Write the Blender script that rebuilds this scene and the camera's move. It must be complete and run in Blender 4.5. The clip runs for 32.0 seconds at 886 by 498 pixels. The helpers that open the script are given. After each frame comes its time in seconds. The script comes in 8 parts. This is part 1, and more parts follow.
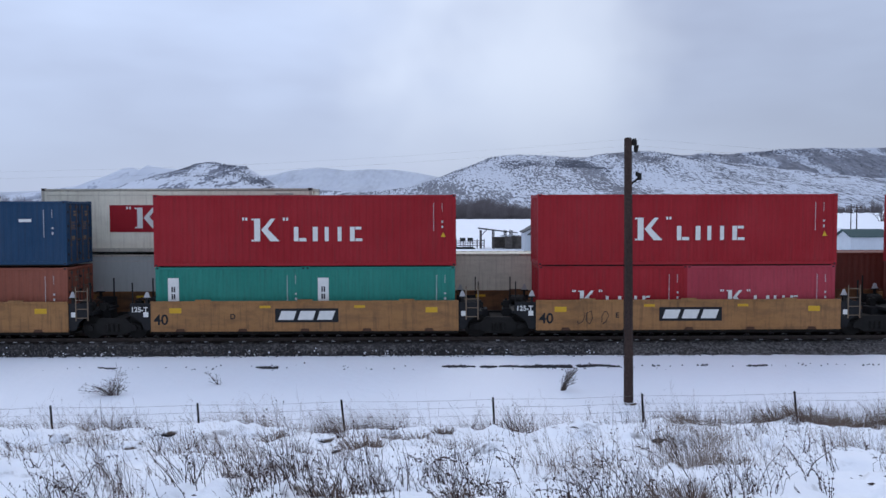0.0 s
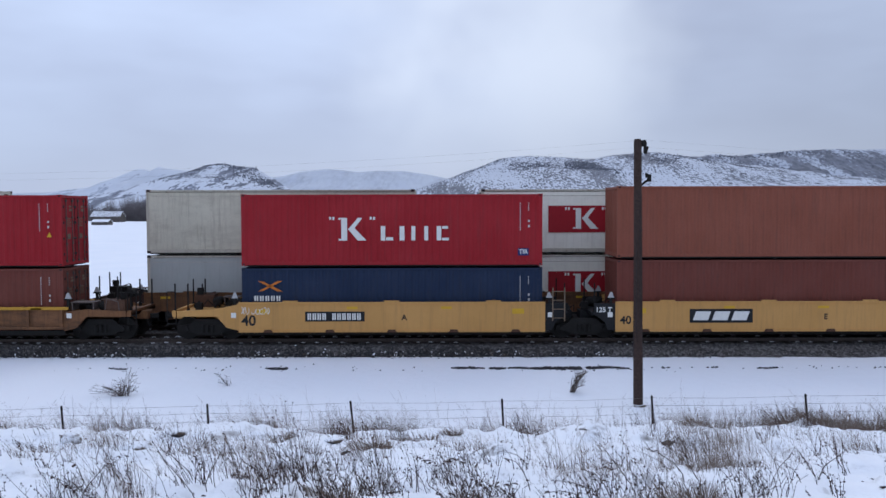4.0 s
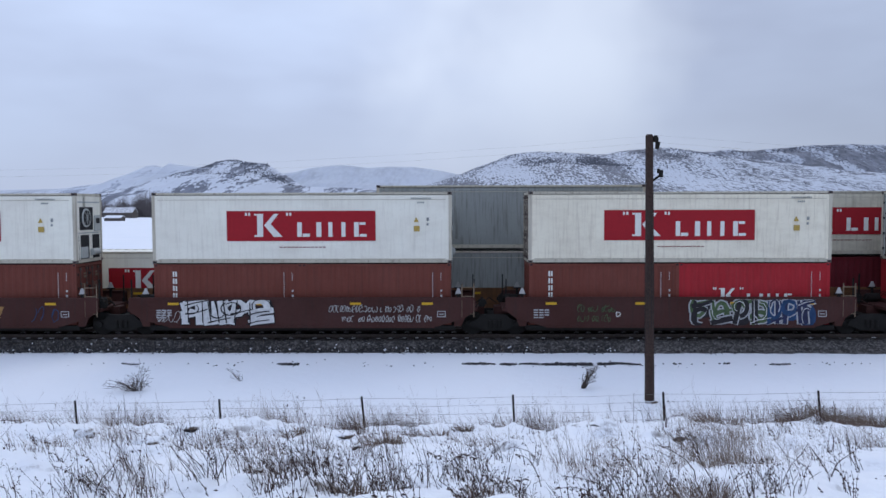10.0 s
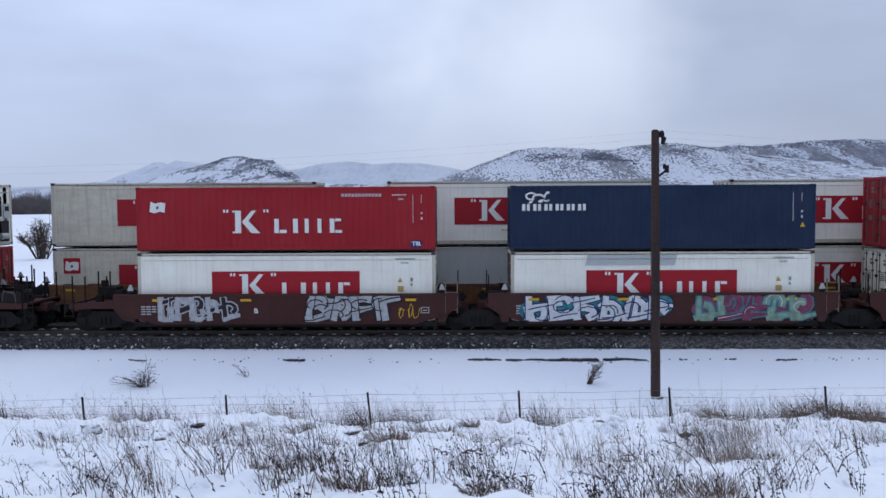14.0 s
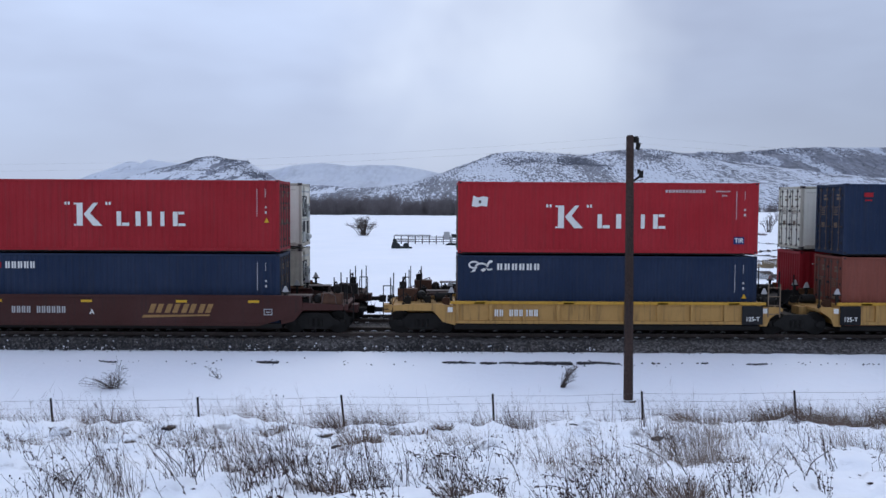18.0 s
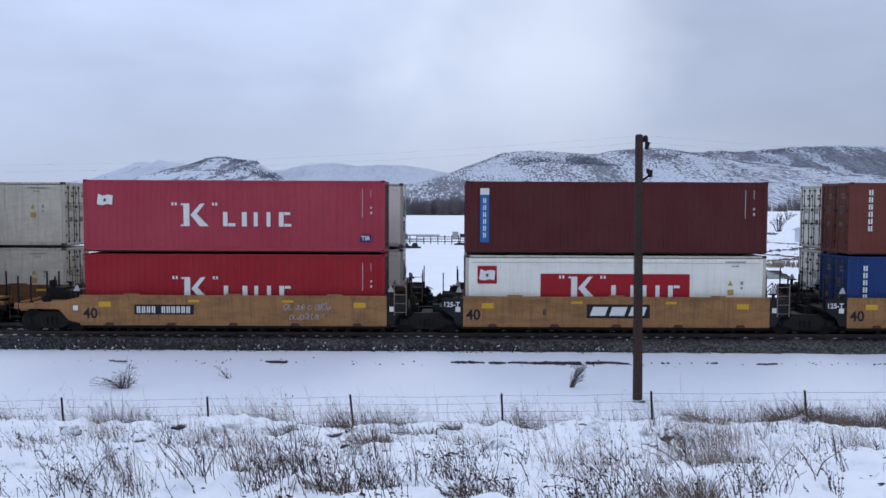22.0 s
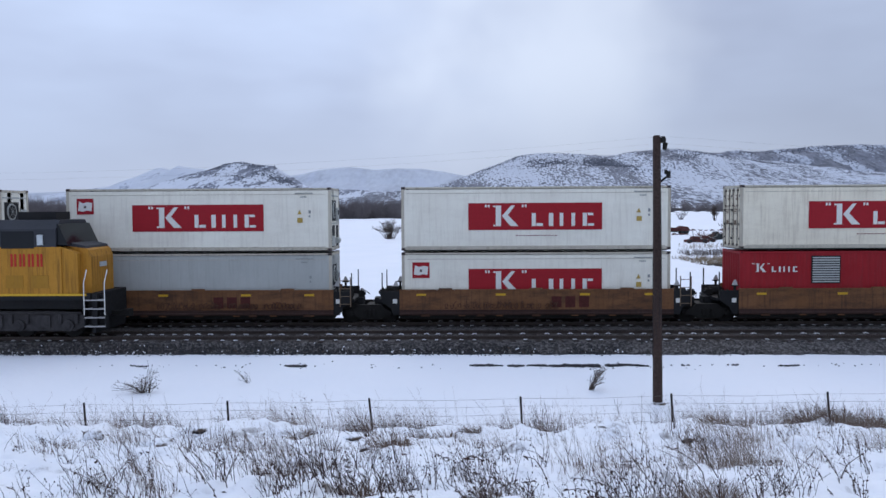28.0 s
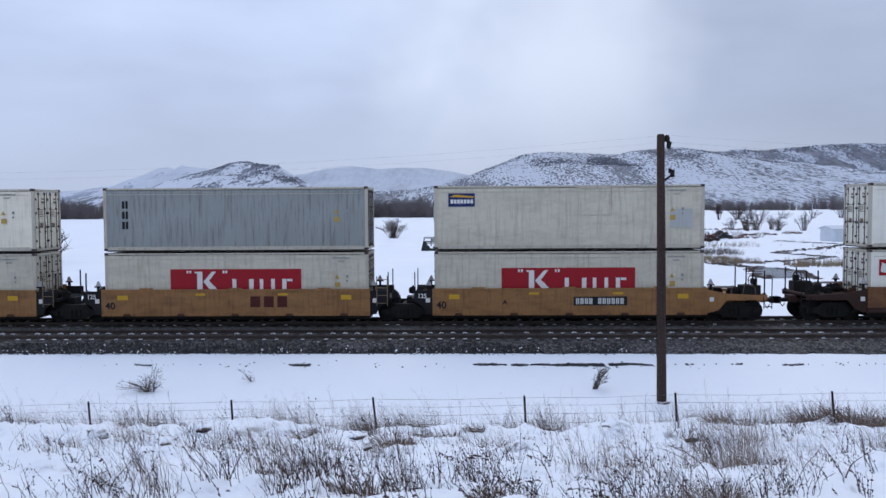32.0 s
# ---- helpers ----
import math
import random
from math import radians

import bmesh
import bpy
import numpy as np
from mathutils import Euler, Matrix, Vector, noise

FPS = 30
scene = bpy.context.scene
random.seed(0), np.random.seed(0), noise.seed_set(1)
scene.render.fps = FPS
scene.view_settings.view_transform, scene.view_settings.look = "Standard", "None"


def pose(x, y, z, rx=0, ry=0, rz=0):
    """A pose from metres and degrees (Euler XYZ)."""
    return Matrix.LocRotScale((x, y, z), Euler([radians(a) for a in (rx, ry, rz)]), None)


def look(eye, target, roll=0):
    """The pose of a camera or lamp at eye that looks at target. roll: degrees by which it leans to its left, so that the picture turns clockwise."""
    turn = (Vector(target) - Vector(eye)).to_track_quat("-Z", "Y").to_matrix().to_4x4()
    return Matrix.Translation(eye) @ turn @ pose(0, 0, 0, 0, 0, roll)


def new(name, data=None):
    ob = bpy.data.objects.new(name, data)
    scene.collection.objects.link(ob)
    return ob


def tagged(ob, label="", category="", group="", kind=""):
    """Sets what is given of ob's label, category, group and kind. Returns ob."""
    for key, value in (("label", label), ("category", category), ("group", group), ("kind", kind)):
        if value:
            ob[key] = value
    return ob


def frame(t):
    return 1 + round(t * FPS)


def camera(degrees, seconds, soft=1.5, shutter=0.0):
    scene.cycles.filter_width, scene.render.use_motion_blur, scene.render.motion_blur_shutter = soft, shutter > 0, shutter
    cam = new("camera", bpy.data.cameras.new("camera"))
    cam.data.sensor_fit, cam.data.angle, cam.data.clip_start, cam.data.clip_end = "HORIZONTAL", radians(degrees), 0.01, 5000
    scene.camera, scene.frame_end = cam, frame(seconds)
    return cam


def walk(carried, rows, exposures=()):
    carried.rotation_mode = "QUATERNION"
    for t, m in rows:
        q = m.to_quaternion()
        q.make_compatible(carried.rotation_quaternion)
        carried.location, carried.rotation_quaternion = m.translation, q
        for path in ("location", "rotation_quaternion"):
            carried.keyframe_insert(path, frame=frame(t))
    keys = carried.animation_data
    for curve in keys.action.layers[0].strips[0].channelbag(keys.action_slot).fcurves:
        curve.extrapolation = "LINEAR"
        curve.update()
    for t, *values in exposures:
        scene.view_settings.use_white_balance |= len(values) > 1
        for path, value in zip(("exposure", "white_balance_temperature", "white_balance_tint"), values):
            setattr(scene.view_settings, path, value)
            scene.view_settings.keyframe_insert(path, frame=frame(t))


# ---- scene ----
HFOV = 57.47
cam = camera(HFOV, 32.0)
EYE = (0.0, 0.0, 5.22)
# seconds, turn to the right, tilt upwards, lean (degrees)
CAMERA_ROWS = [
    (0.0, 0.630, -2.750, -0.143),
    (0.5, 0.612, -2.714, -0.050),
    (1.0, 0.494, -2.619, -0.094),
    (1.5, 0.344, -2.444, -0.080),
    (2.0, 0.288, -2.443, -0.104),
    (2.5, 0.207, -2.543, -0.079),
    (3.0, 0.146, -2.560, -0.072),
    (3.5, 0.054, -2.622, -0.087),
    (5.5, -0.225, -2.675, -0.266),
    (6.0, -0.343, -2.817, -0.307),
    (6.5, -0.400, -2.845, -0.335),
    (7.0, -0.500, -2.825, -0.364),
    (7.5, -0.602, -2.825, -0.366),
    (8.0, -0.720, -2.884, -0.391),
    (8.5, -0.783, -2.848, -0.320),
    (9.0, -0.829, -2.791, -0.262),
    (9.5, -0.775, -2.847, -0.249),
    (10.0, -0.793, -2.936, -0.158),
    (10.5, -0.987, -2.993, -0.129),
    (11.0, -1.055, -3.024, -0.209),
    (11.5, -1.125, -3.084, -0.208),
    (12.0, -1.113, -3.144, -0.189),
    (12.5, -1.054, -3.019, -0.197),
    (13.0, -1.170, -2.966, -0.194),
    (13.5, -1.149, -3.030, -0.231),
    (14.0, -1.187, -3.216, -0.301),
    (14.5, -1.199, -3.302, -0.365),
    (16.5, 0.322, -2.951, 0.065),
    (17.0, 0.380, -2.928, 0.089),
    (17.5, 0.524, -2.993, 0.256),
    (18.0, 0.559, -3.021, 0.324),
    (18.5, 0.366, -3.030, 0.357),
    (19.0, -0.003, -3.002, 0.248),
    (19.5, -0.170, -2.835, 0.068),
    (20.0, -0.055, -2.837, 0.064),
    (20.5, -0.015, -2.922, 0.052),
    (21.0, -0.130, -3.011, 0.051),
    (21.5, -0.130, -3.072, 0.055),
    (22.0, -0.055, -3.042, 0.230),
    (22.5, -0.046, -3.067, 0.340),
    (23.0, -0.213, -3.029, 0.383),
    (23.5, -0.293, -3.023, 0.425),
    (24.0, -0.329, -2.969, 0.486),
    (24.5, -0.483, -2.945, 0.371),
    (25.0, -0.596, -2.985, 0.107),
    (25.5, -0.670, -2.933, -0.098),
    (27.5, -1.243, -2.817, -0.314),
    (28.0, -1.303, -2.817, -0.327),
    (28.5, -1.413, -2.875, -0.366),
    (29.0, -1.485, -2.937, -0.372),
    (29.5, -1.516, -2.972, -0.415),
    (30.0, -1.543, -3.095, -0.380),
    (30.5, -1.544, -3.180, -0.406),
    (31.0, -1.586, -3.059, -0.315),
    (31.5, -1.563, -2.937, -0.376),
    (32.0, -1.565, -2.878, -0.361),
]


def aim(turn, tilt, lean):
    a, b = radians(turn), radians(tilt)
    way = Vector((math.sin(a) * math.cos(b), math.cos(a) * math.cos(b), math.sin(b)))
    return look(EYE, Vector(EYE) + way, lean)


walk(cam, [(t, aim(a, b, c)) for t, a, b, c in CAMERA_ROWS])

# ---------------------------------------------------------------- sky and light
SUN_TURN, SUN_HEIGHT = radians(8), radians(38)
world = bpy.data.worlds.new("overcast_sky")
scene.world = world
world.use_nodes = True


def overcast(tree):
    n, l = tree.nodes, tree.links
    n.clear()
    out = n.new("ShaderNodeOutputWorld")
    bg, bg2, add = n.new("ShaderNodeBackground"), n.new("ShaderNodeBackground"), n.new("ShaderNodeAddShader")
    sky = n.new("ShaderNodeTexSky")
    sky.sky_type, sky.sun_disc, sky.sun_elevation, sky.sun_rotation = "NISHITA", False, SUN_HEIGHT, SUN_TURN
    l.new(sky.outputs[0], bg.inputs[0])
    bg.inputs[1].default_value = 0.006
    co = n.new("ShaderNodeTexCoord")
    sep = n.new("ShaderNodeSeparateXYZ")
    l.new(co.outputs["Generated"], sep.inputs[0])
    # cloud ceiling: soft streaks, flattened towards the horizon
    mp = n.new("ShaderNodeMapping")
    mp.inputs["Scale"].default_value = (1.2, 1.2, 3.4)
    mp.inputs["Location"].default_value = (0.35, 0.2, 0.1)
    l.new(co.outputs["Generated"], mp.inputs[0])
    nz = n.new("ShaderNodeTexNoise")
    nz.inputs["Scale"].default_value, nz.inputs["Detail"].default_value, nz.inputs["Roughness"].default_value = 1.9, 4, 0.5
    l.new(mp.outputs[0], nz.inputs["Vector"])
    ramp = n.new("ShaderNodeValToRGB")
    ramp.color_ramp.elements[0].position, ramp.color_ramp.elements[0].color = 0.32, (0.40, 0.47, 0.66, 1)
    ramp.color_ramp.elements[1].position, ramp.color_ramp.elements[1].color = 0.70, (0.56, 0.67, 0.92, 1)
    l.new(nz.outputs[0], ramp.inputs[0])
    # thin bright cloud round the hidden sun
    d = n.new("ShaderNodeVectorMath")
    d.operation = "DOT_PRODUCT"
    l.new(co.outputs["Generated"], d.inputs[0])
    glow_at = Vector((math.sin(radians(4.6)) * 0.98, math.cos(radians(4.6)) * 0.98, 0.20)).normalized()
    d.inputs[1].default_value = glow_at
    nz2 = n.new("ShaderNodeTexNoise")
    nz2.inputs["Scale"].default_value, nz2.inputs["Detail"].default_value = 5.5, 3
    l.new(co.outputs["Generated"], nz2.inputs["Vector"])
    ma = n.new("ShaderNodeMath")
    ma.operation = "MULTIPLY_ADD"
    ma.inputs[1].default_value, ma.inputs[2].default_value = 0.07, -0.035
    l.new(nz2.outputs[0], ma.inputs[0])
    sm = n.new("ShaderNodeMath")
    sm.operation = "ADD"
    l.new(d.outputs["Value"], sm.inputs[0])
    l.new(ma.outputs[0], sm.inputs[1])
    mr = n.new("ShaderNodeMapRange")
    mr.interpolation_type = "SMOOTHSTEP"
    mr.inputs["From Min"].default_value, mr.inputs["From Max"].default_value = 0.962, 1.006
    l.new(sm.outputs[0], mr.inputs["Value"])
    mx = n.new("ShaderNodeMix")
    mx.data_type = "RGBA"
    l.new(mr.outputs[0], mx.inputs[0])
    l.new(ramp.outputs[0], mx.inputs[6])
    mx.inputs[7].default_value = (0.675, 0.765, 0.95, 1)
    # grey murk low over the hills
    lo = n.new("ShaderNodeMapRange")
    lo.interpolation_type = "SMOOTHSTEP"
    lo.inputs["From Min"].default_value, lo.inputs["From Max"].default_value = 0.02, 0.19
    lo.inputs["To Min"].default_value, lo.inputs["To Max"].default_value = 0.75, 0.0
    l.new(sep.outputs[2], lo.inputs["Value"])
    m2 = n.new("ShaderNodeMix")
    m2.data_type = "RGBA"
    l.new(lo.outputs[0], m2.inputs[0])
    l.new(mx.outputs[2], m2.inputs[6])
    m2.inputs[7].default_value = (0.395, 0.47, 0.652, 1)
    # an overcast vault is brightest overhead
    top = n.new("ShaderNodeMapRange")
    top.interpolation_type = "SMOOTHSTEP"
    top.inputs["From Min"].default_value, top.inputs["From Max"].default_value = 0.34, 0.95
    top.inputs["To Min"].default_value, top.inputs["To Max"].default_value = 1.0, 1.42
    l.new(sep.outputs[2], top.inputs["Value"])
    both = n.new("ShaderNodeMath")
    both.operation = "MULTIPLY"
    l.new(top.outputs[0], both.inputs[1])
    side = n.new("ShaderNodeMapRange")
    side.interpolation_type = "SMOOTHSTEP"
    side.inputs["From Min"].default_value, side.inputs["From Max"].default_value = -0.25, 0.6
    side.inputs["To Min"].default_value, side.inputs["To Max"].default_value = 1.06, 0.80
    l.new(sep.outputs[0], side.inputs["Value"])
    l.new(side.outputs[0], both.inputs[0])
    l.new(both.outputs[0], bg2.inputs[1])
    l.new(m2.outputs[2], bg2.inputs[0])
    l.new(bg.outputs[0], add.inputs[0])
    l.new(bg2.outputs[0], add.inputs[1])
    l.new(add.outputs[0], out.inputs[0])


overcast(world.node_tree)
sun = new("sun", bpy.data.lights.new("sun", "SUN"))
sun.data.energy, sun.data.angle, sun.data.color = 0.65, radians(35), (1.0, 0.96, 0.9)
sun.matrix_world = look((0, 0, 60), (-math.sin(SUN_TURN) * math.cos(SUN_HEIGHT), -math.cos(SUN_TURN) * math.cos(SUN_HEIGHT), 60 - math.sin(SUN_HEIGHT)))

# ---------------------------------------------------------------- materials
MATS = {}


def nodes_of(name, rough=0.6, metal=0.0):
    m = bpy.data.materials.new(name)
    m.use_nodes = True
    t = m.node_tree
    b = t.nodes["Principled BSDF"]
    b.inputs["Roughness"].default_value, b.inputs["Metallic"].default_value = rough, metal
    b.inputs["Specular IOR Level"].default_value = 0.2
    return m, t, b


def noise_node(t, scale, detail=4, vec=None, rough=0.55):
    n = t.nodes.new("ShaderNodeTexNoise")
    n.inputs["Scale"].default_value, n.inputs["Detail"].default_value, n.inputs["Roughness"].default_value = scale, detail, rough
    if vec is not None:
        t.links.new(vec, n.inputs["Vector"])
    return n.outputs[0]


def coords(t, scale=(1, 1, 1), which="Object"):
    c = t.nodes.new("ShaderNodeTexCoord")
    m = t.nodes.new("ShaderNodeMapping")
    m.inputs["Scale"].default_value = scale
    t.links.new(c.outputs[which], m.inputs[0])
    return m.outputs[0]


def step(t, value, lo, hi, a=0.0, b=1.0):
    n = t.nodes.new("ShaderNodeMapRange")
    n.inputs["From Min"].default_value, n.inputs["From Max"].default_value = lo, hi
    n.inputs["To Min"].default_value, n.inputs["To Max"].default_value = a, b
    t.links.new(value, n.inputs["Value"])
    return n.outputs[0]


def blend(t, fac, a, b):
    n = t.nodes.new("ShaderNodeMix")
    n.data_type = "RGBA"
    for sock, v in ((0, fac), (6, a), (7, b)):
        if isinstance(v, (int, float)):
            n.inputs[sock].default_value = v
        elif isinstance(v, tuple):
            n.inputs[sock].default_value = (*v[:3], 1)
        else:
            t.links.new(v, n.inputs[sock])
    return n.outputs[2]


def times(t, a, b):
    n = t.nodes.new("ShaderNodeMath")
    n.operation = "MULTIPLY"
    t.links.new(a, n.inputs[0])
    if isinstance(b, (int, float)):
        n.inputs[1].default_value = b
    else:
        t.links.new(b, n.inputs[1])
    return n.outputs[0]


def bump(t, b, height, strength=0.3, dist=0.01):
    n = t.nodes.new("ShaderNodeBump")
    n.inputs["Strength"].default_value, n.inputs["Distance"].default_value = strength, dist
    t.links.new(height, n.inputs["Height"])
    t.links.new(n.outputs[0], b.inputs["Normal"])


def paint(name, c, rough=0.62, dirt=0.35, rust=0.12, grime=(0.05, 0.045, 0.04), streak=0.2, patch=0.0):
    """Weathered paint: fading, vertical dirt streaks, rust specks."""
    if name in MATS:
        return MATS[name]
    m, t, b = nodes_of(name, rough)
    v = coords(t)
    info = t.nodes.new("ShaderNodeObjectInfo")
    sh = t.nodes.new("ShaderNodeVectorMath")
    sh.operation = "ADD"
    rnd = t.nodes.new("ShaderNodeMath")
    rnd.operation = "MULTIPLY"
    rnd.inputs[1].default_value = 40
    t.links.new(info.outputs["Random"], rnd.inputs[0])
    t.links.new(v, sh.inputs[0])
    t.links.new(rnd.outputs[0], sh.inputs[1])
    v = sh.outputs[0]
    fade = noise_node(t, 0.55, 4, v)
    col = blend(t, step(t, fade, 0.3, 0.75, 0.0, 0.5), c, tuple(min(1, x * 1.25 + 0.02) for x in c))
    mp = t.nodes.new("ShaderNodeMapping")
    mp.inputs["Scale"].default_value = (5.5, 5.5, 0.35)
    t.links.new(v, mp.inputs[0])
    st = noise_node(t, 1.6, 5, mp.outputs[0], 0.65)
    col = blend(t, step(t, st, 0.50, 0.70, 0.0, streak), col, grime)
    fine = noise_node(t, 9, 6, v, 0.7)
    col = blend(t, step(t, fine, 0.5, 0.8, 0.0, dirt), col, tuple(0.6 * x + 0.4 * g for x, g in zip(c, grime)))
    if patch:
        wide = t.nodes.new("ShaderNodeMapping")
        wide.inputs["Scale"].default_value = (0.55, 0.55, 1.7)
        t.links.new(v, wide.inputs[0])
        col = blend(t, step(t, noise_node(t, 1.5, 7, wide.outputs[0], 0.7), 0.44, 0.68, 0.0, patch), col, grime)
    sp = noise_node(t, 3.3, 8, v, 0.8)
    col = blend(t, step(t, sp, 0.66, 0.72, 0.0, rust), col, (0.13, 0.05, 0.022))
    t.links.new(col, b.inputs["Base Color"])
    t.links.new(step(t, fine, 0.3, 0.8, rough - 0.08, rough + 0.2), b.inputs["Roughness"])
    bump(t, b, fine, 0.12, 0.004)
    MATS[name] = m
    return m


def plain(name, c, rough=0.6, metal=0.0, vary=0.25, scale=6.0):
    if name in MATS:
        return MATS[name]
    m, t, b = nodes_of(name, rough, metal)
    v = coords(t)
    col = blend(t, step(t, noise_node(t, scale, 6, v, 0.65), 0.3, 0.75, 0, 1), tuple(x * (1 - vary) for x in c), tuple(min(1, x * (1 + vary)) for x in c))
    t.links.new(col, b.inputs["Base Color"])
    MATS[name] = m
    return m


def snow_material(name):
    """Snow with bare earth and matted grass on steep and thin spots, and shade painted under lips."""
    m, t, b = nodes_of(name, 0.7)
    v = coords(t)
    big = noise_node(t, 0.12, 5, v)
    col = blend(t, step(t, big, 0.3, 0.7), (0.85, 0.875, 0.91), (0.905, 0.915, 0.935))
    geo = t.nodes.new("ShaderNodeNewGeometry")
    sep = t.nodes.new("ShaderNodeSeparateXYZ")
    t.links.new(geo.outputs["Normal"], sep.inputs[0])
    # Steep faces turn dark: bare ground, and painted shade below the snow lips.
    steep = step(t, sep.outputs[2], 0.95, 0.78)
    g = noise_node(t, 2.6, 9, v, 0.72)
    soil_shade = times(t, steep, step(t, g, 0.47, 0.54))
    col = blend(t, soil_shade, col, (0.10, 0.075, 0.055))
    t.links.new(col, b.inputs["Base Color"])
    f = noise_node(t, 2.6, 10, v, 0.62)
    bump(t, b, f, 0.75, 0.09)
    MATS[name] = m
    return m


def hill_material(name, cover=0.5, dark=(0.055, 0.055, 0.06), drift=0.010, patchy=0.5, fleck=0.15, snow=(0.60, 0.64, 0.71), soft=0.03):
    """Snowy slope: single bushes as flecks, thicker in drifts, drawn out in depth to fit the camera's view."""
    m, t, b = nodes_of(name, 0.85)
    v = coords(t, (1, 0.045, 1.0))
    a = noise_node(t, drift, 7, v, 0.58)
    c = noise_node(t, fleck, 2, v, 0.5)
    s = t.nodes.new("ShaderNodeMath")
    s.operation = "ADD"
    t.links.new(times(t, a, patchy), s.inputs[0])
    t.links.new(times(t, c, 1 - patchy), s.inputs[1])
    cut = 0.62 - 0.24 * cover
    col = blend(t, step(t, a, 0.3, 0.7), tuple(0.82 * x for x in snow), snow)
    tone = blend(t, step(t, noise_node(t, fleck * 0.4, 3, v), 0.35, 0.65), tuple(0.75 * x for x in dark), tuple(1.35 * x for x in dark))
    col = blend(t, step(t, s.outputs[0], cut, cut + soft), col, tone)
    t.links.new(col, b.inputs["Base Color"])
    MATS[name] = m
    return m


M_RED = paint("red_container_paint", (0.305, 0.012, 0.018))
M_RED2 = paint("bright_red_container_paint", (0.345, 0.015, 0.022))
M_PINK = paint("faded_red_container_paint", (0.36, 0.042, 0.060), streak=0.2)
M_BROWN = paint("brown_container_paint", (0.150, 0.040, 0.027))
M_BROWN2 = paint("paler_brown_container_paint", (0.195, 0.055, 0.036))
M_DBROWN = paint("dark_brown_container_paint", (0.088, 0.029, 0.026))
M_ORANGE = paint("orange_brown_container_paint", (0.235, 0.071, 0.042))
M_MAROON = paint("maroon_container_paint", (0.085, 0.015, 0.014))
M_NAVY = paint("navy_container_paint", (0.009, 0.021, 0.052))
M_BLUE = paint("blue_container_paint", (0.010, 0.038, 0.14))
M_MIDBLUE = paint("mid_blue_container_paint", (0.014, 0.050, 0.105))
M_GREEN = paint("sea_green_container_paint", (0.022, 0.20, 0.15))
M_WHITE = paint("white_container_paint", (0.82, 0.785, 0.675), 0.55, 0.18, 0.08, (0.34, 0.28, 0.21), 0.18, 0.10)
M_CREAM = paint("cream_container_paint", (0.80, 0.74, 0.59), 0.55, 0.22, 0.12, (0.32, 0.24, 0.15), 0.3, 0.15)
M_GREY = paint("grey_container_paint", (0.42, 0.435, 0.41), 0.55, 0.25, 0.08, (0.18, 0.16, 0.13), 0.14)
M_DGREY = paint("weathered_grey_container_paint", (0.28, 0.295, 0.28), 0.6, 0.3, 0.12, (0.09, 0.08, 0.07), 0.6)
M_OLDWHITE = paint("weathered_white_container_paint", (0.59, 0.55, 0.435), 0.6, 0.3, 0.14, (0.20, 0.16, 0.11), 0.36, 0.25)
M_RFRAME = paint("reefer_frame_paint", (0.50, 0.46, 0.37), 0.6, 0.35, 0.45, (0.14, 0.09, 0.05), 0.5)
M_TAN = paint("tan_well_paint", (0.325, 0.160, 0.060), 0.7, 0.45, 0.25, (0.07, 0.05, 0.035), 0.5, 0.45)
M_LTAN = paint("light_tan_well_paint", (0.52, 0.275, 0.085), 0.6, 0.2, 0.06, (0.16, 0.10, 0.06), 0.2)
M_YELL = paint("yellow_well_paint", (0.42, 0.24, 0.075), 0.6, 0.4, 0.2, (0.07, 0.05, 0.035), 0.55)
M_DKBROWN = paint("brown_well_paint", (0.056, 0.0185, 0.0145), 0.7, 0.4, 0.15, (0.03, 0.025, 0.022), 0.4)
M_RUSTWELL = paint("rusty_tan_well_paint", (0.19, 0.086, 0.036), 0.7, 0.5, 0.6, (0.05, 0.03, 0.022), 0.6, 0.75)
M_TOPRAIL = paint("yellow_rail_paint", (0.50, 0.27, 0.035), 0.6, 0.3, 0.15, (0.10, 0.06, 0.03), 0.35)
M_CHORD = paint("dark_chord_paint", (0.045, 0.022, 0.017), 0.8, 0.4, 0.3, (0.02, 0.017, 0.015), 0.5)
M_BLACK = paint("black_steel_paint", (0.012, 0.012, 0.013), 0.7, 0.3, 0.12, (0.03, 0.025, 0.02), 0.3)
M_STEEL = plain("dark_running_gear_steel", (0.016, 0.0145, 0.013), 0.75, 0.0)
M_RUST = plain("rusty_steel", (0.09, 0.045, 0.028), 0.8)
M_RAIL = plain("rail_steel", (0.075, 0.06, 0.052), 0.45, 0.6)
M_CAST = plain("dull_casting", (0.11, 0.085, 0.075), 0.7)
M_LADDER = plain("dirty_tan_steel", (0.20, 0.145, 0.10), 0.7)
M_INK = plain("white_marking", (0.74, 0.73, 0.68), 0.6, 0, 0.06)
M_FAINT = plain("faded_dark_spray", (0.085, 0.040, 0.026), 0.7, 0, 0.3)
M_FADED = plain("faded_pale_marking", (0.20, 0.17, 0.14), 0.7, 0, 0.3)
M_INKD = plain("dull_white_marking", (0.42, 0.41, 0.40), 0.6, 0, 0.12)
M_INKI = plain("small_print_marking", (0.56, 0.54, 0.52), 0.6, 0, 0.15)
M_INKW = plain("faded_yellow_label", (0.46, 0.32, 0.085), 0.6, 0, 0.2)
M_INKR = plain("red_marking", (0.34, 0.014, 0.022), 0.55, 0, 0.08)
M_INKDR = plain("dark_red_marking", (0.20, 0.012, 0.018), 0.55, 0, 0.1)
M_INKF = plain("faded_red_stencil", (0.085, 0.022, 0.018), 0.7, 0, 0.3)
M_INKY = plain("yellow_marking", (0.62, 0.36, 0.03), 0.55, 0, 0.1)
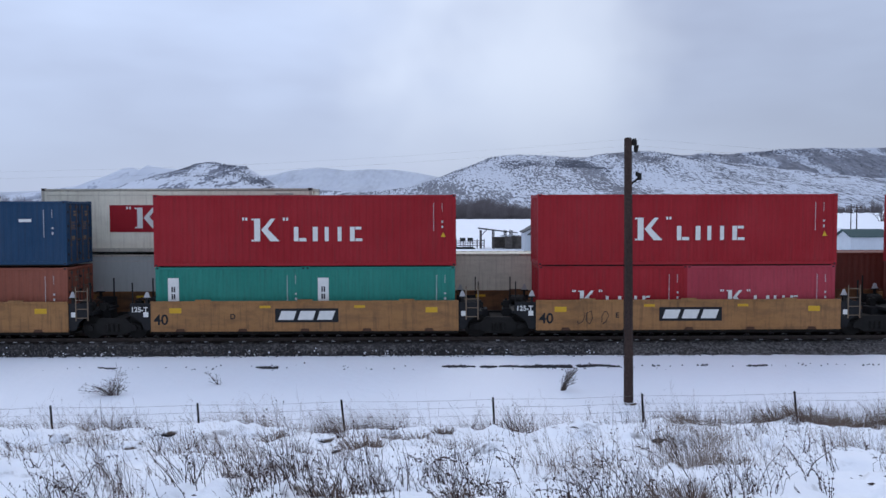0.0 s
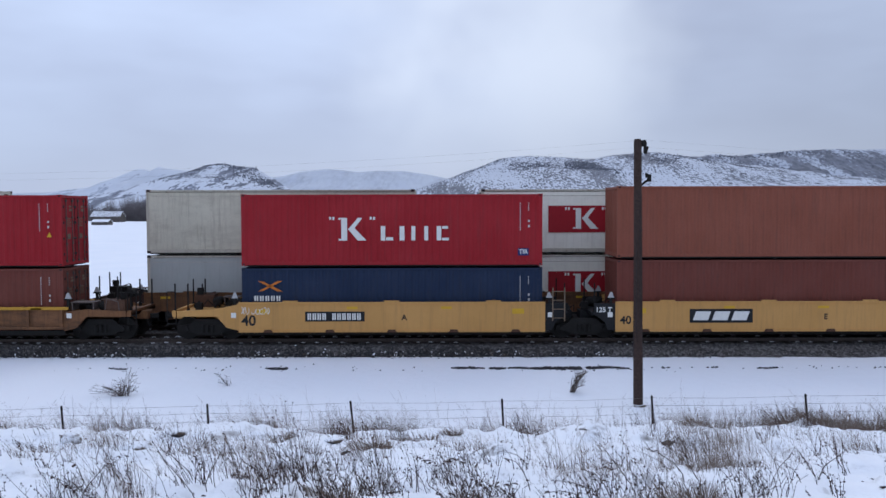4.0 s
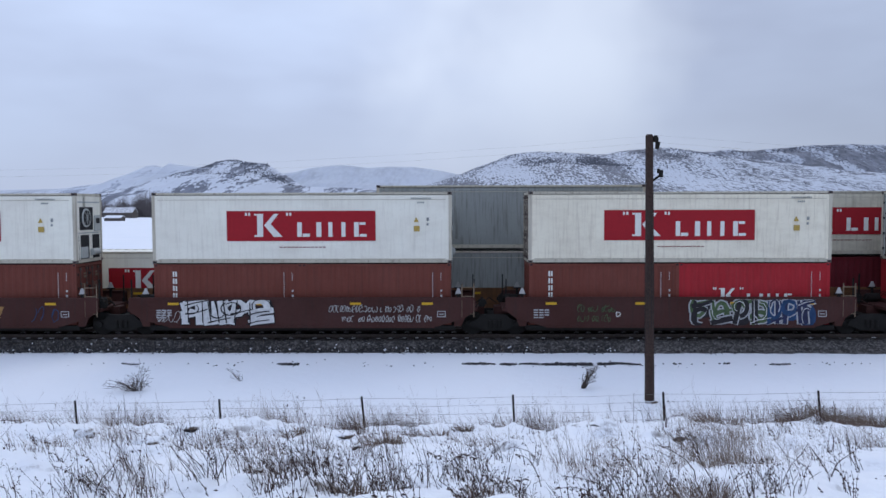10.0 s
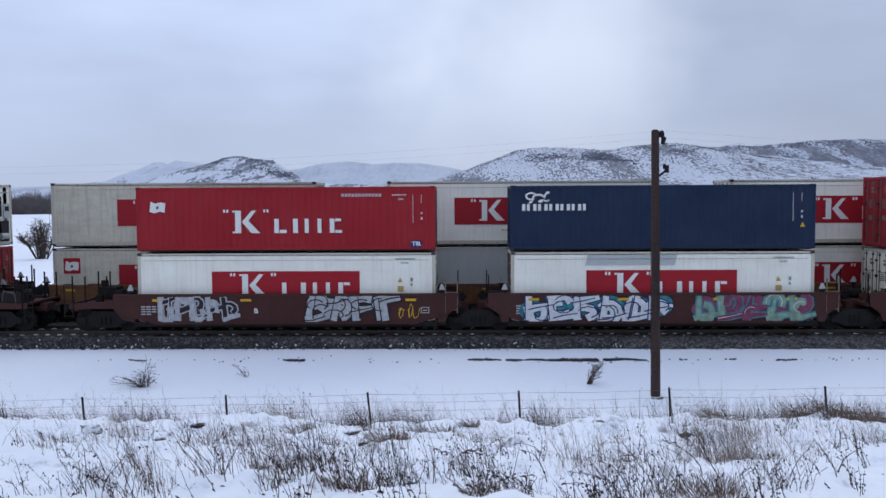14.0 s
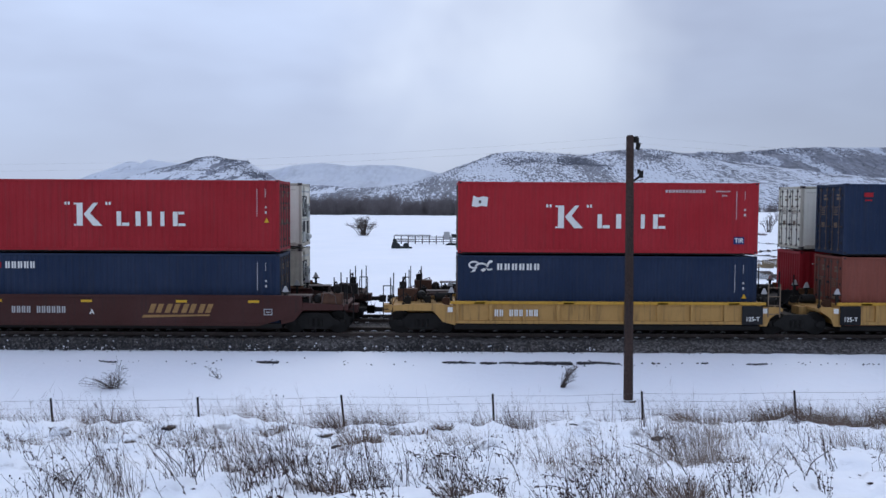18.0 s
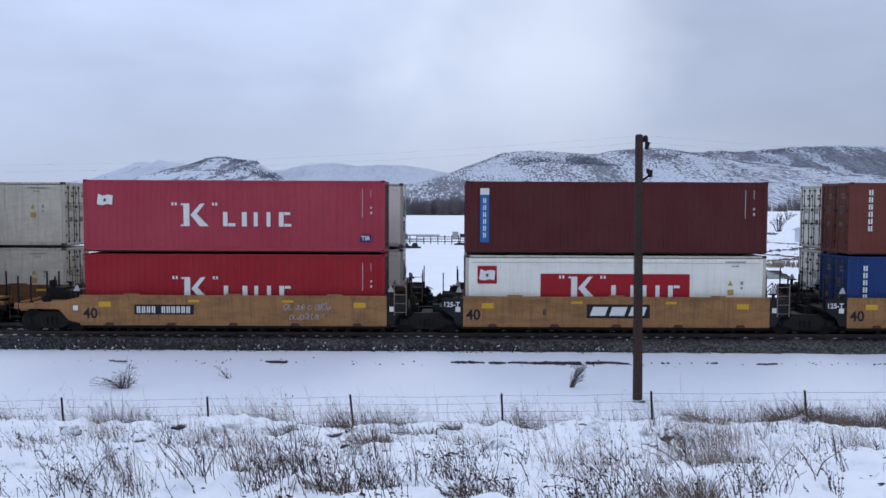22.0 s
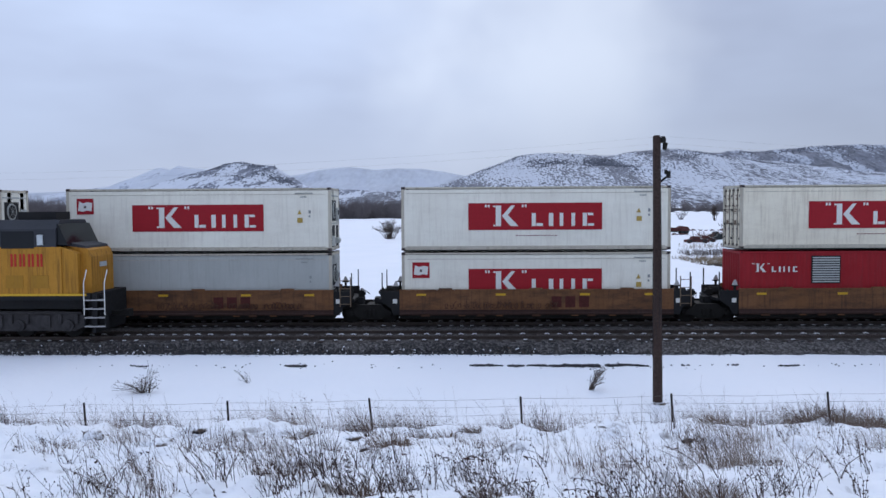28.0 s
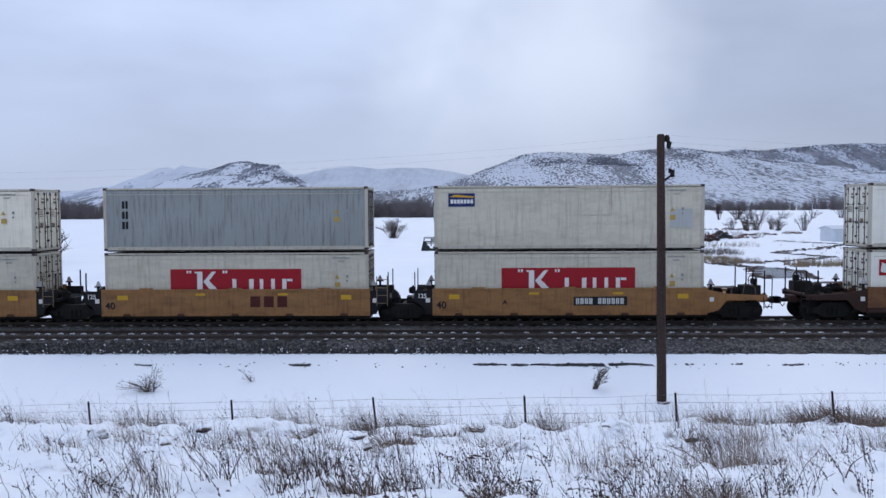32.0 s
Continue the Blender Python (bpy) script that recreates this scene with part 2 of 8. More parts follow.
M_INKK = plain("black_marking", (0.018, 0.018, 0.02), 0.6, 0, 0.1)
M_INKB = plain("blue_marking", (0.03, 0.14, 0.36), 0.55, 0, 0.1)
M_INKN = plain("navy_marking", (0.02, 0.03, 0.12), 0.55, 0, 0.1)
M_INKO = plain("orange_marking", (0.55, 0.17, 0.03), 0.55, 0, 0.1)
M_INKS = plain("silver_marking", (0.50, 0.53, 0.53), 0.5, 0.1, 0.15)
M_SPK = plain("sprayed_black", (0.028, 0.025, 0.027), 0.7, 0, 0.3)
M_SPS = plain("sprayed_silver", (0.42, 0.425, 0.43), 0.6, 0, 0.3)
M_SPW = plain("sprayed_white", (0.66, 0.66, 0.65), 0.6, 0, 0.2)
M_SPB = plain("sprayed_blue", (0.026, 0.060, 0.14), 0.7, 0, 0.4, 3)
M_SPN = plain("sprayed_navy", (0.030, 0.034, 0.075), 0.7, 0, 0.4, 3)
M_SPG = plain("sprayed_green", (0.075, 0.115, 0.055), 0.7, 0, 0.4, 3)
M_SPL = plain("sprayed_pale_green", (0.22, 0.32, 0.24), 0.7, 0, 0.4, 3)
M_SPT = plain("sprayed_teal", (0.05, 0.22, 0.25), 0.7, 0, 0.4, 3)
M_SPP = plain("sprayed_pink", (0.20, 0.055, 0.10), 0.7, 0, 0.4, 3)
M_WOOD = plain("weathered_pole_wood", (0.055, 0.036, 0.030), 0.9, 0, 0.4, 14)
M_TIE = plain("creosoted_sleeper", (0.04, 0.032, 0.028), 0.9, 0, 0.4, 8)
M_WISP = plain("pale_wispy_grass", (0.235, 0.185, 0.15), 0.9, 0, 0.3, 1.0)
M_TUSSOCK = plain("brown_tussock", (0.15, 0.108, 0.082), 0.95, 0, 0.45, 2.0)
M_DRYGRASS = plain("dry_grass", (0.165, 0.118, 0.092), 0.9, 0, 0.45, 1.2)
M_DARKGRASS = plain("dark_dry_stalk", (0.058, 0.038, 0.034), 0.9, 0, 0.4, 1.5)
M_TWIG = plain("bare_twig", (0.085, 0.066, 0.056), 0.95, 0, 0.3, 3)
# Bare twigs made lighter: distance haze is put into their colour.
M_WOODS = plain("hazed_bare_woods", (0.185, 0.165, 0.165), 0.95, 0, 0.35, 0.2)
M_SNOW = snow_material("snow_ground")

# ---------------------------------------------------------------- mesh helpers
class Geo:
    """Collects faces; every face keeps a material slot."""

    def __init__(self):
        self.v, self.f, self.m = [], [], []

    def face(self, pts, mat=0):
        i = len(self.v)
        self.v += [tuple(p) for p in pts]
        self.f.append(tuple(range(i, i + len(pts))))
        self.m.append(mat)

    def box(self, x0, x1, y0, y1, z0, z1, mat=0):
        i = len(self.v)
        self.v += [(x0, y0, z0), (x1, y0, z0), (x1, y1, z0), (x0, y1, z0), (x0, y0, z1), (x1, y0, z1), (x1, y1, z1), (x0, y1, z1)]
        self.f += [tuple(i + k for k in q) for q in ((3, 2, 1, 0), (4, 5, 6, 7), (0, 1, 5, 4), (1, 2, 6, 5), (2, 3, 7, 6), (3, 0, 4, 7))]
        self.m += [mat] * 6
        return self

    def prism_y(self, pts, y0, y1, mat=0):
        """An outline in x, z drawn out along y (anticlockwise seen from -y)."""
        n, i = len(pts), len(self.v)
        self.v += [(x, y0, z) for x, z in pts] + [(x, y1, z) for x, z in pts]
        self.f.append(tuple(i + k for k in range(n)))
        self.f.append(tuple(i + n + k for k in reversed(range(n))))
        self.f += [(i + (k + 1) % n, i + k, i + n + k, i + n + (k + 1) % n) for k in range(n)]
        self.m += [mat] * (n + 2)
        return self

    def prism_x(self, pts, x0, x1, mat=0):
        """An outline in y, z drawn out along x."""
        n, i = len(pts), len(self.v)
        self.v += [(x0, y, z) for y, z in pts] + [(x1, y, z) for y, z in pts]
        self.f.append(tuple(i + k for k in reversed(range(n))))
        self.f.append(tuple(i + n + k for k in range(n)))
        self.f += [(i + k, i + (k + 1) % n, i + n + (k + 1) % n, i + n + k) for k in range(n)]
        self.m += [mat] * (n + 2)
        return self

    def tube(self, a, b, r0, r1=None, n=6, mat=0, caps=True):
        a, b = Vector(a), Vector(b)
        r1 = r0 if r1 is None else r1
        d = (b - a).normalized()
        u = d.orthogonal().normalized()
        w = d.cross(u)
        i = len(self.v)
        for p, r in ((a, r0), (b, r1)):
            for k in range(n):
                q = 2 * math.pi * k / n
                self.v.append(tuple(p + r * (math.cos(q) * u + math.sin(q) * w)))
        self.f += [(i + k, i + (k + 1) % n, i + n + (k + 1) % n, i + n + k) for k in range(n)]
        self.m += [mat] * n
        if caps:
            self.f += [tuple(i + k for k in reversed(range(n))), tuple(i + n + k for k in range(n))]
            self.m += [mat] * 2
        return self

    def path(self, pts, r, n=3):
        """A bent tube through the points, in one piece."""
        i = len(self.v)
        for k, p in enumerate(pts):
            for q in range(n):
                a = 2 * math.pi * q / n
                self.v.append((p[0], p[1] + r * math.cos(a), p[2] + r * math.sin(a)))
        for k in range(len(pts) - 1):
            for q in range(n):
                a, b = i + k * n + q, i + k * n + (q + 1) % n
                self.f.append((a, b, b + n, a + n))
                self.m.append(0)
        return self

    def mesh(self, name, smooth=False):
        me = bpy.data.meshes.new(name)
        me.from_pydata(self.v, [], self.f)
        if any(self.m):
            for _ in range(max(self.m) + 1):
                me.materials.append(None)
            me.polygons.foreach_set("material_index", self.m)
        if smooth:
            me.polygons.foreach_set("use_smooth", [True] * len(me.polygons))
        me.update()
        return me


MESHES = {}


def cached(key, make):
    if key not in MESHES:
        MESHES[key] = make().mesh(str(key[0] if isinstance(key, tuple) else key))
    return MESHES[key]


def part(name, me, material, parent=None, label="", at=None):
    """One mesh object under a thing or a part. Meshes may be shared; the material sits on the object."""
    if isinstance(me, Geo):
        me = me.mesh(name)
    ob = new(name, me)
    mats = material if isinstance(material, (list, tuple)) else [material]
    while len(me.materials) < len(mats):
        me.materials.append(None)
    for i, m in enumerate(mats):
        ob.material_slots[i].link = "OBJECT"
        ob.material_slots[i].material = m
    if parent is not None:
        ob.parent = parent
    if at is not None:
        ob.matrix_basis = at if isinstance(at, Matrix) else Matrix.Translation(at)
    if label:
        tagged(ob, label)
    return ob


def thing(name, label, category, group="", kind="", at=None):
    ob = new(name)
    ob.empty_display_size = 0.3
    if at is not None:
        ob.matrix_basis = at if isinstance(at, Matrix) else Matrix.Translation(at)
    return tagged(ob, label, category, group, kind)


def fbm(x, y, s, seed=0.0, octaves=4):
    p = Vector((x * s + seed, y * s - seed * 0.7, seed * 1.3))
    return noise.fractal(p, 0.9, 2.1, octaves)


def lettering(text, size):
    """Built-in lettering as a mesh in x, z, facing -y."""
    key = ("lettering", text, size)
    if key not in MESHES:
        c = bpy.data.curves.new("lettering", "FONT")
        c.body, c.size, c.extrude, c.align_x, c.align_y = text, size, 0.0, "CENTER", "CENTER"
        c.offset = size * 0.022
        o = bpy.data.objects.new("lettering", c)
        me = bpy.data.meshes.new_from_object(o)
        me.transform(Matrix.Rotation(math.pi / 2, 4, "X"))
        bpy.data.objects.remove(o)
        MESHES[key] = me
    return MESHES[key]


# ---------------------------------------------------------------- ground
NEAR_TRACK, FAR_TRACK = 33.92, 37.97
Y_PROFILE = [-4500, -60, -4, 2, 9, 14, 16.8, 18.2, 19.4, 20.6, 24, 30.5, 31.9, 33, 39.5, 41, 46, 60, 120, 400, 700, 1500, 4800]
Z_PROFILE = [3.8, 3.7, 3.6, 3.4, 2.05, 1.05, 0.62, 0.28, -0.45, -0.74, -0.80, -0.58, -0.53, -0.7, -0.8, -0.8, -1.1, -1.6, -2.0, -2.0, -1.0, 6, 30]


# heaps and dips along the lip of the bank: place, half-width, height
MOUNDS = ((-7.6, 0.7, -0.10), (-6.2, 0.5, -0.14), (-4.85, 0.7, 0.10), (-2.5, 0.8, -0.14), (-1.0, 0.5, -0.10), (1.4, 1.0, -0.10), (3.2, 0.6, 0.08), (4.95, 0.7, 0.08), (7.4, 0.9, 0.08), (9.2, 0.6, -0.05))


def ground_z(x, y):
    z = float(np.interp(y, Y_PROFILE, Z_PROFILE))
    if 3 < y < 32:
        rough = 1.0 if y < 17.4 else max(0.06, 1 - (y - 17.4) / 2.2)
        z += rough * (0.20 * fbm(x, y, 0.35, 3.1) + 0.13 * fbm(x, y, 1.1, 8.7, 3) + 0.16 * min(1.0, fbm(x, y, 1.7, 12.3, 2) ** 2) - 0.09 * abs(fbm(x, y, 2.3, 19.0, 3)) - 0.03 + 0.035 * fbm(x, y, 3.2, 40.0, 2)) + 0.015 * fbm(x, y, 1.3, 5.0, 2)
        if 15 < y < 20.5:
            lip = 0.13 * fbm(x, 0, 0.7, 1.7, 4)
            for cx, wide, up in MOUNDS:
                lip += up * math.exp(-((x - cx) / wide) ** 2)
            z += lip * max(0, 1 - abs(y - 17.6) / 2.6)
    elif y > 46:
        z += min(1, (y - 46) / 60) * 0.35 * fbm(x, y, 0.012, 2.2, 3)
    return z


def spaced(dense_a, dense_b, stepsize, far_a, far_b, grow):
    pts = list(np.arange(dense_a, dense_b + 1e-6, stepsize))
    s, p = stepsize, dense_b
    while p < far_b:
        s *= grow
        p += s
        pts.append(min(p, far_b))
    s, p, left = stepsize, dense_a, []
    while p > far_a:
        s *= grow
        p -= s
        left.append(max(p, far_a))
    return left[::-1] + pts


def build_ground():
    xs = spaced(-19, 19, 0.11, -4800, 4800, 1.17)
    ys = spaced(7, 21, 0.10, -4500, 4800, 1.055)
    nx, ny = len(xs), len(ys)
    verts = [(x, y, ground_z(x, y)) for y in ys for x in xs]
    faces = [(j * nx + i, j * nx + i + 1, (j + 1) * nx + i + 1, (j + 1) * nx + i) for j in range(ny - 1) for i in range(nx - 1)]
    me = bpy.data.meshes.new("ground")
    me.from_pydata(verts, [], faces)
    me.polygons.foreach_set("use_smooth", [True] * len(faces))
    ob = part("ground", me, M_SNOW)
    return tagged(ob, "snow-covered ground with a rough bank and a flat valley", "ground", kind="structure")


build_ground()


def track_bed():
    """Ballast under both tracks, with its shoulders."""
    xs = spaced(-20, 20, 0.25, -520, 520, 1.10)
    prof = [(31.7, -0.80), (31.95, -0.58), (32.15, -0.40), (32.4, -0.21), (32.62, -0.17), (33.2, -0.16), (33.92, -0.18), (34.64, -0.16), (35.3, -0.17), (35.95, -0.24), (36.6, -0.17), (37.25, -0.16), (38.7, -0.16), (39.3, -0.17), (39.7, -0.22), (40.9, -0.95)]
    pts = []
    for (a, za), (b, zb) in zip(prof, prof[1:]):
        for k in range(4):
            pts.append((a + (b - a) * k / 4, za + (zb - za) * k / 4))
    pts.append(prof[-1])
    nx = len(xs)
    verts = []
    for y, z in pts:
        for x in xs:
            wob = (0.16 * fbm(x, 0, 0.5, 4.4, 3) + 0.2 * fbm(x, y, 2.2, 9.4, 3) - 0.017 * max(-20, min(20, x))) * min(1.0, (32.5 - y) / 0.35) if y < 32.5 else 0.0
            verts.append((x, y + wob, z + 0.028 * fbm(x, y, 5.0, 1.2, 2)))
    n = len(pts)
    faces = [(j * nx + i, j * nx + i + 1, (j + 1) * nx + i + 1, (j + 1) * nx + i) for j in range(n - 1) for i in range(nx - 1)]
    me = bpy.data.meshes.new("track_bed")
    me.from_pydata(verts, [], faces)
    m, t, b = nodes_of("dark_ballast", 0.9)
    v = coords(t)
    vo = t.nodes.new("ShaderNodeTexVoronoi")
    vo.inputs["Scale"].default_value = 14
    t.links.new(v, vo.inputs["Vector"])
    col = blend(t, step(t, noise_node(t, 0.8, 5, v), 0.35, 0.7), (0.038, 0.034, 0.032), (0.075, 0.068, 0.063))
    sepc = t.nodes.new("ShaderNodeSeparateColor")
    t.links.new(vo.outputs["Color"], sepc.inputs[0])
    col = blend(t, step(t, sepc.outputs[0], 0.35, 1.0, 0.0, 0.8), col, (0.20, 0.187, 0.18))
    col = blend(t, step(t, noise_node(t, 3.0, 10, v, 0.8), 0.71, 0.75, 0, 0.35), col, (0.72, 0.75, 0.80))
    t.links.new(col, b.inputs["Base Color"])
    bump(t, b, vo.outputs["Distance"], 1.0, 0.05)
    ob = part("track_bed", me, m)
    return tagged(ob, "dark crushed-stone ballast bed with traces of snow", "ballast", kind="structure")


track_bed()


def rails():
    for y0, word in ((NEAR_TRACK, "near"), (FAR_TRACK, "far")):
        track = thing("railway_track", "steel railway track on creosoted sleepers, lightly snowed", "railway track", kind="structure", at=(0, y0, 0))
        for side in (-0.7525, 0.7525):
            g = Geo()
            prof = [(-0.075, -0.18), (0.075, -0.18), (0.075, -0.165), (0.012, -0.14), (0.012, -0.04), (0.036, -0.03), (0.036, -0.003), (0.028, 0.0), (-0.028, 0.0), (-0.036, -0.003), (-0.036, -0.03), (-0.012, -0.04), (-0.012, -0.14), (-0.075, -0.165)]
            g.prism_x([(a + side, z) for a, z in prof], -520, 520)
            part("rail", g, M_RAIL, track)
        bare = cached("sleeper_bare", lambda: Geo().box(-0.115, 0.115, -1.3, 1.3, -0.35, -0.155))
        thin = cached("sleeper_thin_snow", lambda: Geo().box(-0.115, 0.115, -1.3, 1.3, -0.35, -0.155).prism_y([(-0.10, -0.16), (0.11, -0.16), (0.07, -0.128), (-0.05, -0.13)], 0.60, 0.71, 1))
        tie = cached("sleeper", lambda: Geo().box(-0.115, 0.115, -1.3, 1.3, -0.35, -0.155).prism_y([(-0.10, -0.16), (0.09, -0.16), (0.05, -0.138), (-0.06, -0.135)], -0.92, -0.82, 1).prism_y([(-0.12, -0.16), (0.13, -0.16), (0.08, -0.122), (-0.05, -0.118)], 0.58, 0.71, 1))
        for k in range(-72, 73):
            u = random.random()
            part("sleeper", tie if u < (0.72 if word == "near" else 0.6) else thin if u < 0.86 else bare, [M_TIE] if u >= 0.86 else [M_TIE, M_SNOW], track, at=pose(k * 0.52 + random.uniform(-0.03, 0.03), random.uniform(-0.04, 0.04), random.uniform(-0.008, 0.008), 0, 0, random.uniform(-1, 1)))
        g = Geo()
        for k in range(73, 960):
            for s in (-1, 1):
                g.box(s * k * 0.52 - 0.115, s * k * 0.52 + 0.115, -1.3, 1.3, -0.35, -0.155)
        tagged(part("far_sleepers", g, M_TIE, track), kind="stuff")


rails()

# ---------------------------------------------------------------- containers
WIDE = 2.438
LONG40, LONG20 = 12.192, 6.058
HC, STD = 2.896, 2.591
FACE = -WIDE / 2


def corrugated(length, height, pitch, depth, flat=0.55):
    """A corrugated sheet in x, z whose crests lie at y = 0 and valleys at y = depth."""
    n = max(2, round(length / pitch))
    p = length / n
    prof, x = [], -length / 2
    for _ in range(n):
        a = p * flat / 2
        sl = p * (1 - flat) / 2
        prof += [(x, 0.0), (x + a, 0.0), (x + a + sl, depth), (x + a + sl + a, depth)]
        x += p
    prof.append((length / 2, 0.0))
    g = Geo()
    g.v = [(x, y, 0) for x, y in prof] + [(x, y, height) for x, y in prof]
    k = len(prof)
    g.f = [(i, i + 1, k + i + 1, k + i) for i in range(k - 1)]
    g.m = [0] * len(g.f)
    return g


def side_mesh(length, height, kind):
    if kind == "reefer":
        return cached(("side_wall", length, height, kind), lambda: corrugated(length - 0.24, height - 0.26, 0.95, 0.006, 0.9))
    return cached(("side_wall", length, height, kind), lambda: corrugated(length - 0.24, height - 0.22, 0.278, 0.029))


def end_mesh(height, kind):
    return cached(("end_wall", height, kind), lambda: corrugated(WIDE - 0.24, height - 0.22, 0.25 if kind != "reefer" else 1.1, 0.045 if kind != "reefer" else 0.01))


def frame_mesh(length, height):
    def make():
        g, x, y = Geo(), length / 2, WIDE / 2
        for sx in (-1, 1):
            for sy in (-1, 1):
                g.box(min(sx * x, sx * (x - 0.13)), max(sx * x, sx * (x - 0.13)), min(sy * y, sy * (y - 0.12)), max(sy * y, sy * (y - 0.12)), 0.1, height - 0.1)
        for sy in (-1, 1):
            a, b = sorted((sy * y, sy * (y - 0.07)))
            g.box(-x + 0.13, x - 0.13, a, b, 0.03, 0.15)
            g.box(-x + 0.13, x - 0.13, a, b, height - 0.10, height - 0.02)
        for sx in (-1, 1):
            a, b = sorted((sx * x, sx * (x - 0.1)))
            g.box(a, b, -y + 0.12, y - 0.12, 0.02, 0.16)
            g.box(a, b, -y + 0.12, y - 0.12, height - 0.13, height - 0.02)
        return g
    return cached(("frame", length, height), make)


def roof_mesh(length):
    def make():
        g = corrugated(length - 0.26, WIDE - 0.14, 0.42, 0.02, 0.5)
        g.v = [(x, z - (WIDE - 0.14) / 2, -y) for x, y, z in g.v]
        return g
    return cached(("roof", length), make)


def casting_mesh():
    def make():
        g = Geo().box(-0.089, 0.089, -0.081, 0.081, -0.059, 0.059)
        g.box(-0.045, 0.045, -0.084, -0.08, -0.03, 0.03, 1)
        return g
    return cached("corner_casting", make)


def door_mesh(height):
    """A door leaf: ribbed sheet, dark seals round it, hinges, pale prints."""
    def make():
        g, h = Geo(), height - 0.3
        g.box(-0.02, 0.02, -0.50, 0.50, 0, h)
        g.box(-0.02, 0.012, -0.53, -0.50, 0, h, 1).box(-0.02, 0.012, 0.50, 0.53, 0, h, 1)
        for k in range(5):
            z = h * (0.08 + 0.19 * k)
            g.box(0.018, 0.04, -0.46, 0.46, z, z + 0.10)
        for k in range(4):
            z = h * (0.12 + 0.25 * k)
            g.box(0.0, 0.05, -0.54, -0.44, z - 0.05, z + 0.05, 1).box(0.0, 0.05, 0.44, 0.54, z - 0.05, z + 0.05, 1)
        g.box(0.04, 0.046, 0.02, 0.34, h * 0.80, h * 0.84, 2).box(0.04, 0.046, 0.02, 0.22, h * 0.86, h * 0.89, 2)
        for k in range(5):
            g.box(0.04, 0.046, -0.2, 0.15 - 0.05 * (k % 2), h * (0.68 - 0.03 * k), h * (0.692 - 0.03 * k), 2)
        g.box(0.04, 0.046, -0.15, 0.1, h * 0.36, h * 0.44, 2)
        return g
    return cached(("door", height), make)


def rod_mesh(height):
    def make():
        h = height - 0.24
        g = Geo().tube((0, 0, 0), (0, 0, h), 0.019, n=6)
        for z in (0.08, h * 0.3, h * 0.7, h - 0.1):
            g.box(-0.03, 0.03, -0.05, 0.05, z - 0.04, z + 0.04)
        g.box(0.01, 0.035, -0.02, 0.28, h * 0.38, h * 0.38 + 0.035)
        return g
    return cached(("locking_rod", height), make)


def unit_mesh(height):
    """The cooling machinery in a refrigerated container's end: fan, control box, open compressor bay."""
    def make():
        g, h = Geo(), height
        g.box(-0.02, 0.03, -1.1, 1.1, 0.1, h - 0.14, 0)
        g.box(0.03, 0.045, -0.85, 0.38, h * 0.47, h * 0.80, 2)
        g.tube((0.045, -0.25, h * 0.645), (0.085, -0.25, h * 0.645), 0.40, 0.38, 16, 1)
        g.tube((0.085, -0.25, h * 0.645), (0.10, -0.25, h * 0.645), 0.33, 0.31, 16, 2)
        for k in range(4):
            a = math.pi / 4 * k
            g.tube((0.104, -0.25 - 0.33 * math.cos(a), h * 0.645 - 0.33 * math.sin(a)), (0.104, -0.25 + 0.33 * math.cos(a), h * 0.645 + 0.33 * math.sin(a)), 0.008, n=4, mat=1)
        g.box(0.03, 0.10, 0.48, 0.98, h * 0.45, h * 0.68, 1).box(0.10, 0.106, 0.56, 0.90, h * 0.56, h * 0.64, 2)
        g.box(0.03, 0.04, -0.98, 0.98, 0.16, h * 0.40, 2)
        g.box(0.04, 0.09, -0.8, -0.2, 0.2, 0.66, 1).tube((0.07, 0.1, 0.42), (0.07, 0.75, 0.42), 0.15, n=10, mat=1)
        g.box(0.03, 0.05, -1.0, 1.0, h * 0.86, h * 0.88, 1).box(0.03, 0.05, -1.0, 1.0, h * 0.42, h * 0.435, 1)
        return g
    return cached(("refrigeration_unit", height), make)


# ---- markings: outlines in x (from the left end) and z (from the base) on the side that faces the bank
def marks_mesh(key, shapes):
    def make():
        g = Geo()
        lift = 0.00022 if key[0] in ("sprayed", "scribble") else 0.0
        for k, pts in enumerate(shapes):
            g.prism_y(pts, -0.006 - lift * k, 0.0)
        return g
    return cached(("marking", *key), make)


def rect(x0, z0, x1, z1, skew=0.0):
    return [(x0, z0), (x1, z0), (x1 + skew, z1), (x0 + skew, z1)]


def big_logo(s=1.0):
    """Abstract blocks of the big white line mark: a tall slab, a chevron, then low bars."""
    out = [rect(0.50, 0.0, 0.74, 0.92), rect(0.39, 0.0, 0.49, 0.07), rect(0.39, 0.85, 0.49, 0.92), [(0.78, 0.46), (1.16, 0.0), (1.52, 0.0), (1.04, 0.50), (1.36, 0.92), (1.18, 0.92)]]
    for x0, x1, z0, z1 in ((2.10, 2.28, 0, 0.58), (2.31, 2.60, 0, 0.13), (2.86, 3.06, 0, 0.58), (3.34, 3.50, 0, 0.58), (3.86, 4.02, 0, 0.58), (4.36, 4.55, 0, 0.58), (4.58, 4.86, 0, 0.11), (4.58, 4.82, 0.47, 0.58)):
        out.append(rect(x0, z0, x1, z1))
    return [[(a * s, b * s) for a, b in p] for p in out]


def quote_marks(s=1.0):
    return [[(a * s, b * s) for a, b in p] for p in (rect(0.02, 0.84, 0.10, 0.96), rect(0.15, 0.84, 0.23, 0.96), rect(1.66, 0.84, 1.74, 0.96), rect(1.79, 0.84, 1.87, 0.96))]


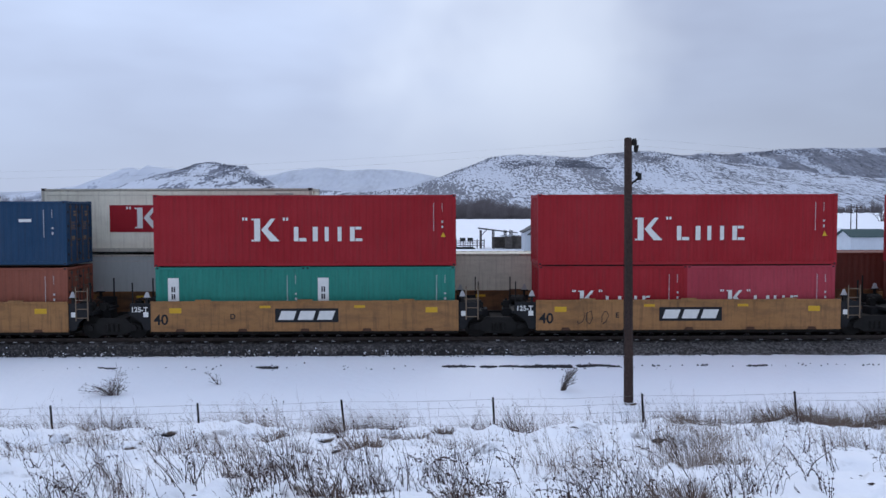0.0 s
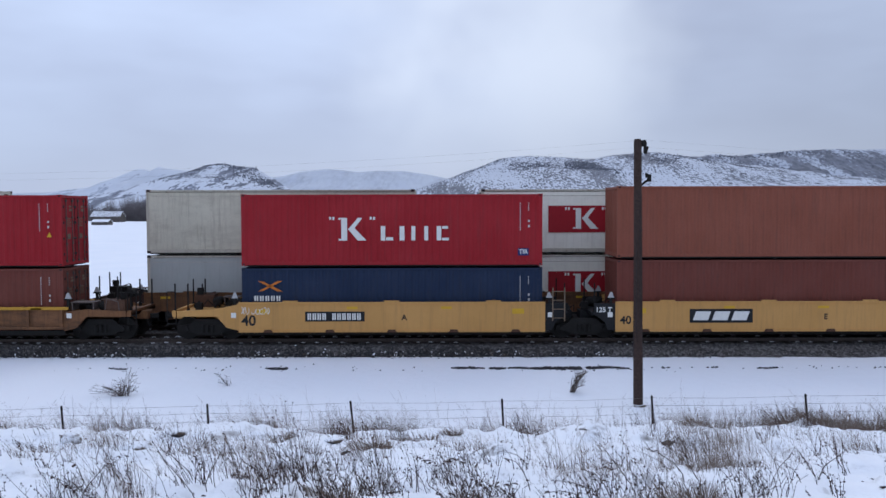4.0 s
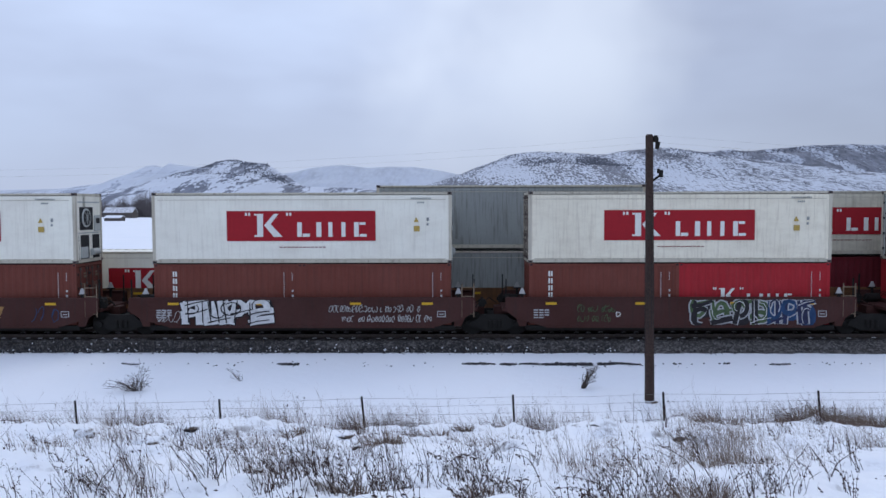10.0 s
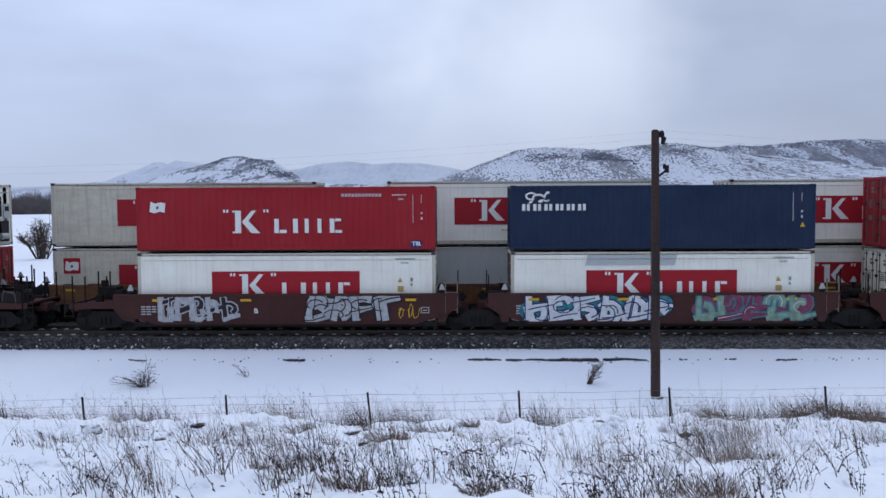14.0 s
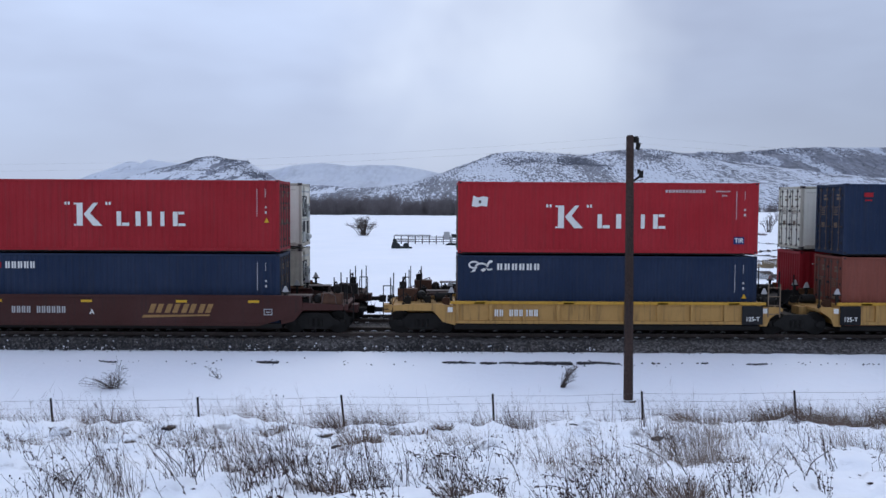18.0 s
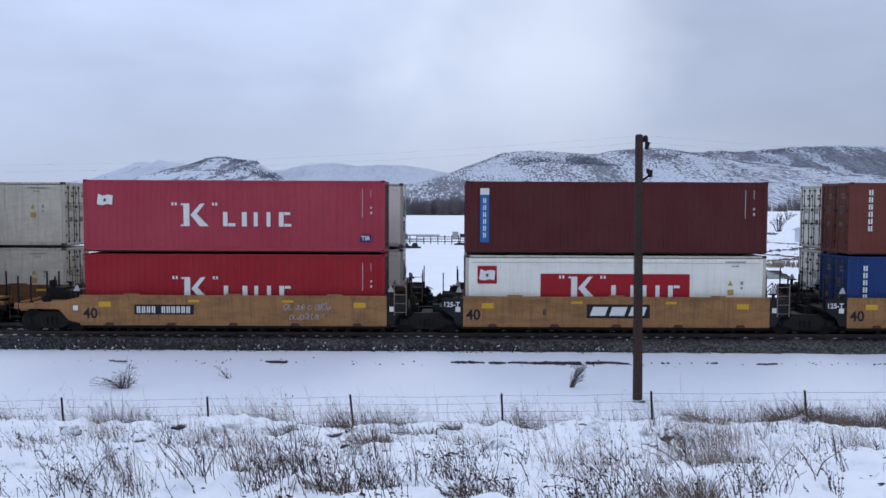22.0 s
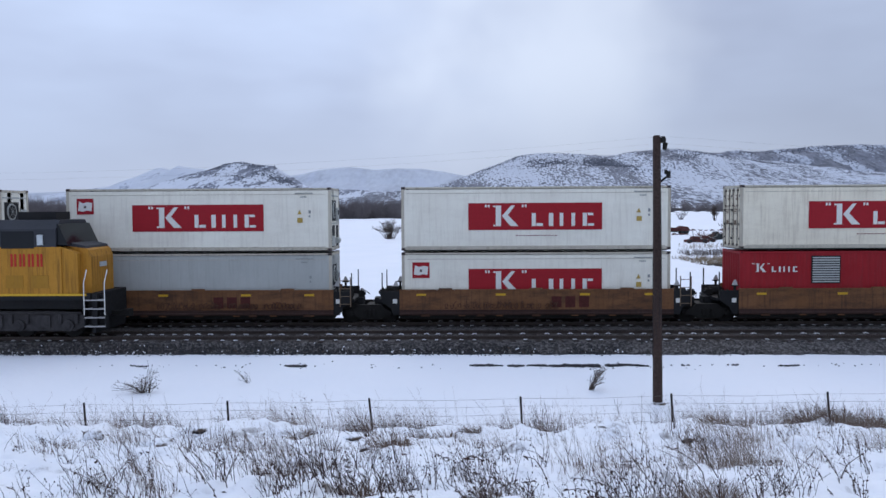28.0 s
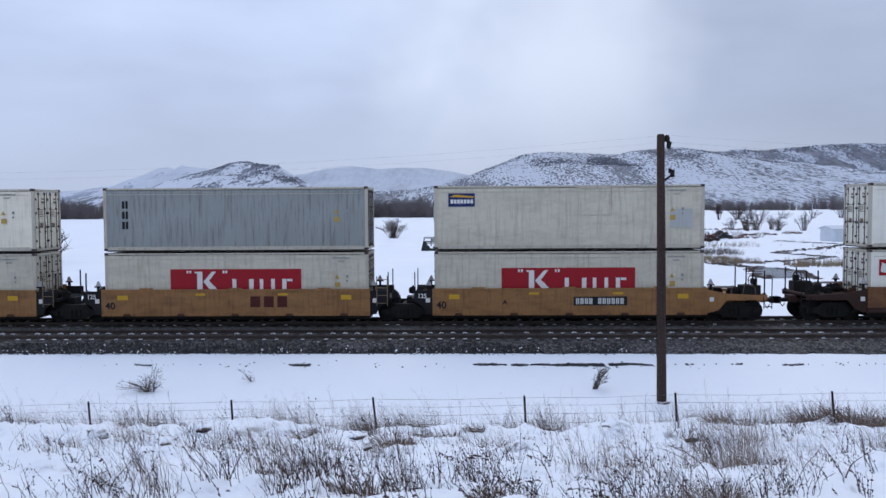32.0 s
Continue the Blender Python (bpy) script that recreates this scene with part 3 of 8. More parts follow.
def put_logo(parent, s, x, y, z):
    for k, shape in enumerate(big_logo(s)):
        part("logo_block", marks_mesh(("logo", s, k), [shape]), M_INK, parent, at=(x, y, z))
    for k, shape in enumerate(quote_marks(s)):
        part("quote_block", marks_mesh(("quote", s, k), [shape]), M_INK, parent, at=(x, y, z))


def vertical_word(n, h=0.26, w=0.22):
    return [q for k in range(n) for q in (rect(0.02, -k * h * 1.12, w * 0.40, -k * h * 1.12 + h * 0.82), rect(w * 0.56, -k * h * 1.12, w * 0.86, -k * h * 1.12 + h * 0.82))]


def word_bars(n, h, w):
    return [q for k in range(n) for q in (rect(k * w * 1.25, 0, k * w * 1.25 + w * 0.36, h), rect(k * w * 1.25 + w * 0.54, 0, k * w * 1.25 + w * 0.86, h))]


def id_column(h):
    """Fine identity bars that run down beside the right-hand end."""
    out = [rect(0, -k * 0.088, 0.028, -k * 0.088 + 0.062) for k in range(13)]
    out += [rect(0.34, -k * 0.088, 0.365, -k * 0.088 + 0.06) for k in range(4)]
    out += [rect(0.33, -0.72, 0.40, -0.64), rect(0.33, -0.94, 0.40, -0.84)]
    return out


def flag_shape():
    return [[(0, 0.05), (0.2, 0.0), (0.42, 0.06), (0.62, 0.02), (0.66, 0.40), (0.46, 0.44), (0.24, 0.39), (0.06, 0.47)]]


def ellipse(cx, cz, rx, rz, n=12):
    return [(cx + rx * math.cos(2 * math.pi * k / n), cz + rz * math.sin(2 * math.pi * k / n)) for k in range(n)]


def arc_strip(cx, cz, rx, rz, a0, a1, w, n=7):
    out = [(cx + (rx + w) * math.cos(a0 + (a1 - a0) * k / n), cz + (rz + w) * math.sin(a0 + (a1 - a0) * k / n)) for k in range(n + 1)]
    back = [(cx + max(0.01, rx - w) * math.cos(a0 + (a1 - a0) * k / n), cz + max(0.01, rz - w) * math.sin(a0 + (a1 - a0) * k / n)) for k in range(n, -1, -1)]
    return out + back


def prancing_mark():
    """An abstract curled animal mark: arcs and wedges."""
    return [arc_strip(0.36, 0.22, 0.20, 0.13, 0.4, 5.4, 0.035, 10), arc_strip(0.66, 0.16, 0.22, 0.12, 0.2, 3.2, 0.04, 8), [(0.82, 0.20), (0.98, 0.40), (1.08, 0.42), (1.12, 0.34), (0.98, 0.28), (0.92, 0.12)], [(0.62, 0.02), (0.80, 0.10), (0.86, 0.02), (0.74, -0.06)], [(0.30, 0.02), (0.44, 0.06), (0.40, -0.05), (0.24, -0.08)], arc_strip(0.98, 0.12, 0.12, 0.1, 3.4, 5.8, 0.025, 6)]


def horse_logo():
    return prancing_mark() + [[(a + 1.3, b + 0.02) for a, b in p] for p in word_bars(6, 0.26, 0.24)]


def horse_over():
    return [[(a, b + 0.36) for a, b in p] for p in prancing_mark()] + word_bars(6, 0.26, 0.36)


MARKS = {
    # name: (material, shapes, x from the left end, z below the top)
    "line": (M_INK, [], 3.55, -1.88),
    "line_20": (M_INK, [], 1.35, -1.62),
    "line_small": (M_INK, [], 0.55, -0.95),
    "ids": (M_INKI, id_column(0), 11.28, -0.42),
    "ids_20": (M_INKI, id_column(0), 5.3, -0.42),
    "triangle": (M_INKY, [[(0, 0), (0.2, 0), (0.1, 0.2)]], 11.58, -1.72),
    "flag": (M_INK, flag_shape(), 0.55, -1.05),
    "web": (M_INKI, word_bars(12, 0.12, 0.11) + [rect(2.05 + k * 0.075, 0.03, 2.09 + k * 0.075, 0.09) for k in range(8)] + [rect(2.3 + k * 0.075, -0.14, 2.34 + k * 0.075, -0.08) for k in range(3)], 8.4, -0.42),
    "tir": (M_INKN, [rect(0, 0, 0.44, 0.30)], 11.2, -2.5),
    "diamond": (M_INK, [[(0, 0.14), (0.14, 0), (0.28, 0.14), (0.14, 0.28)]], 8.0, -2.6),
    "column_6": (M_INK, vertical_word(6), 0.75, -0.52),
    "column_4": (M_INK, vertical_word(4), 0.75, -0.52),
    "column_5": (M_INK, vertical_word(5), 0.62, -0.60),
    "column_3": (M_INK, vertical_word(3, 0.42, 0.34), 0.62, -0.75),
    "column_3d": (M_INKK, vertical_word(3, 0.42, 0.34), 0.85, -0.95),
    "column_6d": (M_INKDR, vertical_word(6), 0.85, -0.62),
    "column_5k": (M_INKK, vertical_word(5), 0.80, -0.62),
    "white_strip": (M_INK, [rect(0, -1.65, 0.44, 0.0)], 0.50, -0.45),
    "strip_word": (M_INKK, vertical_word(4, 0.26, 0.2), 0.62, -1.02),
    "blue_strip": (M_INKB, [rect(0, -1.9, 0.36, 0.0)], 0.58, -0.58),
    "blue_strip_cap": (M_INK, [rect(0, 0, 0.36, 0.26)], 0.58, -0.56),
    "blue_strip_word": (M_INK, vertical_word(6, 0.25, 0.16), 0.68, -0.9),
    "horse": (M_INK, horse_logo(), 0.30, -0.62),
    "horse_over": (M_INK, horse_over(), 0.45, -1.02),
    "cross_sail": (M_INKO, [[(0.1, 0.0), (0.3, 0.02), (1.1, 0.42), (0.9, 0.42)], [(0.1, 0.42), (0.32, 0.40), (1.1, 0.0), (0.88, 0.0)]], 0.55, -0.95),
    "cross_word": (M_INK, word_bars(5, 0.22, 0.18), 0.5, -1.35),
    "sign_blue": (M_INKB, [rect(0, 0, 1.2, 0.6)], 0.65, -0.9),
    "sign_blue_bars": (M_INK, [rect(0.06, 0.06, 1.14, 0.26), [(0.05, 0.3), (0.3, 0.55), (0.4, 0.3)]], 0.65, -0.9),
    "sign_navy": (M_INKN, [rect(0, 0, 1.2, 0.6)], 0.65, -0.95),
    "sign_navy_bars": (M_INK, [rect(0.1 + k * 0.15, 0.14, 0.22 + k * 0.15, 0.32) for k in range(7)], 0.65, -0.95),
    "sign_navy_stripe": (M_INKY, [[(0.08, 0.44), (1.15, 0.40), (1.15, 0.46), (0.3, 0.54)]], 0.65, -0.95),
    "frame_panel": (M_RFRAME, [rect(0, 0, 1.55, 0.06), rect(0, 1.24, 1.55, 1.3), rect(0, 0.06, 0.06, 1.24), rect(1.49, 0.06, 1.55, 1.24)], 6.5, -1.4),
    "word_red": (M_INKR, word_bars(5, 0.3, 0.26), 0.6, -0.68),
    "word_white": (M_INK, word_bars(5, 0.27, 0.2), 1.15, -0.62),
    "word_small_red": (M_INKR, word_bars(2, 0.24, 0.2), 0.55, -0.62),
    "red_chip": (M_INKR, [rect(0, 0, 0.36, 0.18), rect(0.03, -0.16, 0.33, -0.1)], 0.8, -0.55),
    "white_chip": (M_INK, [rect(0, 0, 0.5, 0.12)], 10.3, -0.85),
    "white_tag": (M_INK, [rect(0, 0, 0.3, 0.45)], 1.0, -2.72),
    "yellow_tag": (M_INKY, [rect(0, 0, 0.22, 0.2)], 0.4, -2.4),
    "warn": (M_INKW, [[(0, 0.40), (0.2, 0.40), (0.1, 0.6)], rect(0.0, 0.02, 0.24, 0.24)], 10.65, -1.62),
    "swoosh": (M_INK, word_bars(6, 0.42, 0.40) + [[(1.5, 0.66), (2.4, 0.72), (3.2, 1.0), (2.3, 0.88)], [(1.2, -0.55), (2.2, -0.42), (2.9, -0.12), (2.2, -0.30)]], 4.5, -1.62),
    "panel_grey": (M_DGREY, [rect(0, 0, 0.62, 1.5)], 3.1, -2.45),
    "patch_grey": (M_GREY, [rect(0, 0, 1.0, 0.85)], 10.65, -1.95),
    "panel_white": (M_INK, [rect(0, 0, 1.9, 1.1)], 10.1, -1.25),
    "panel_lines": (M_INKK, [rect(x, z, x + w, z + 0.05) for x, z, w in ((0.3, 0.9, 1.0), (0.2, 0.65, 0.5), (0.9, 0.65, 0.8), (0.2, 0.4, 0.6), (1.0, 0.4, 0.6), (0.2, 0.18, 0.5), (0.9, 0.18, 0.8))], 10.1, -1.25),
    "reefer_print": (M_DGREY, [rect(k * 0.075, 0, k * 0.075 + 0.05, 0.06) for k in range(11)] + [rect(0.25 + k * 0.075, -0.16, 0.3 + k * 0.075, -0.10) for k in range(4)] + [rect(0.62, -0.88, 0.72, -0.74), rect(0.62, -1.06, 0.70, -0.97)], 10.55, -0.30),
    "cool_seam": (M_RFRAME, [rect(0, 0, 11.7, 0.035), rect(0, 2.42, 11.7, 2.44)], 0.24, -2.74),
    "footnote": (M_INKDR, [rect(k * 0.16, 0, k * 0.16 + 0.11, 0.035) for k in range(12)], 5.2, -2.25),
    "scuff": (M_GREY, [rect(0, 0, 3.6, 0.42, 0.1)], 3.0, -0.56),
}


ON_TOP = {"warn", "reefer_print", "sign_navy_bars", "sign_navy_stripe", "flag", "sign_blue_bars", "strip_word", "blue_strip_cap", "blue_strip_word", "panel_lines"}
LOGO_SIZE = {"line": 1.0, "line_20": 0.66, "line_small": 0.42}


def label_panel(parent, height, low=False, dull=False):
    """Red panel with the white blocks of the line mark, on a refrigerated container."""
    z = height - 2.0
    part("marking", marks_mesh(("panel",), [rect(0, 0, 6.05, 1.22)]), M_INKR, parent, "red panel", at=(-LONG40 / 2 + 3.05, FACE - 0.002, z + 0.02))
    put_logo(parent, 1.02, -LONG40 / 2 + 3.78, FACE - 0.009, z + 0.19)


def container(colour, height=HC, marks=(), kind="dry", length=LONG40, doors="R", label="", group=""):
    words = label
    ob = thing("shipping_container", words, "shipping container", group)
    x, y = length / 2, WIDE / 2
    side, end = side_mesh(length, height, kind), end_mesh(height, kind)
    z0 = 0.13
    part("side_wall", side, colour, ob, at=(0, FACE + 0.012, z0))
    part("side_wall", side, colour, ob, at=pose(0, -FACE - 0.012, z0, 0, 0, 180))
    part("frame", frame_mesh(length, height), M_RFRAME if kind == "reefer" else colour, ob)
    part("roof", roof_mesh(length), colour, ob, at=(0, 0, height - 0.03))
    part("floor", cached(("floor", length), lambda: Geo().box(-length / 2 + 0.1, length / 2 - 0.1, -1.145, 1.145, -0.03, 0.13)), M_STEEL, ob)
    s = 1 if doors == "R" else -1
    part("end_wall", end, colour, ob, at=pose(-s * (x - 0.02), 0, z0, 0, 0, -s * 90))
    if kind == "reefer":
        turn = 180 if s > 0 else 0
        part("refrigeration_unit", unit_mesh(height), [colour, M_GREY, M_BLACK], ob, "cooling machinery in the end", at=pose(-s * (x - 0.06), 0, 0, 0, 0, turn))
    for d in (-1, 1):
        m = pose(s * (x - 0.05), d * 0.54, 0.15, 0, 0, 0 if s > 0 else 180)
        leaf = part("door", door_mesh(height), [colour, M_INKK, M_LADDER], ob, at=m)
        for yy in (-0.27, 0.27):
            part("locking_rod", rod_mesh(height), M_CAST, leaf, at=(0.05, yy, -0.05))
    cm = casting_mesh()
    for sx in (-1, 1):
        for sy in (-1, 1):
            for z in (0.059, height - 0.059):
                part("corner_casting", cm, [M_CAST if kind == "reefer" else colour, M_INKK], ob, at=pose(sx * (x - 0.086), sy * (y - 0.078), z, 0, 0, 0 if sy < 0 else 180))
    for name in (*marks, *(("reefer_print", "cool_seam") if kind == "reefer" else ())):
        if name == "panel":
            label_panel(ob, height)
            continue
        if name == "grille":
            for gx in (3.2, 8.3):
                part("grille", cached("grille", lambda: Geo().box(0, 1.3, -0.02, 0, 0, 1.25).box(0.04, 1.26, -0.03, -0.02, 0.04, 1.21, 1)), [M_INKK, M_INKK], ob, "dark louvred grille", at=(-x + gx, FACE - 0.004, height - 1.47))
                for k in range(11):
                    part("slat", cached("slat", lambda: Geo().box(0.05, 1.25, -0.05, -0.03, 0, 0.06)), M_GREY, ob, at=(-x + gx, FACE - 0.004, height - 1.42 + k * 0.108))
            continue
        mat, shapes, mx, mz = MARKS[name]
        if name == "tir":
            part("lettering", lettering("TIR", 0.25), M_INK, ob, at=(-x + mx + 0.22, FACE - 0.014, height + mz + 0.15))
        if name in LOGO_SIZE:
            put_logo(ob, LOGO_SIZE[name], -x + mx, FACE - 0.004, height + mz)
            continue
        if name == "flag":
            part("emblem", cached("flag_emblem", lambda: Geo().prism_y([(0.27, 0.16), (0.37, 0.16), (0.39, 0.27), (0.29, 0.28)], -0.003, 0)), M_CAST, ob, at=(-x + mx, FACE - 0.020, height + mz))
        mk = part("marking", marks_mesh((name,), shapes), mat, ob, at=(-x + mx, FACE - 0.004 - 0.008 * (name in ON_TOP), height + mz))
        if len(shapes) > 1:
            tagged(mk, kind="stuff")
    return ob


# ---------------------------------------------------------------- well cars
def wheelset_mesh():
    def make():
        g = Geo()
        g.tube((0, -0.9, 0.46), (0, 0.9, 0.46), 0.085, n=8)
        for s in (-1, 1):
            g.tube((0, s * 0.69, 0.46), (0, s * 0.82, 0.46), 0.46, n=18)
            g.tube((0, s * 0.66, 0.46), (0, s * 0.69, 0.46), 0.49, n=18)
            g.tube((0, s * 0.82, 0.46), (0, s * 0.95, 0.46), 0.13, n=8)
        return g
    return cached("wheelset", make)


def truck_frame_mesh():
    def make():
        g = Geo()
        for s in (-1, 1):
            y0, y1 = sorted((s * 0.95, s * 1.10))
            g.prism_y([(-1.15, 0.36), (-0.75, 0.36), (-0.45, 0.2), (0.45, 0.2), (0.75, 0.36), (1.15, 0.36), (1.15, 0.58), (0.7, 0.66), (0.5, 0.86), (-0.5, 0.86), (-0.7, 0.66), (-1.15, 0.58)], y0, y1)
            for x in (-0.2, 0.0, 0.2):
                g.tube((x, s * 1.12, 0.32), (x, s * 1.12, 0.62), 0.07, n=7)
            for x in (-0.88, 0.88):
                g.tube((x, s * 1.09, 0.47), (x, s * 1.2, 0.47), 0.12, n=8)
        g.box(-0.25, 0.25, -1.0, 1.0, 0.5, 0.78)
        return g
    return cached("truck_frame", make)


def truck(parent, x):
    t = part("truck_frame", truck_frame_mesh(), M_STEEL, parent, "dark cast bogie frame", at=(x, 0, 0))
    for wx in (-0.88, 0.88):
        part("wheelset", wheelset_mesh(), M_STEEL, t, at=(wx, 0, 0))
    return t


def well_side_mesh(style):
    def make():
        g, h = Geo(), 6.19
        y0, y1 = 0.0, 0.10
        if style == "ribbed":
            g.box(-h, h, 0.05, 0.10, 0.62, 1.30)
            g.box(-h, h, -0.02, 0.12, 0.50, 0.62)
            for k in range(10):
                x = -h + 0.08 + k * (2 * h - 0.16) / 9
                g.box(x - 0.06, x + 0.06, -0.055, 0.06, 0.62, 1.28)
        elif style == "sloped":
            g.prism_y([(-h + 0.75, 0.40), (h - 0.75, 0.40), (h + 0.35, 0.72), (h + 0.85, 1.06), (h + 0.85, 1.56), (-h - 0.85, 1.56), (-h - 0.85, 1.06), (-h - 0.35, 0.72)], y0, y1)
            g.box(-h - 0.8, h + 0.8, -0.03, 0.10, 1.49, 1.60)
            g.box(-h + 0.8, h - 0.8, -0.03, 0.02, 0.36, 0.45)
        else:
            g.box(-h, h, y0, y1, 0.66 if style == "old" else 0.40, 1.54)
            g.box(-h, h, -0.03, 0.10, 1.50, 1.58)
            if style != "old":
                g.box(-h, h, -0.03, 0.02, 0.36, 0.44)
            for x in (-4.1, 0.0, 4.1):
                g.box(x - 0.3, x + 0.3, -0.02, 0.06, 1.58, 1.64)
            for k in range(7):
                g.box(-5.2 + k * 1.7, -4.9 + k * 1.7, -0.045, -0.03, 0.37, 0.42)
        return g
    return cached(("side_sill", style), make)


def platform_mesh(style, long):
    """The end of a well car over the truck: bolster, deck, sloping side plates."""
    def make():
        g, h = Geo(), 6.19
        e = h + (3.0 if long else 1.25)
        for s in (-1, 1):
            y0, y1 = sorted((s * 1.42, s * 1.34))
            top = 1.5 if style != "ribbed" else 1.2
            if long:
                g.prism_y([(h, 0.42), (h + 0.5, 0.55), (h + 0.9, 1.0), (e - 0.5, 1.0), (e - 0.5, 1.22), (h + 0.9, 1.3), (h, top)], y0, y1)
            else:
                g.prism_y([(h, 0.42), (h + 0.28, 0.42), (h + 0.42, 0.75), (h + 0.85, 1.05), (h + 0.85, top), (h, top)], y0, y1)
        g.box(h, e - 0.3, -1.34, 1.34, 1.02, 1.14)
        g.box(h - 0.02, h + 0.08, -1.36, 1.36, 0.45, 1.3)
        g.box(h, e, -0.35, 0.35, 0.78, 1.1)
        if long:
            g.box(e - 0.45, e - 0.3, -1.4, 1.4, 1.0, 1.24)
        return g
    return cached(("end_platform", style, long), make)


def brake_gear(e, r, long):
    """Reservoirs, valves, hoses and the hand-brake wheel on an end platform."""
    h = 6.25
    res = cached("air_reservoir", lambda: Geo().tube((-0.26, 0, 0), (0.26, 0, 0), 0.19, n=12).tube((-0.32, 0, 0), (-0.26, 0, 0), 0.1, 0.19, 12).tube((0.26, 0, 0), (0.32, 0, 0), 0.19, 0.1, 12))
    box = cached("valve_box", lambda: Geo().box(-0.13, 0.13, -0.12, 0.12, 0, 0.3).box(-0.05, 0.2, -0.06, 0.06, 0.08, 0.22).tube((0, 0, 0.3), (0, 0, 0.38), 0.05, n=6))
    wheel = cached("brake_wheel", lambda: ring(0.27, 0.022, 16))
    part("air_reservoir", res, M_STEEL, e, at=pose(h + 0.45, r.uniform(-1.0, -0.4), 1.34, 0, 0, r.uniform(-15, 15)))
    part("valve_box", box, M_STEEL, e, at=(h + r.uniform(0.8, 1.1), r.uniform(-1.1, 0.2), 1.13))
    part("valve_box", box, M_RUST, e, at=(h + r.uniform(0.05, 0.4), r.uniform(0, 0.9), 1.13))
    g = Geo()
    for _ in range(7):
        x = h + r.uniform(0.05, 2.2 if long else 1.1)
        a = Vector((x, r.uniform(-1.3, -0.2), 1.15))
        b = a + Vector((r.uniform(-0.35, 0.35), r.uniform(-0.1, 0.4), r.uniform(0.15, 0.45)))
        c = b + Vector((r.uniform(-0.35, 0.35), r.uniform(-0.1, 0.4), -r.uniform(0.1, 0.3)))
        g.tube(a, b, 0.02, n=5).tube(b, c, 0.02, n=5)
    tagged(part("hose_tangle", g, M_STEEL, e), kind="stuff")
    if long:
        part("air_reservoir", res, M_STEEL, e, at=pose(h + 1.35, -0.75, 1.40, 0, 0, 90))
        part("end_box", cached("end_box", lambda: Geo().box(-0.42, 0.42, -0.3, 0.3, 0, 0.52).box(-0.36, 0.36, -0.31, -0.3, 0.1, 0.42)), M_RUST if r.random() < 0.4 else M_STEEL, e, at=(h + 1.95, -1.0, 1.14))
        part("running_board", cached("running_board", lambda: Geo().box(0, 1.0, -0.3, 0.3, 0, 0.04).box(0.05, 0.1, -0.28, 0.28, -0.3, 0).box(0.9, 0.95, -0.28, 0.28, -0.3, 0)), M_CAST, e, at=(h + 0.15, -1.0, 1.55))
        part("air_hose", cached("air_hose", lambda: Geo().path([(0.02 * k, 0.05 * math.sin(k), -0.34 * math.sin(math.pi * k / 12) ** 0.7) for k in range(13)], 0.028, 6)), M_INKK, e, "black hanging air hose", at=(h + 2.9, -0.35, 0.86))
        part("safety_rail", cached("safety_rail", lambda: Geo().tube((0, 0, 0), (0.1, 0, 0.55), 0.022, n=5).tube((0.1, 0, 0.55), (0.55, 0, 0.4), 0.022, n=5).tube((0.55, 0, 0.4), (0.6, 0, 0), 0.022, n=5)), M_CAST, e, at=(h + 1.55, -1.32, 1.2))
        part("brake_wheel", wheel, M_STEEL, e, at=pose(h + 2.1, -0.95, 1.85, 0, 90, 20))
        part("brake_stand", cached("brake_stand", lambda: Geo().box(-0.08, 0.08, -0.06, 0.06, 0, 0.85).box(-0.15, 0.1, -0.1, 0.1, 0.6, 0.85)), M_STEEL, e, at=(h + 2.2, -0.95, 1.1))
        part("valve_box", box, M_STEEL, e, at=(h + 1.9, 0.2, 1.13))


def ring(radius, thick, n):
    g = Geo()
    for k in range(n):
        a, b = 2 * math.pi * k / n, 2 * math.pi * (k + 1) / n
        g.tube((radius * math.cos(a), radius * math.sin(a), 0), (radius * math.cos(b), radius * math.sin(b), 0), thick, n=5, caps=False)
    for k in range(4):
        a = math.pi / 2 * k
        g.tube((0, 0, 0), (radius * math.cos(a), radius * math.sin(a), 0), thick * 0.7, n=4, caps=False)
    return g


def upright_mesh():
    return cached("guide_post", lambda: Geo().box(-0.022, 0.022, -0.03, 0.03, 0, 1.22).box(-0.05, 0.05, -0.06, 0.06, 0, 0.2))


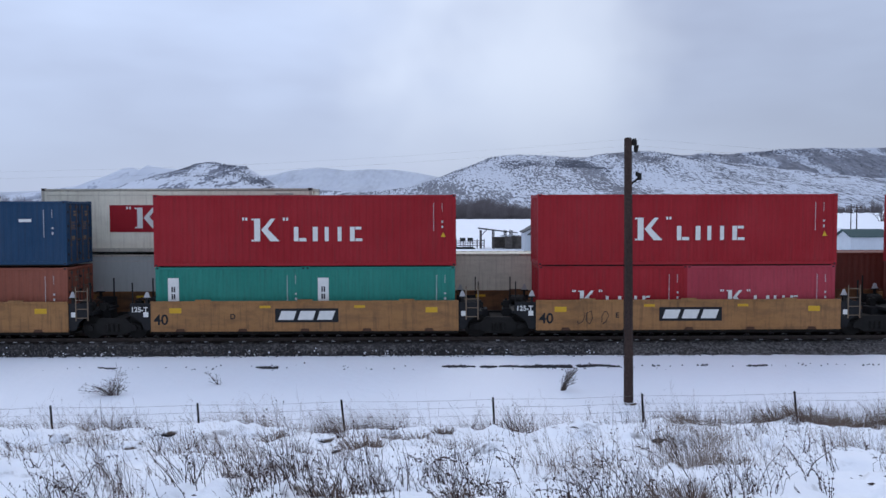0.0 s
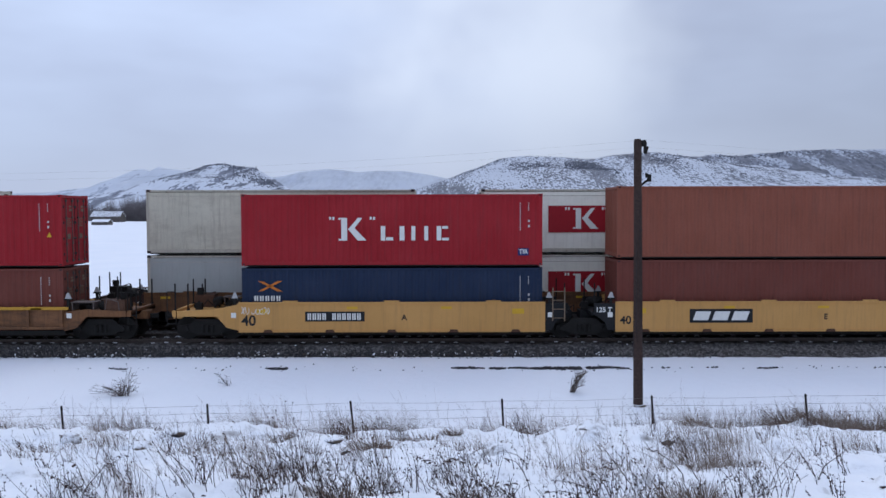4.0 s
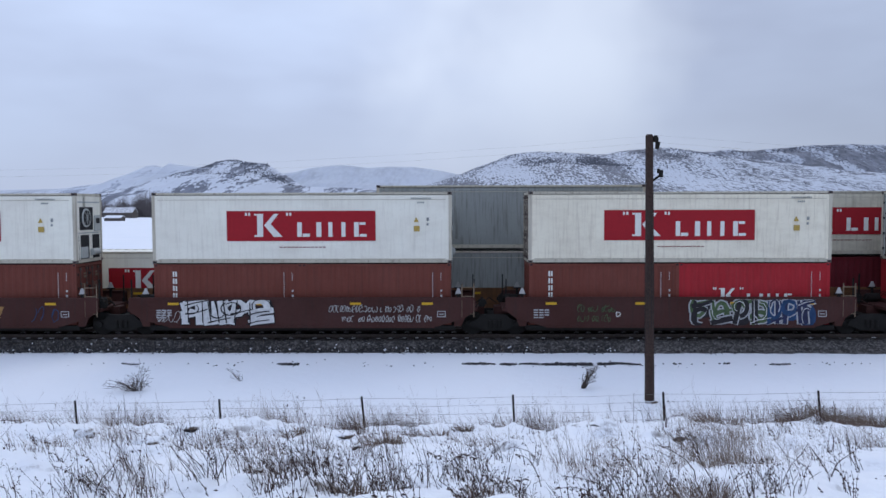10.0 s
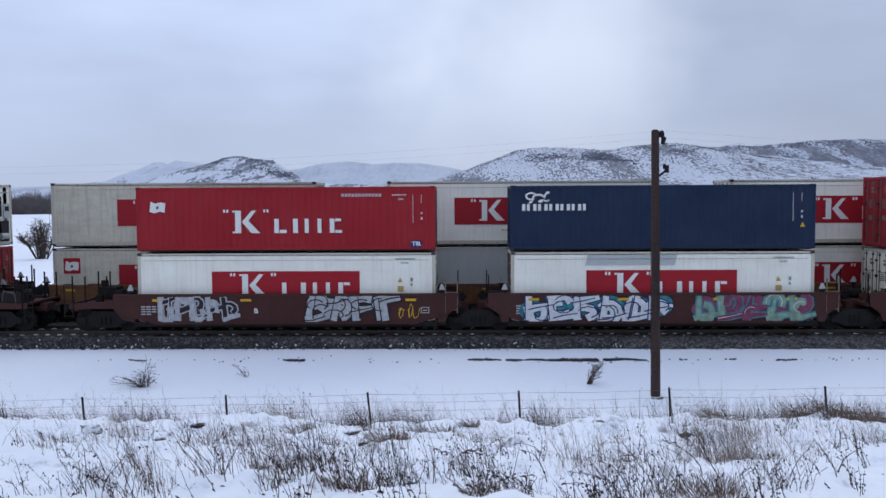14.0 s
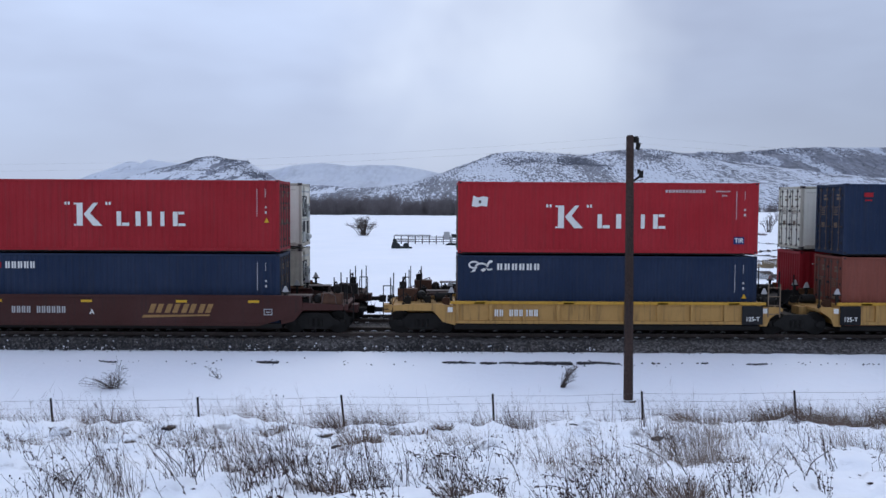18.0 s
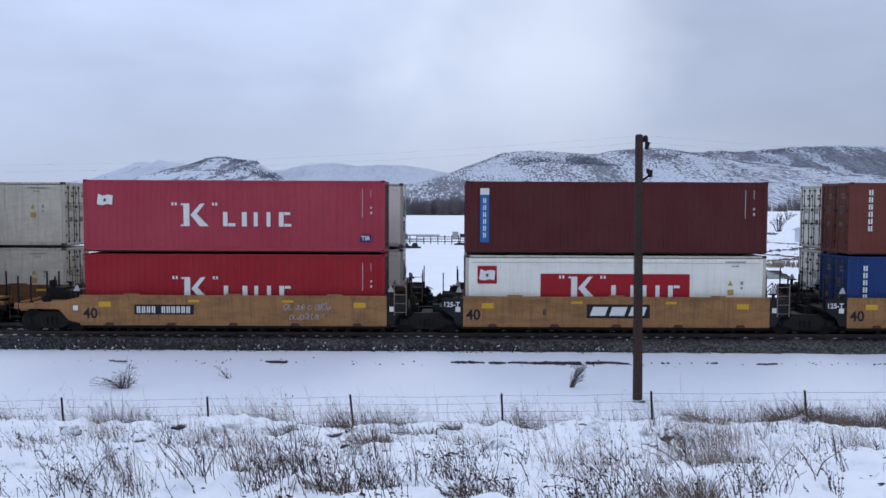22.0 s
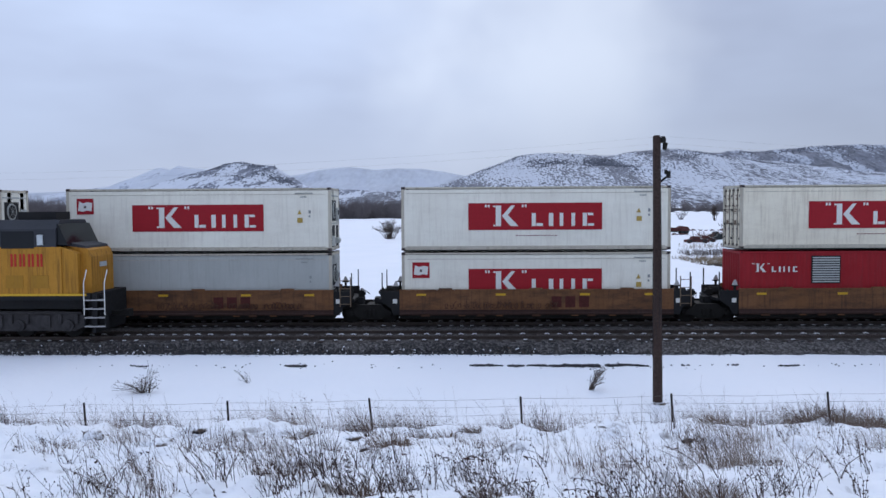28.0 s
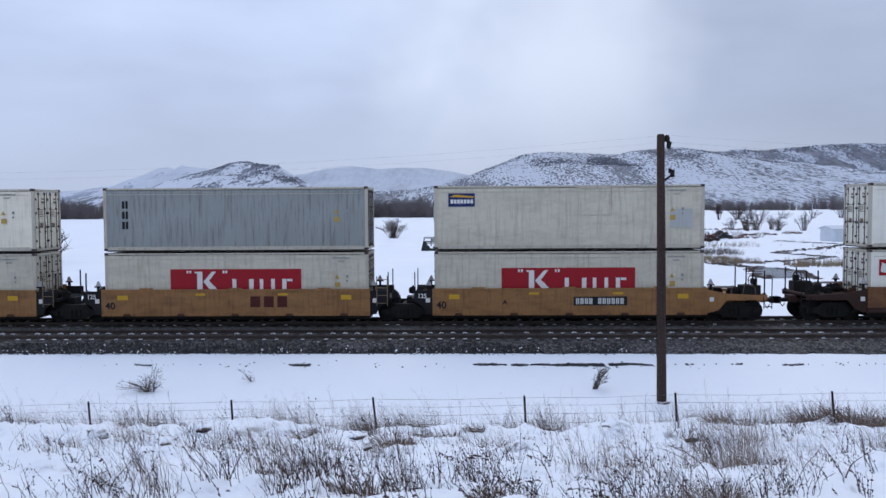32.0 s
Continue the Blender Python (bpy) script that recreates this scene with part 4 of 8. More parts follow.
def well_car(style, paint_mat, end_mat, long_left, long_right, marks, label, group):
    ob = thing("well_car", label, "rail wagon", group)
    side = well_side_mesh(style)
    near = part("side_sill", side, paint_mat, ob, at=(0, -1.46, 0))
    part("side_sill", side, paint_mat, ob, at=pose(0, 1.46, 0, 0, 0, 180))
    if style == "ribbed":
        for sd, turn in ((-1.46, 0), (1.46, 180)):
            part("top_rail", cached("top_rail", lambda: Geo().prism_x([(-0.04, 1.29), (-0.04, 1.37), (-0.02, 1.40), (0.12, 1.40), (0.12, 1.29)], -6.39, 6.39)), M_TOPRAIL, ob, "bright yellow top rail", at=pose(0, sd, 0, 0, 0, turn))
    if style == "old":
        # Separate strip, darker than the side above it.
        part("lower_chord", cached("lower_chord", lambda: Geo().prism_x([(-0.01, 0.40), (-0.05, 0.44), (-0.05, 0.50), (-0.02, 0.54), (-0.02, 0.66), (0.1, 0.66), (0.1, 0.40)], -6.19, 6.19)), M_CHORD, ob, "dark brown lower edge", at=(0, -1.46, 0))
    part("well_floor", cached("well_floor", lambda: Geo().box(-6.2, 6.2, -1.36, 1.36, 0.26, 0.34).box(-6.2, 6.2, -1.38, -1.24, 0.34, 0.44).box(-6.2, 6.2, 1.24, 1.38, 0.34, 0.44)), M_STEEL, ob)
    for s, long in ((-1, long_left), (1, long_right)):
        if style == "ribbed" and not long:
            p = part("end_panel", cached("end_panel", lambda: Geo().box(-0.42, 0.42, -0.04, 0, 0.50, 1.26)), M_BLACK, ob, "black end panel", at=(s * 5.85, -1.478, 0))
            part("lettering", lettering("125-T", 0.24), M_INK, p, at=(0, -0.046, 0.72))
        e = part("end_platform", platform_mesh(style, long), (M_CHORD if style == "old" else paint_mat) if long else end_mat, ob, at=pose(0, 0, 0, 0, 0, 0 if s > 0 else 180))
        brake_gear(e, random.Random(random.randrange(9999)), long)
        for py in (-1.36, 1.36):
            gd = part("corner_guide", cached("corner_guide", lambda: Geo().box(-0.05, 0.05, -0.05, 0.05, 1.3, 1.72).box(-0.16, 0.16, -0.06, 0.06, 1.68, 1.73)), M_STEEL, e, at=(6.36, py, 0))
            part("guide_plate", cached("guide_plate", lambda: Geo().prism_y([(-0.13, 1.735), (0.13, 1.735), (0.02, 1.97), (-0.04, 1.97)], -0.03, 0.03)), M_INKD, gd, "pale worn guide plate")
        for k, px in enumerate((7.0,) if not long else (8.3, 8.82)):
            for py in (-1.2, 1.2):
                part("guide_post", upright_mesh(), M_STEEL, e, at=(px, py, 1.1))
        if long:
            truck(ob, s * 7.55)
            part("coupler", cached("coupler", lambda: Geo().box(0, 0.75, -0.09, 0.09, 0.78, 0.96).box(0.55, 0.86, -0.2, 0.2, 0.72, 1.02)), M_STEEL, ob, "steel knuckle coupler", at=pose(s * 9.0, 0, 0, 0, 0, 0 if s > 0 else 180))
            part("grab_iron", cached("grab_iron", lambda: Geo().tube((0, 0, 0.5), (0, 0, 1.9), 0.022, n=5).tube((0.35, 0, 0.5), (0.35, 0, 1.9), 0.022, n=5).tube((0, 0, 0.6), (0.35, 0, 0.6), 0.022, n=5).tube((0, 0, 0.95), (0.35, 0, 0.95), 0.022, n=5).tube((0, 0, 1.9), (0.35, 0, 1.9), 0.022, n=5)), M_STEEL, ob, at=pose(s * 8.75, -1.36, 0.1, 0, 0, 0 if s > 0 else 180))
        elif s > 0:
            truck(ob, 6.19 + 0.12 + 1.52)
            lad = part("ladder", cached("ladder_rails", lambda: Geo().tube((0, 0, 0.8), (0, 0, 2.15), 0.026, n=5).tube((0.48, 0, 0.8), (0.48, 0, 2.15), 0.026, n=5)), M_LADDER, ob, "dull tan steel ladder", at=(6.5, -1.44, 0))
            for k in range(4):
                part("rung", cached("rung", lambda: Geo().tube((0, 0, 0), (0.48, 0, 0), 0.018, n=5)), M_LADDER, lad, at=(0, 0, 0.92 + k * 0.36))
        part("reflector", cached("reflector", lambda: Geo().box(-0.1, 0.1, -0.006, 0, 0, 0.2)), M_INK, ob, at=(s * 6.4, -1.424, 0.95))
    for k, rx in enumerate((-5.2, -1.6, 2.2, 5.1)):
        if style == "plain" and k in (0, 3):
            part("reflector", cached("reflector_plate", lambda: Geo().box(-0.24, 0.24, -0.006, 0, 0, 0.21)), M_INKY, ob, "yellow reflective plate", at=(rx, -1.462, 1.10))
        else:
            part("reflector", cached("reflector_strip", lambda: Geo().box(-0.22, 0.22, -0.006, 0, 0, 0.10)), M_INKY, ob, "yellow reflective strip", at=(rx, -1.494 if style != "plain" else -1.462, 1.30))
    if style in ("plain", "old"):
        for k in range(5):
            part("bracket", cached("sill_bracket", lambda: Geo().prism_y([(-0.2, 0.36), (0.2, 0.36), (0.14, 0.47), (-0.14, 0.47)], -0.05, -0.03)), M_RUST, ob, at=(-5.0 + k * 2.5, -1.46, 0))
    for m in marks:
        m(ob)
    return ob


def text_mark(text, size, x, z, mat=None, proud=0.0):
    def put(ob):
        part("lettering", lettering(text, size), mat or M_INKK, ob, at=(x, -1.466 - proud, z))
    return put


def shapes_mark(key, shapes, mat, x, z, proud=0.0, label=""):
    def put(ob):
        mk = part("marking", marks_mesh(key, shapes), mat, ob, label, at=(x, -1.462 - proud, z))
        if len(shapes) > 1:
            tagged(mk, kind="stuff")
    return put


def plate_logo(x, z=0.72, w=2.55, h=0.56, back=None):
    back = back or M_INKK
    return [shapes_mark(("plate", w, h), [rect(0, 0, w, h)], back, x, z),
            shapes_mark(("plate_blocks", w, h), [rect(0.05 * w + k * 0.305 * w, 0.1, 0.05 * w + k * 0.305 * w + 0.24 * w, h - 0.1, 0.05 * w) for k in range(3)], M_INK, x, z, 0.008)]


def number_bars(x, z=0.86, n=4, m=6, back=True, ink=None):
    w = 0.16
    out = [shapes_mark(("bars_back", n, m), [rect(-0.1, -0.06, (n + m + 1) * w * 1.25 + 0.1, 0.34)], M_INKK, x, z)] if back else []
    out.append(shapes_mark(("bars", n, m), [rect(k * w * 1.25 + d * w * 0.52, 0, k * w * 1.25 + d * w * 0.52 + w * 0.36, 0.27) for k in range(n + m + 1) if k != n for d in (0, 1)], ink or M_INK, x, z, 0.008))
    return out


def bent_stroke(pts, w0, w1):
    """A fat stroke through points, as quads."""
    out = []
    for k in range(len(pts) - 1):
        (ax, az), (bx, bz) = pts[k], pts[k + 1]
        ln = math.hypot(bx - ax, bz - az) or 1.0
        nx, nz = -(bz - az) / ln, (bx - ax) / ln
        f0, f1 = k / (len(pts) - 1), (k + 1) / (len(pts) - 1)
        p, q = w0 + (w1 - w0) * f0, w0 + (w1 - w0) * f1
        ex, ez = (bx - ax) / ln * 0.3 * q, (bz - az) / ln * 0.3 * q
        out.append([(ax - nx * p - ex, az - nz * p - ez), (bx - nx * q + ex, bz - nz * q + ez), (bx + nx * q + ex, bz + nz * q + ez), (ax + nx * p - ex, az + nz * p - ez)])
    return out


def sprayed(seed, x0, x1, colours, z0=0.44, z1=1.53, letters=5):
    """Sprayed pieces of interlocking strokes: a mist behind, dark edges, fills in two tones, thin glints."""
    r = random.Random(seed)
    w, h = (x1 - x0) / letters, z1 - z0
    layers = [[] for _ in range(5)]
    inside = lambda pts: [(min(x1 + 0.2, max(x0 - 0.2, a)), min(z1 - 0.02, max(z0 + 0.02, b))) for a, b in pts]
    for k in range(letters):
        cx = x0 + (k + 0.5) * w
        for _ in range(2):
            layers[0].append(inside(ellipse(cx + r.uniform(-0.2, 0.2) * w, z0 + h * r.uniform(0.35, 0.65), w * r.uniform(0.4, 0.65), h * r.uniform(0.25, 0.5), 14)))
        fat = (0.17 if colours[1] in (M_INK, M_SPW, M_SPS) else r.uniform(0.11, 0.16)) * min(w, 1.0)
        lean = r.uniform(-0.15, 0.25) * w
        for q in range(r.randint(3, 5)):
            form = (0.1, 0.5, 0.9, r.random(), r.random())[q]
            if form < 0.28:
                a = cx - 0.3 * w if q == 0 else cx + r.uniform(-0.1, 0.4) * w
                pts = [(a, z0 + 0.10 * h), (a + lean * 0.5, z0 + 0.5 * h), (a + lean, z0 + 0.92 * h)]
            elif form < 0.78:
                u, v, rx, rz = cx + r.uniform(-0.15, 0.15) * w, z0 + h * r.choice((0.32, 0.52, 0.7)), w * r.uniform(0.25, 0.45), h * r.uniform(0.18, 0.34)
                t0, t1 = r.uniform(0, 6.28), r.uniform(2.2, 4.4)
                pts = [(u + rx * math.cos(t0 + t1 * i / 6), v + rz * math.sin(t0 + t1 * i / 6)) for i in range(7)]
            else:
                v = z0 + h * r.choice((0.18, 0.5, 0.82))
                pts = [(cx - 0.45 * w, v - 0.08 * h), (cx, v + r.uniform(-0.06, 0.06) * h), (cx + 0.55 * w, v + 0.1 * h)]
            pts = inside(pts)
            tip = fat * r.choice((0.35, 0.7, 1.0))
            layers[1] += [inside(s) for s in bent_stroke(pts, fat + 0.055, tip + 0.055)]
            layers[2 if r.random() < 0.6 else 3] += [inside(s) for s in bent_stroke(pts, fat, tip)]
            if colours[1] in (M_INK, M_SPW, M_SPS):
                off = fat * r.choice((-0.85, 0.85))
                layers[4] += [inside(s) for s in bent_stroke([(a + off, b + off * 0.3) for a, b in pts], 0.024, 0.018)]
            elif r.random() < 0.3:
                layers[4] += [inside(s) for s in bent_stroke([(a - 0.03, b + 0.02) for a, b in pts], 0.014, 0.008)]
    edge, fill = colours[0], colours[1]
    mist = colours[2] if len(colours) > 2 else None
    pale = fill in (M_INK, M_SPW, M_SPS)
    other = fill if pale else mist or M_SPS
    glint = edge if pale else M_SPW
    out = []
    for layer, mat in enumerate((mist, edge, fill, other, glint)):
        if mat is not None:
            out.append(shapes_mark(("sprayed", seed, layer), layers[layer], mat, 0, 0, 0.004 + 0.013 * layer, "sprayed graffiti"))
    return out


def scribble(seed, x0, x1, mat, n=14, z0=0.6, z1=1.4):
    """Thin running scrawl: loops and zigzags in one or two lines."""
    r = random.Random(seed)
    shapes = []
    rows = 2 if z1 - z0 > 0.6 and n > 16 else 1
    for row in range(rows):
        h = (z1 - z0) / rows * 0.8
        base = z0 + row * (z1 - z0) / rows
        x = x0 + r.uniform(0, 0.25) * (x1 - x0)
        end = x1 - r.uniform(0, 0.25) * (x1 - x0)
        w = r.uniform(0.010, 0.015)
        while x < end:
            tall, wide = h * r.uniform(0.6, 1.0), h * r.uniform(0.3, 0.55)
            mid = base + tall * 0.5
            turns, start, slant = r.choice((0.6, 0.9, 1.2)), r.uniform(0, 6.28), r.uniform(0.05, 0.3)
            letter = []
            for k in range(7):
                a = start + turns * 6.28 * k / 6
                dz = 0.5 * tall * math.sin(a) * r.uniform(0.8, 1.1)
                letter.append((x + wide * (0.5 + 0.42 * math.cos(a) + 0.12 * k / 6) + slant * dz, mid + dz))
            shapes += bent_stroke([(a, min(z1, max(z0, b))) for a, b in letter], w, w * 0.8)
            if r.random() < 0.45:
                shapes += bent_stroke([(x, base + r.uniform(0, tall)), (x + wide * r.uniform(0.6, 1.4), base + r.uniform(0, tall))], w, w * 0.7)
            x += wide * r.choice((0.9, 1.05, 1.1, 1.9))
    return [shapes_mark(("scribble", seed), shapes, mat, 0, 0, 0.004, "thin sprayed scrawl")]


def stencils(left="40", letter="", unit="", style="plain"):
    out = []
    if left:
        out.append(text_mark(left, 0.45 if unit in ("125 T", "125") else 0.58, -5.78, 0.82, M_INKK, 0.0))
    if letter:
        out.append(text_mark(letter, 0.3, -2.9, 0.95))
    if unit:
        out.append(lambda ob: part("lettering", lettering(unit, 0.28), M_INK, ob, at=(-6.66, -1.43, 1.24)))
    return out

# ---------------------------------------------------------------- the two trains
NEAR_CARS = [-27.0, -11.31, 4.21, 19.68, 39.08, 58.53, 73.75, 89.02, 104.31, 119.58, 138.96, 154.27, 169.56, 184.99, 200.28, 219.8, 235.05, 250.31, 265.53, 280.8, 300.21, 315.9, 331.48, 350.9, 366.37, 381.87, 397.21, 412.67]
FAR_CARS = [17.0, -2.4, -17.72, -33.03, -48.4, -63.62, -83.18, -98.61, -113.9, -129.22, -144.6, -164.14, -179.6, -195.05, -210.45, -225.6, -245.4, -260.9, -276.6, -292.2, -307.6, -327.1, -342.47, -357.78, -373.18, -388.45, -407.96, -423.18, -438.6]


def near_shift(t):
    return -16.691 * t + 0.00355 * t * t


def far_shift(t):
    return 12.508 * t + 0.00616 * t * t


FLOOR = 0.36
MOVERS = []          # (thing, x at the start, track, height, which train)


def load(ob, x, train, z):
    MOVERS.append((ob, x, train, z))
    return ob


RED = "red corrugated steel container with white block lettering"
WHT = "white refrigerated container with a red panel mark"


def dry(colour, marks, label, height=HC, doors="R"):
    return lambda g: container(colour, height, marks, "dry", LONG40, doors, label, g)


def cold(colour, marks, label, doors="R"):
    return lambda g: container(colour, HC, marks, "reefer", LONG40, doors, label, g)


def pair(a, b):
    return (a, b)


def half(colour, marks, label):
    return lambda g: container(colour, STD, marks, "dry", LONG20, "R", label, g)


red_line = lambda *more, h=HC, doors="R", m=None: dry(m or M_RED, ("line", "ids", *more), RED, h, doors)
white_line = lambda *more, m=None, doors="L": cold(m or M_WHITE, ("panel", "warn", "footnote", *more), WHT, doors)
white_flag = lambda *more, m=None, doors="L": cold(m or M_WHITE, ("panel", "warn", "redflag", "flag", *more), WHT + " and a small flag", doors)
MARKS["redflag"] = (M_INKR, [rect(-0.06, -0.12, 0.72, 0.6)], 0.55, -1.05)

small_print = lambda: [shapes_mark(("small_print",), [rect(k % 3 * 0.22, -(k // 3) * 0.1, k % 3 * 0.22 + 0.18, 0.05 - (k // 3) * 0.1) for k in range(11)], M_SPS, -5.9, 1.06), shapes_mark(("small_box",), [rect(0, 0, 0.34, 0.03), rect(0, 0.22, 0.34, 0.25), rect(0, 0.03, 0.03, 0.22), rect(0.31, 0.03, 0.34, 0.22), rect(0.08, 0.1, 0.26, 0.14)], M_SPS, 5.5, 0.8)]
well_tan = lambda marks, ll=False, lr=False, m=None: ("plain", m or M_TAN, M_BLACK, ll, lr, marks, "weathered tan steel well car with a black end")
well_light = lambda marks, ll=False, lr=False: ("plain", M_LTAN, M_BLACK, ll, lr, marks, "clean light-tan steel well car with a black end")
well_brown = lambda marks, ll=False, lr=False: ("sloped", M_DKBROWN, M_DKBROWN, ll, lr, marks + small_print(), "dark brown steel well car covered with graffiti")
well_yellow = lambda marks, ll=False, lr=False: ("ribbed", M_YELL, M_YELL, ll, lr, marks, "yellow ribbed-side steel well car")

logo = plate_logo
M_GOLD = plain("worn_gold_marking", (0.30, 0.17, 0.065), 0.65, 0, 0.25, 5)
swish = lambda x: [shapes_mark(("swish",), [rect(0.25 + k * 0.66 + d * 0.3, 0.2, 0.46 + k * 0.66 + d * 0.3, 0.56, 0.14) for k in range(4) for d in (0, 1)] + [[(0, 0.0), (2.7, 0.08), (2.75, 0.14), (0.06, 0.11)]], M_GOLD, x, 0.68)]

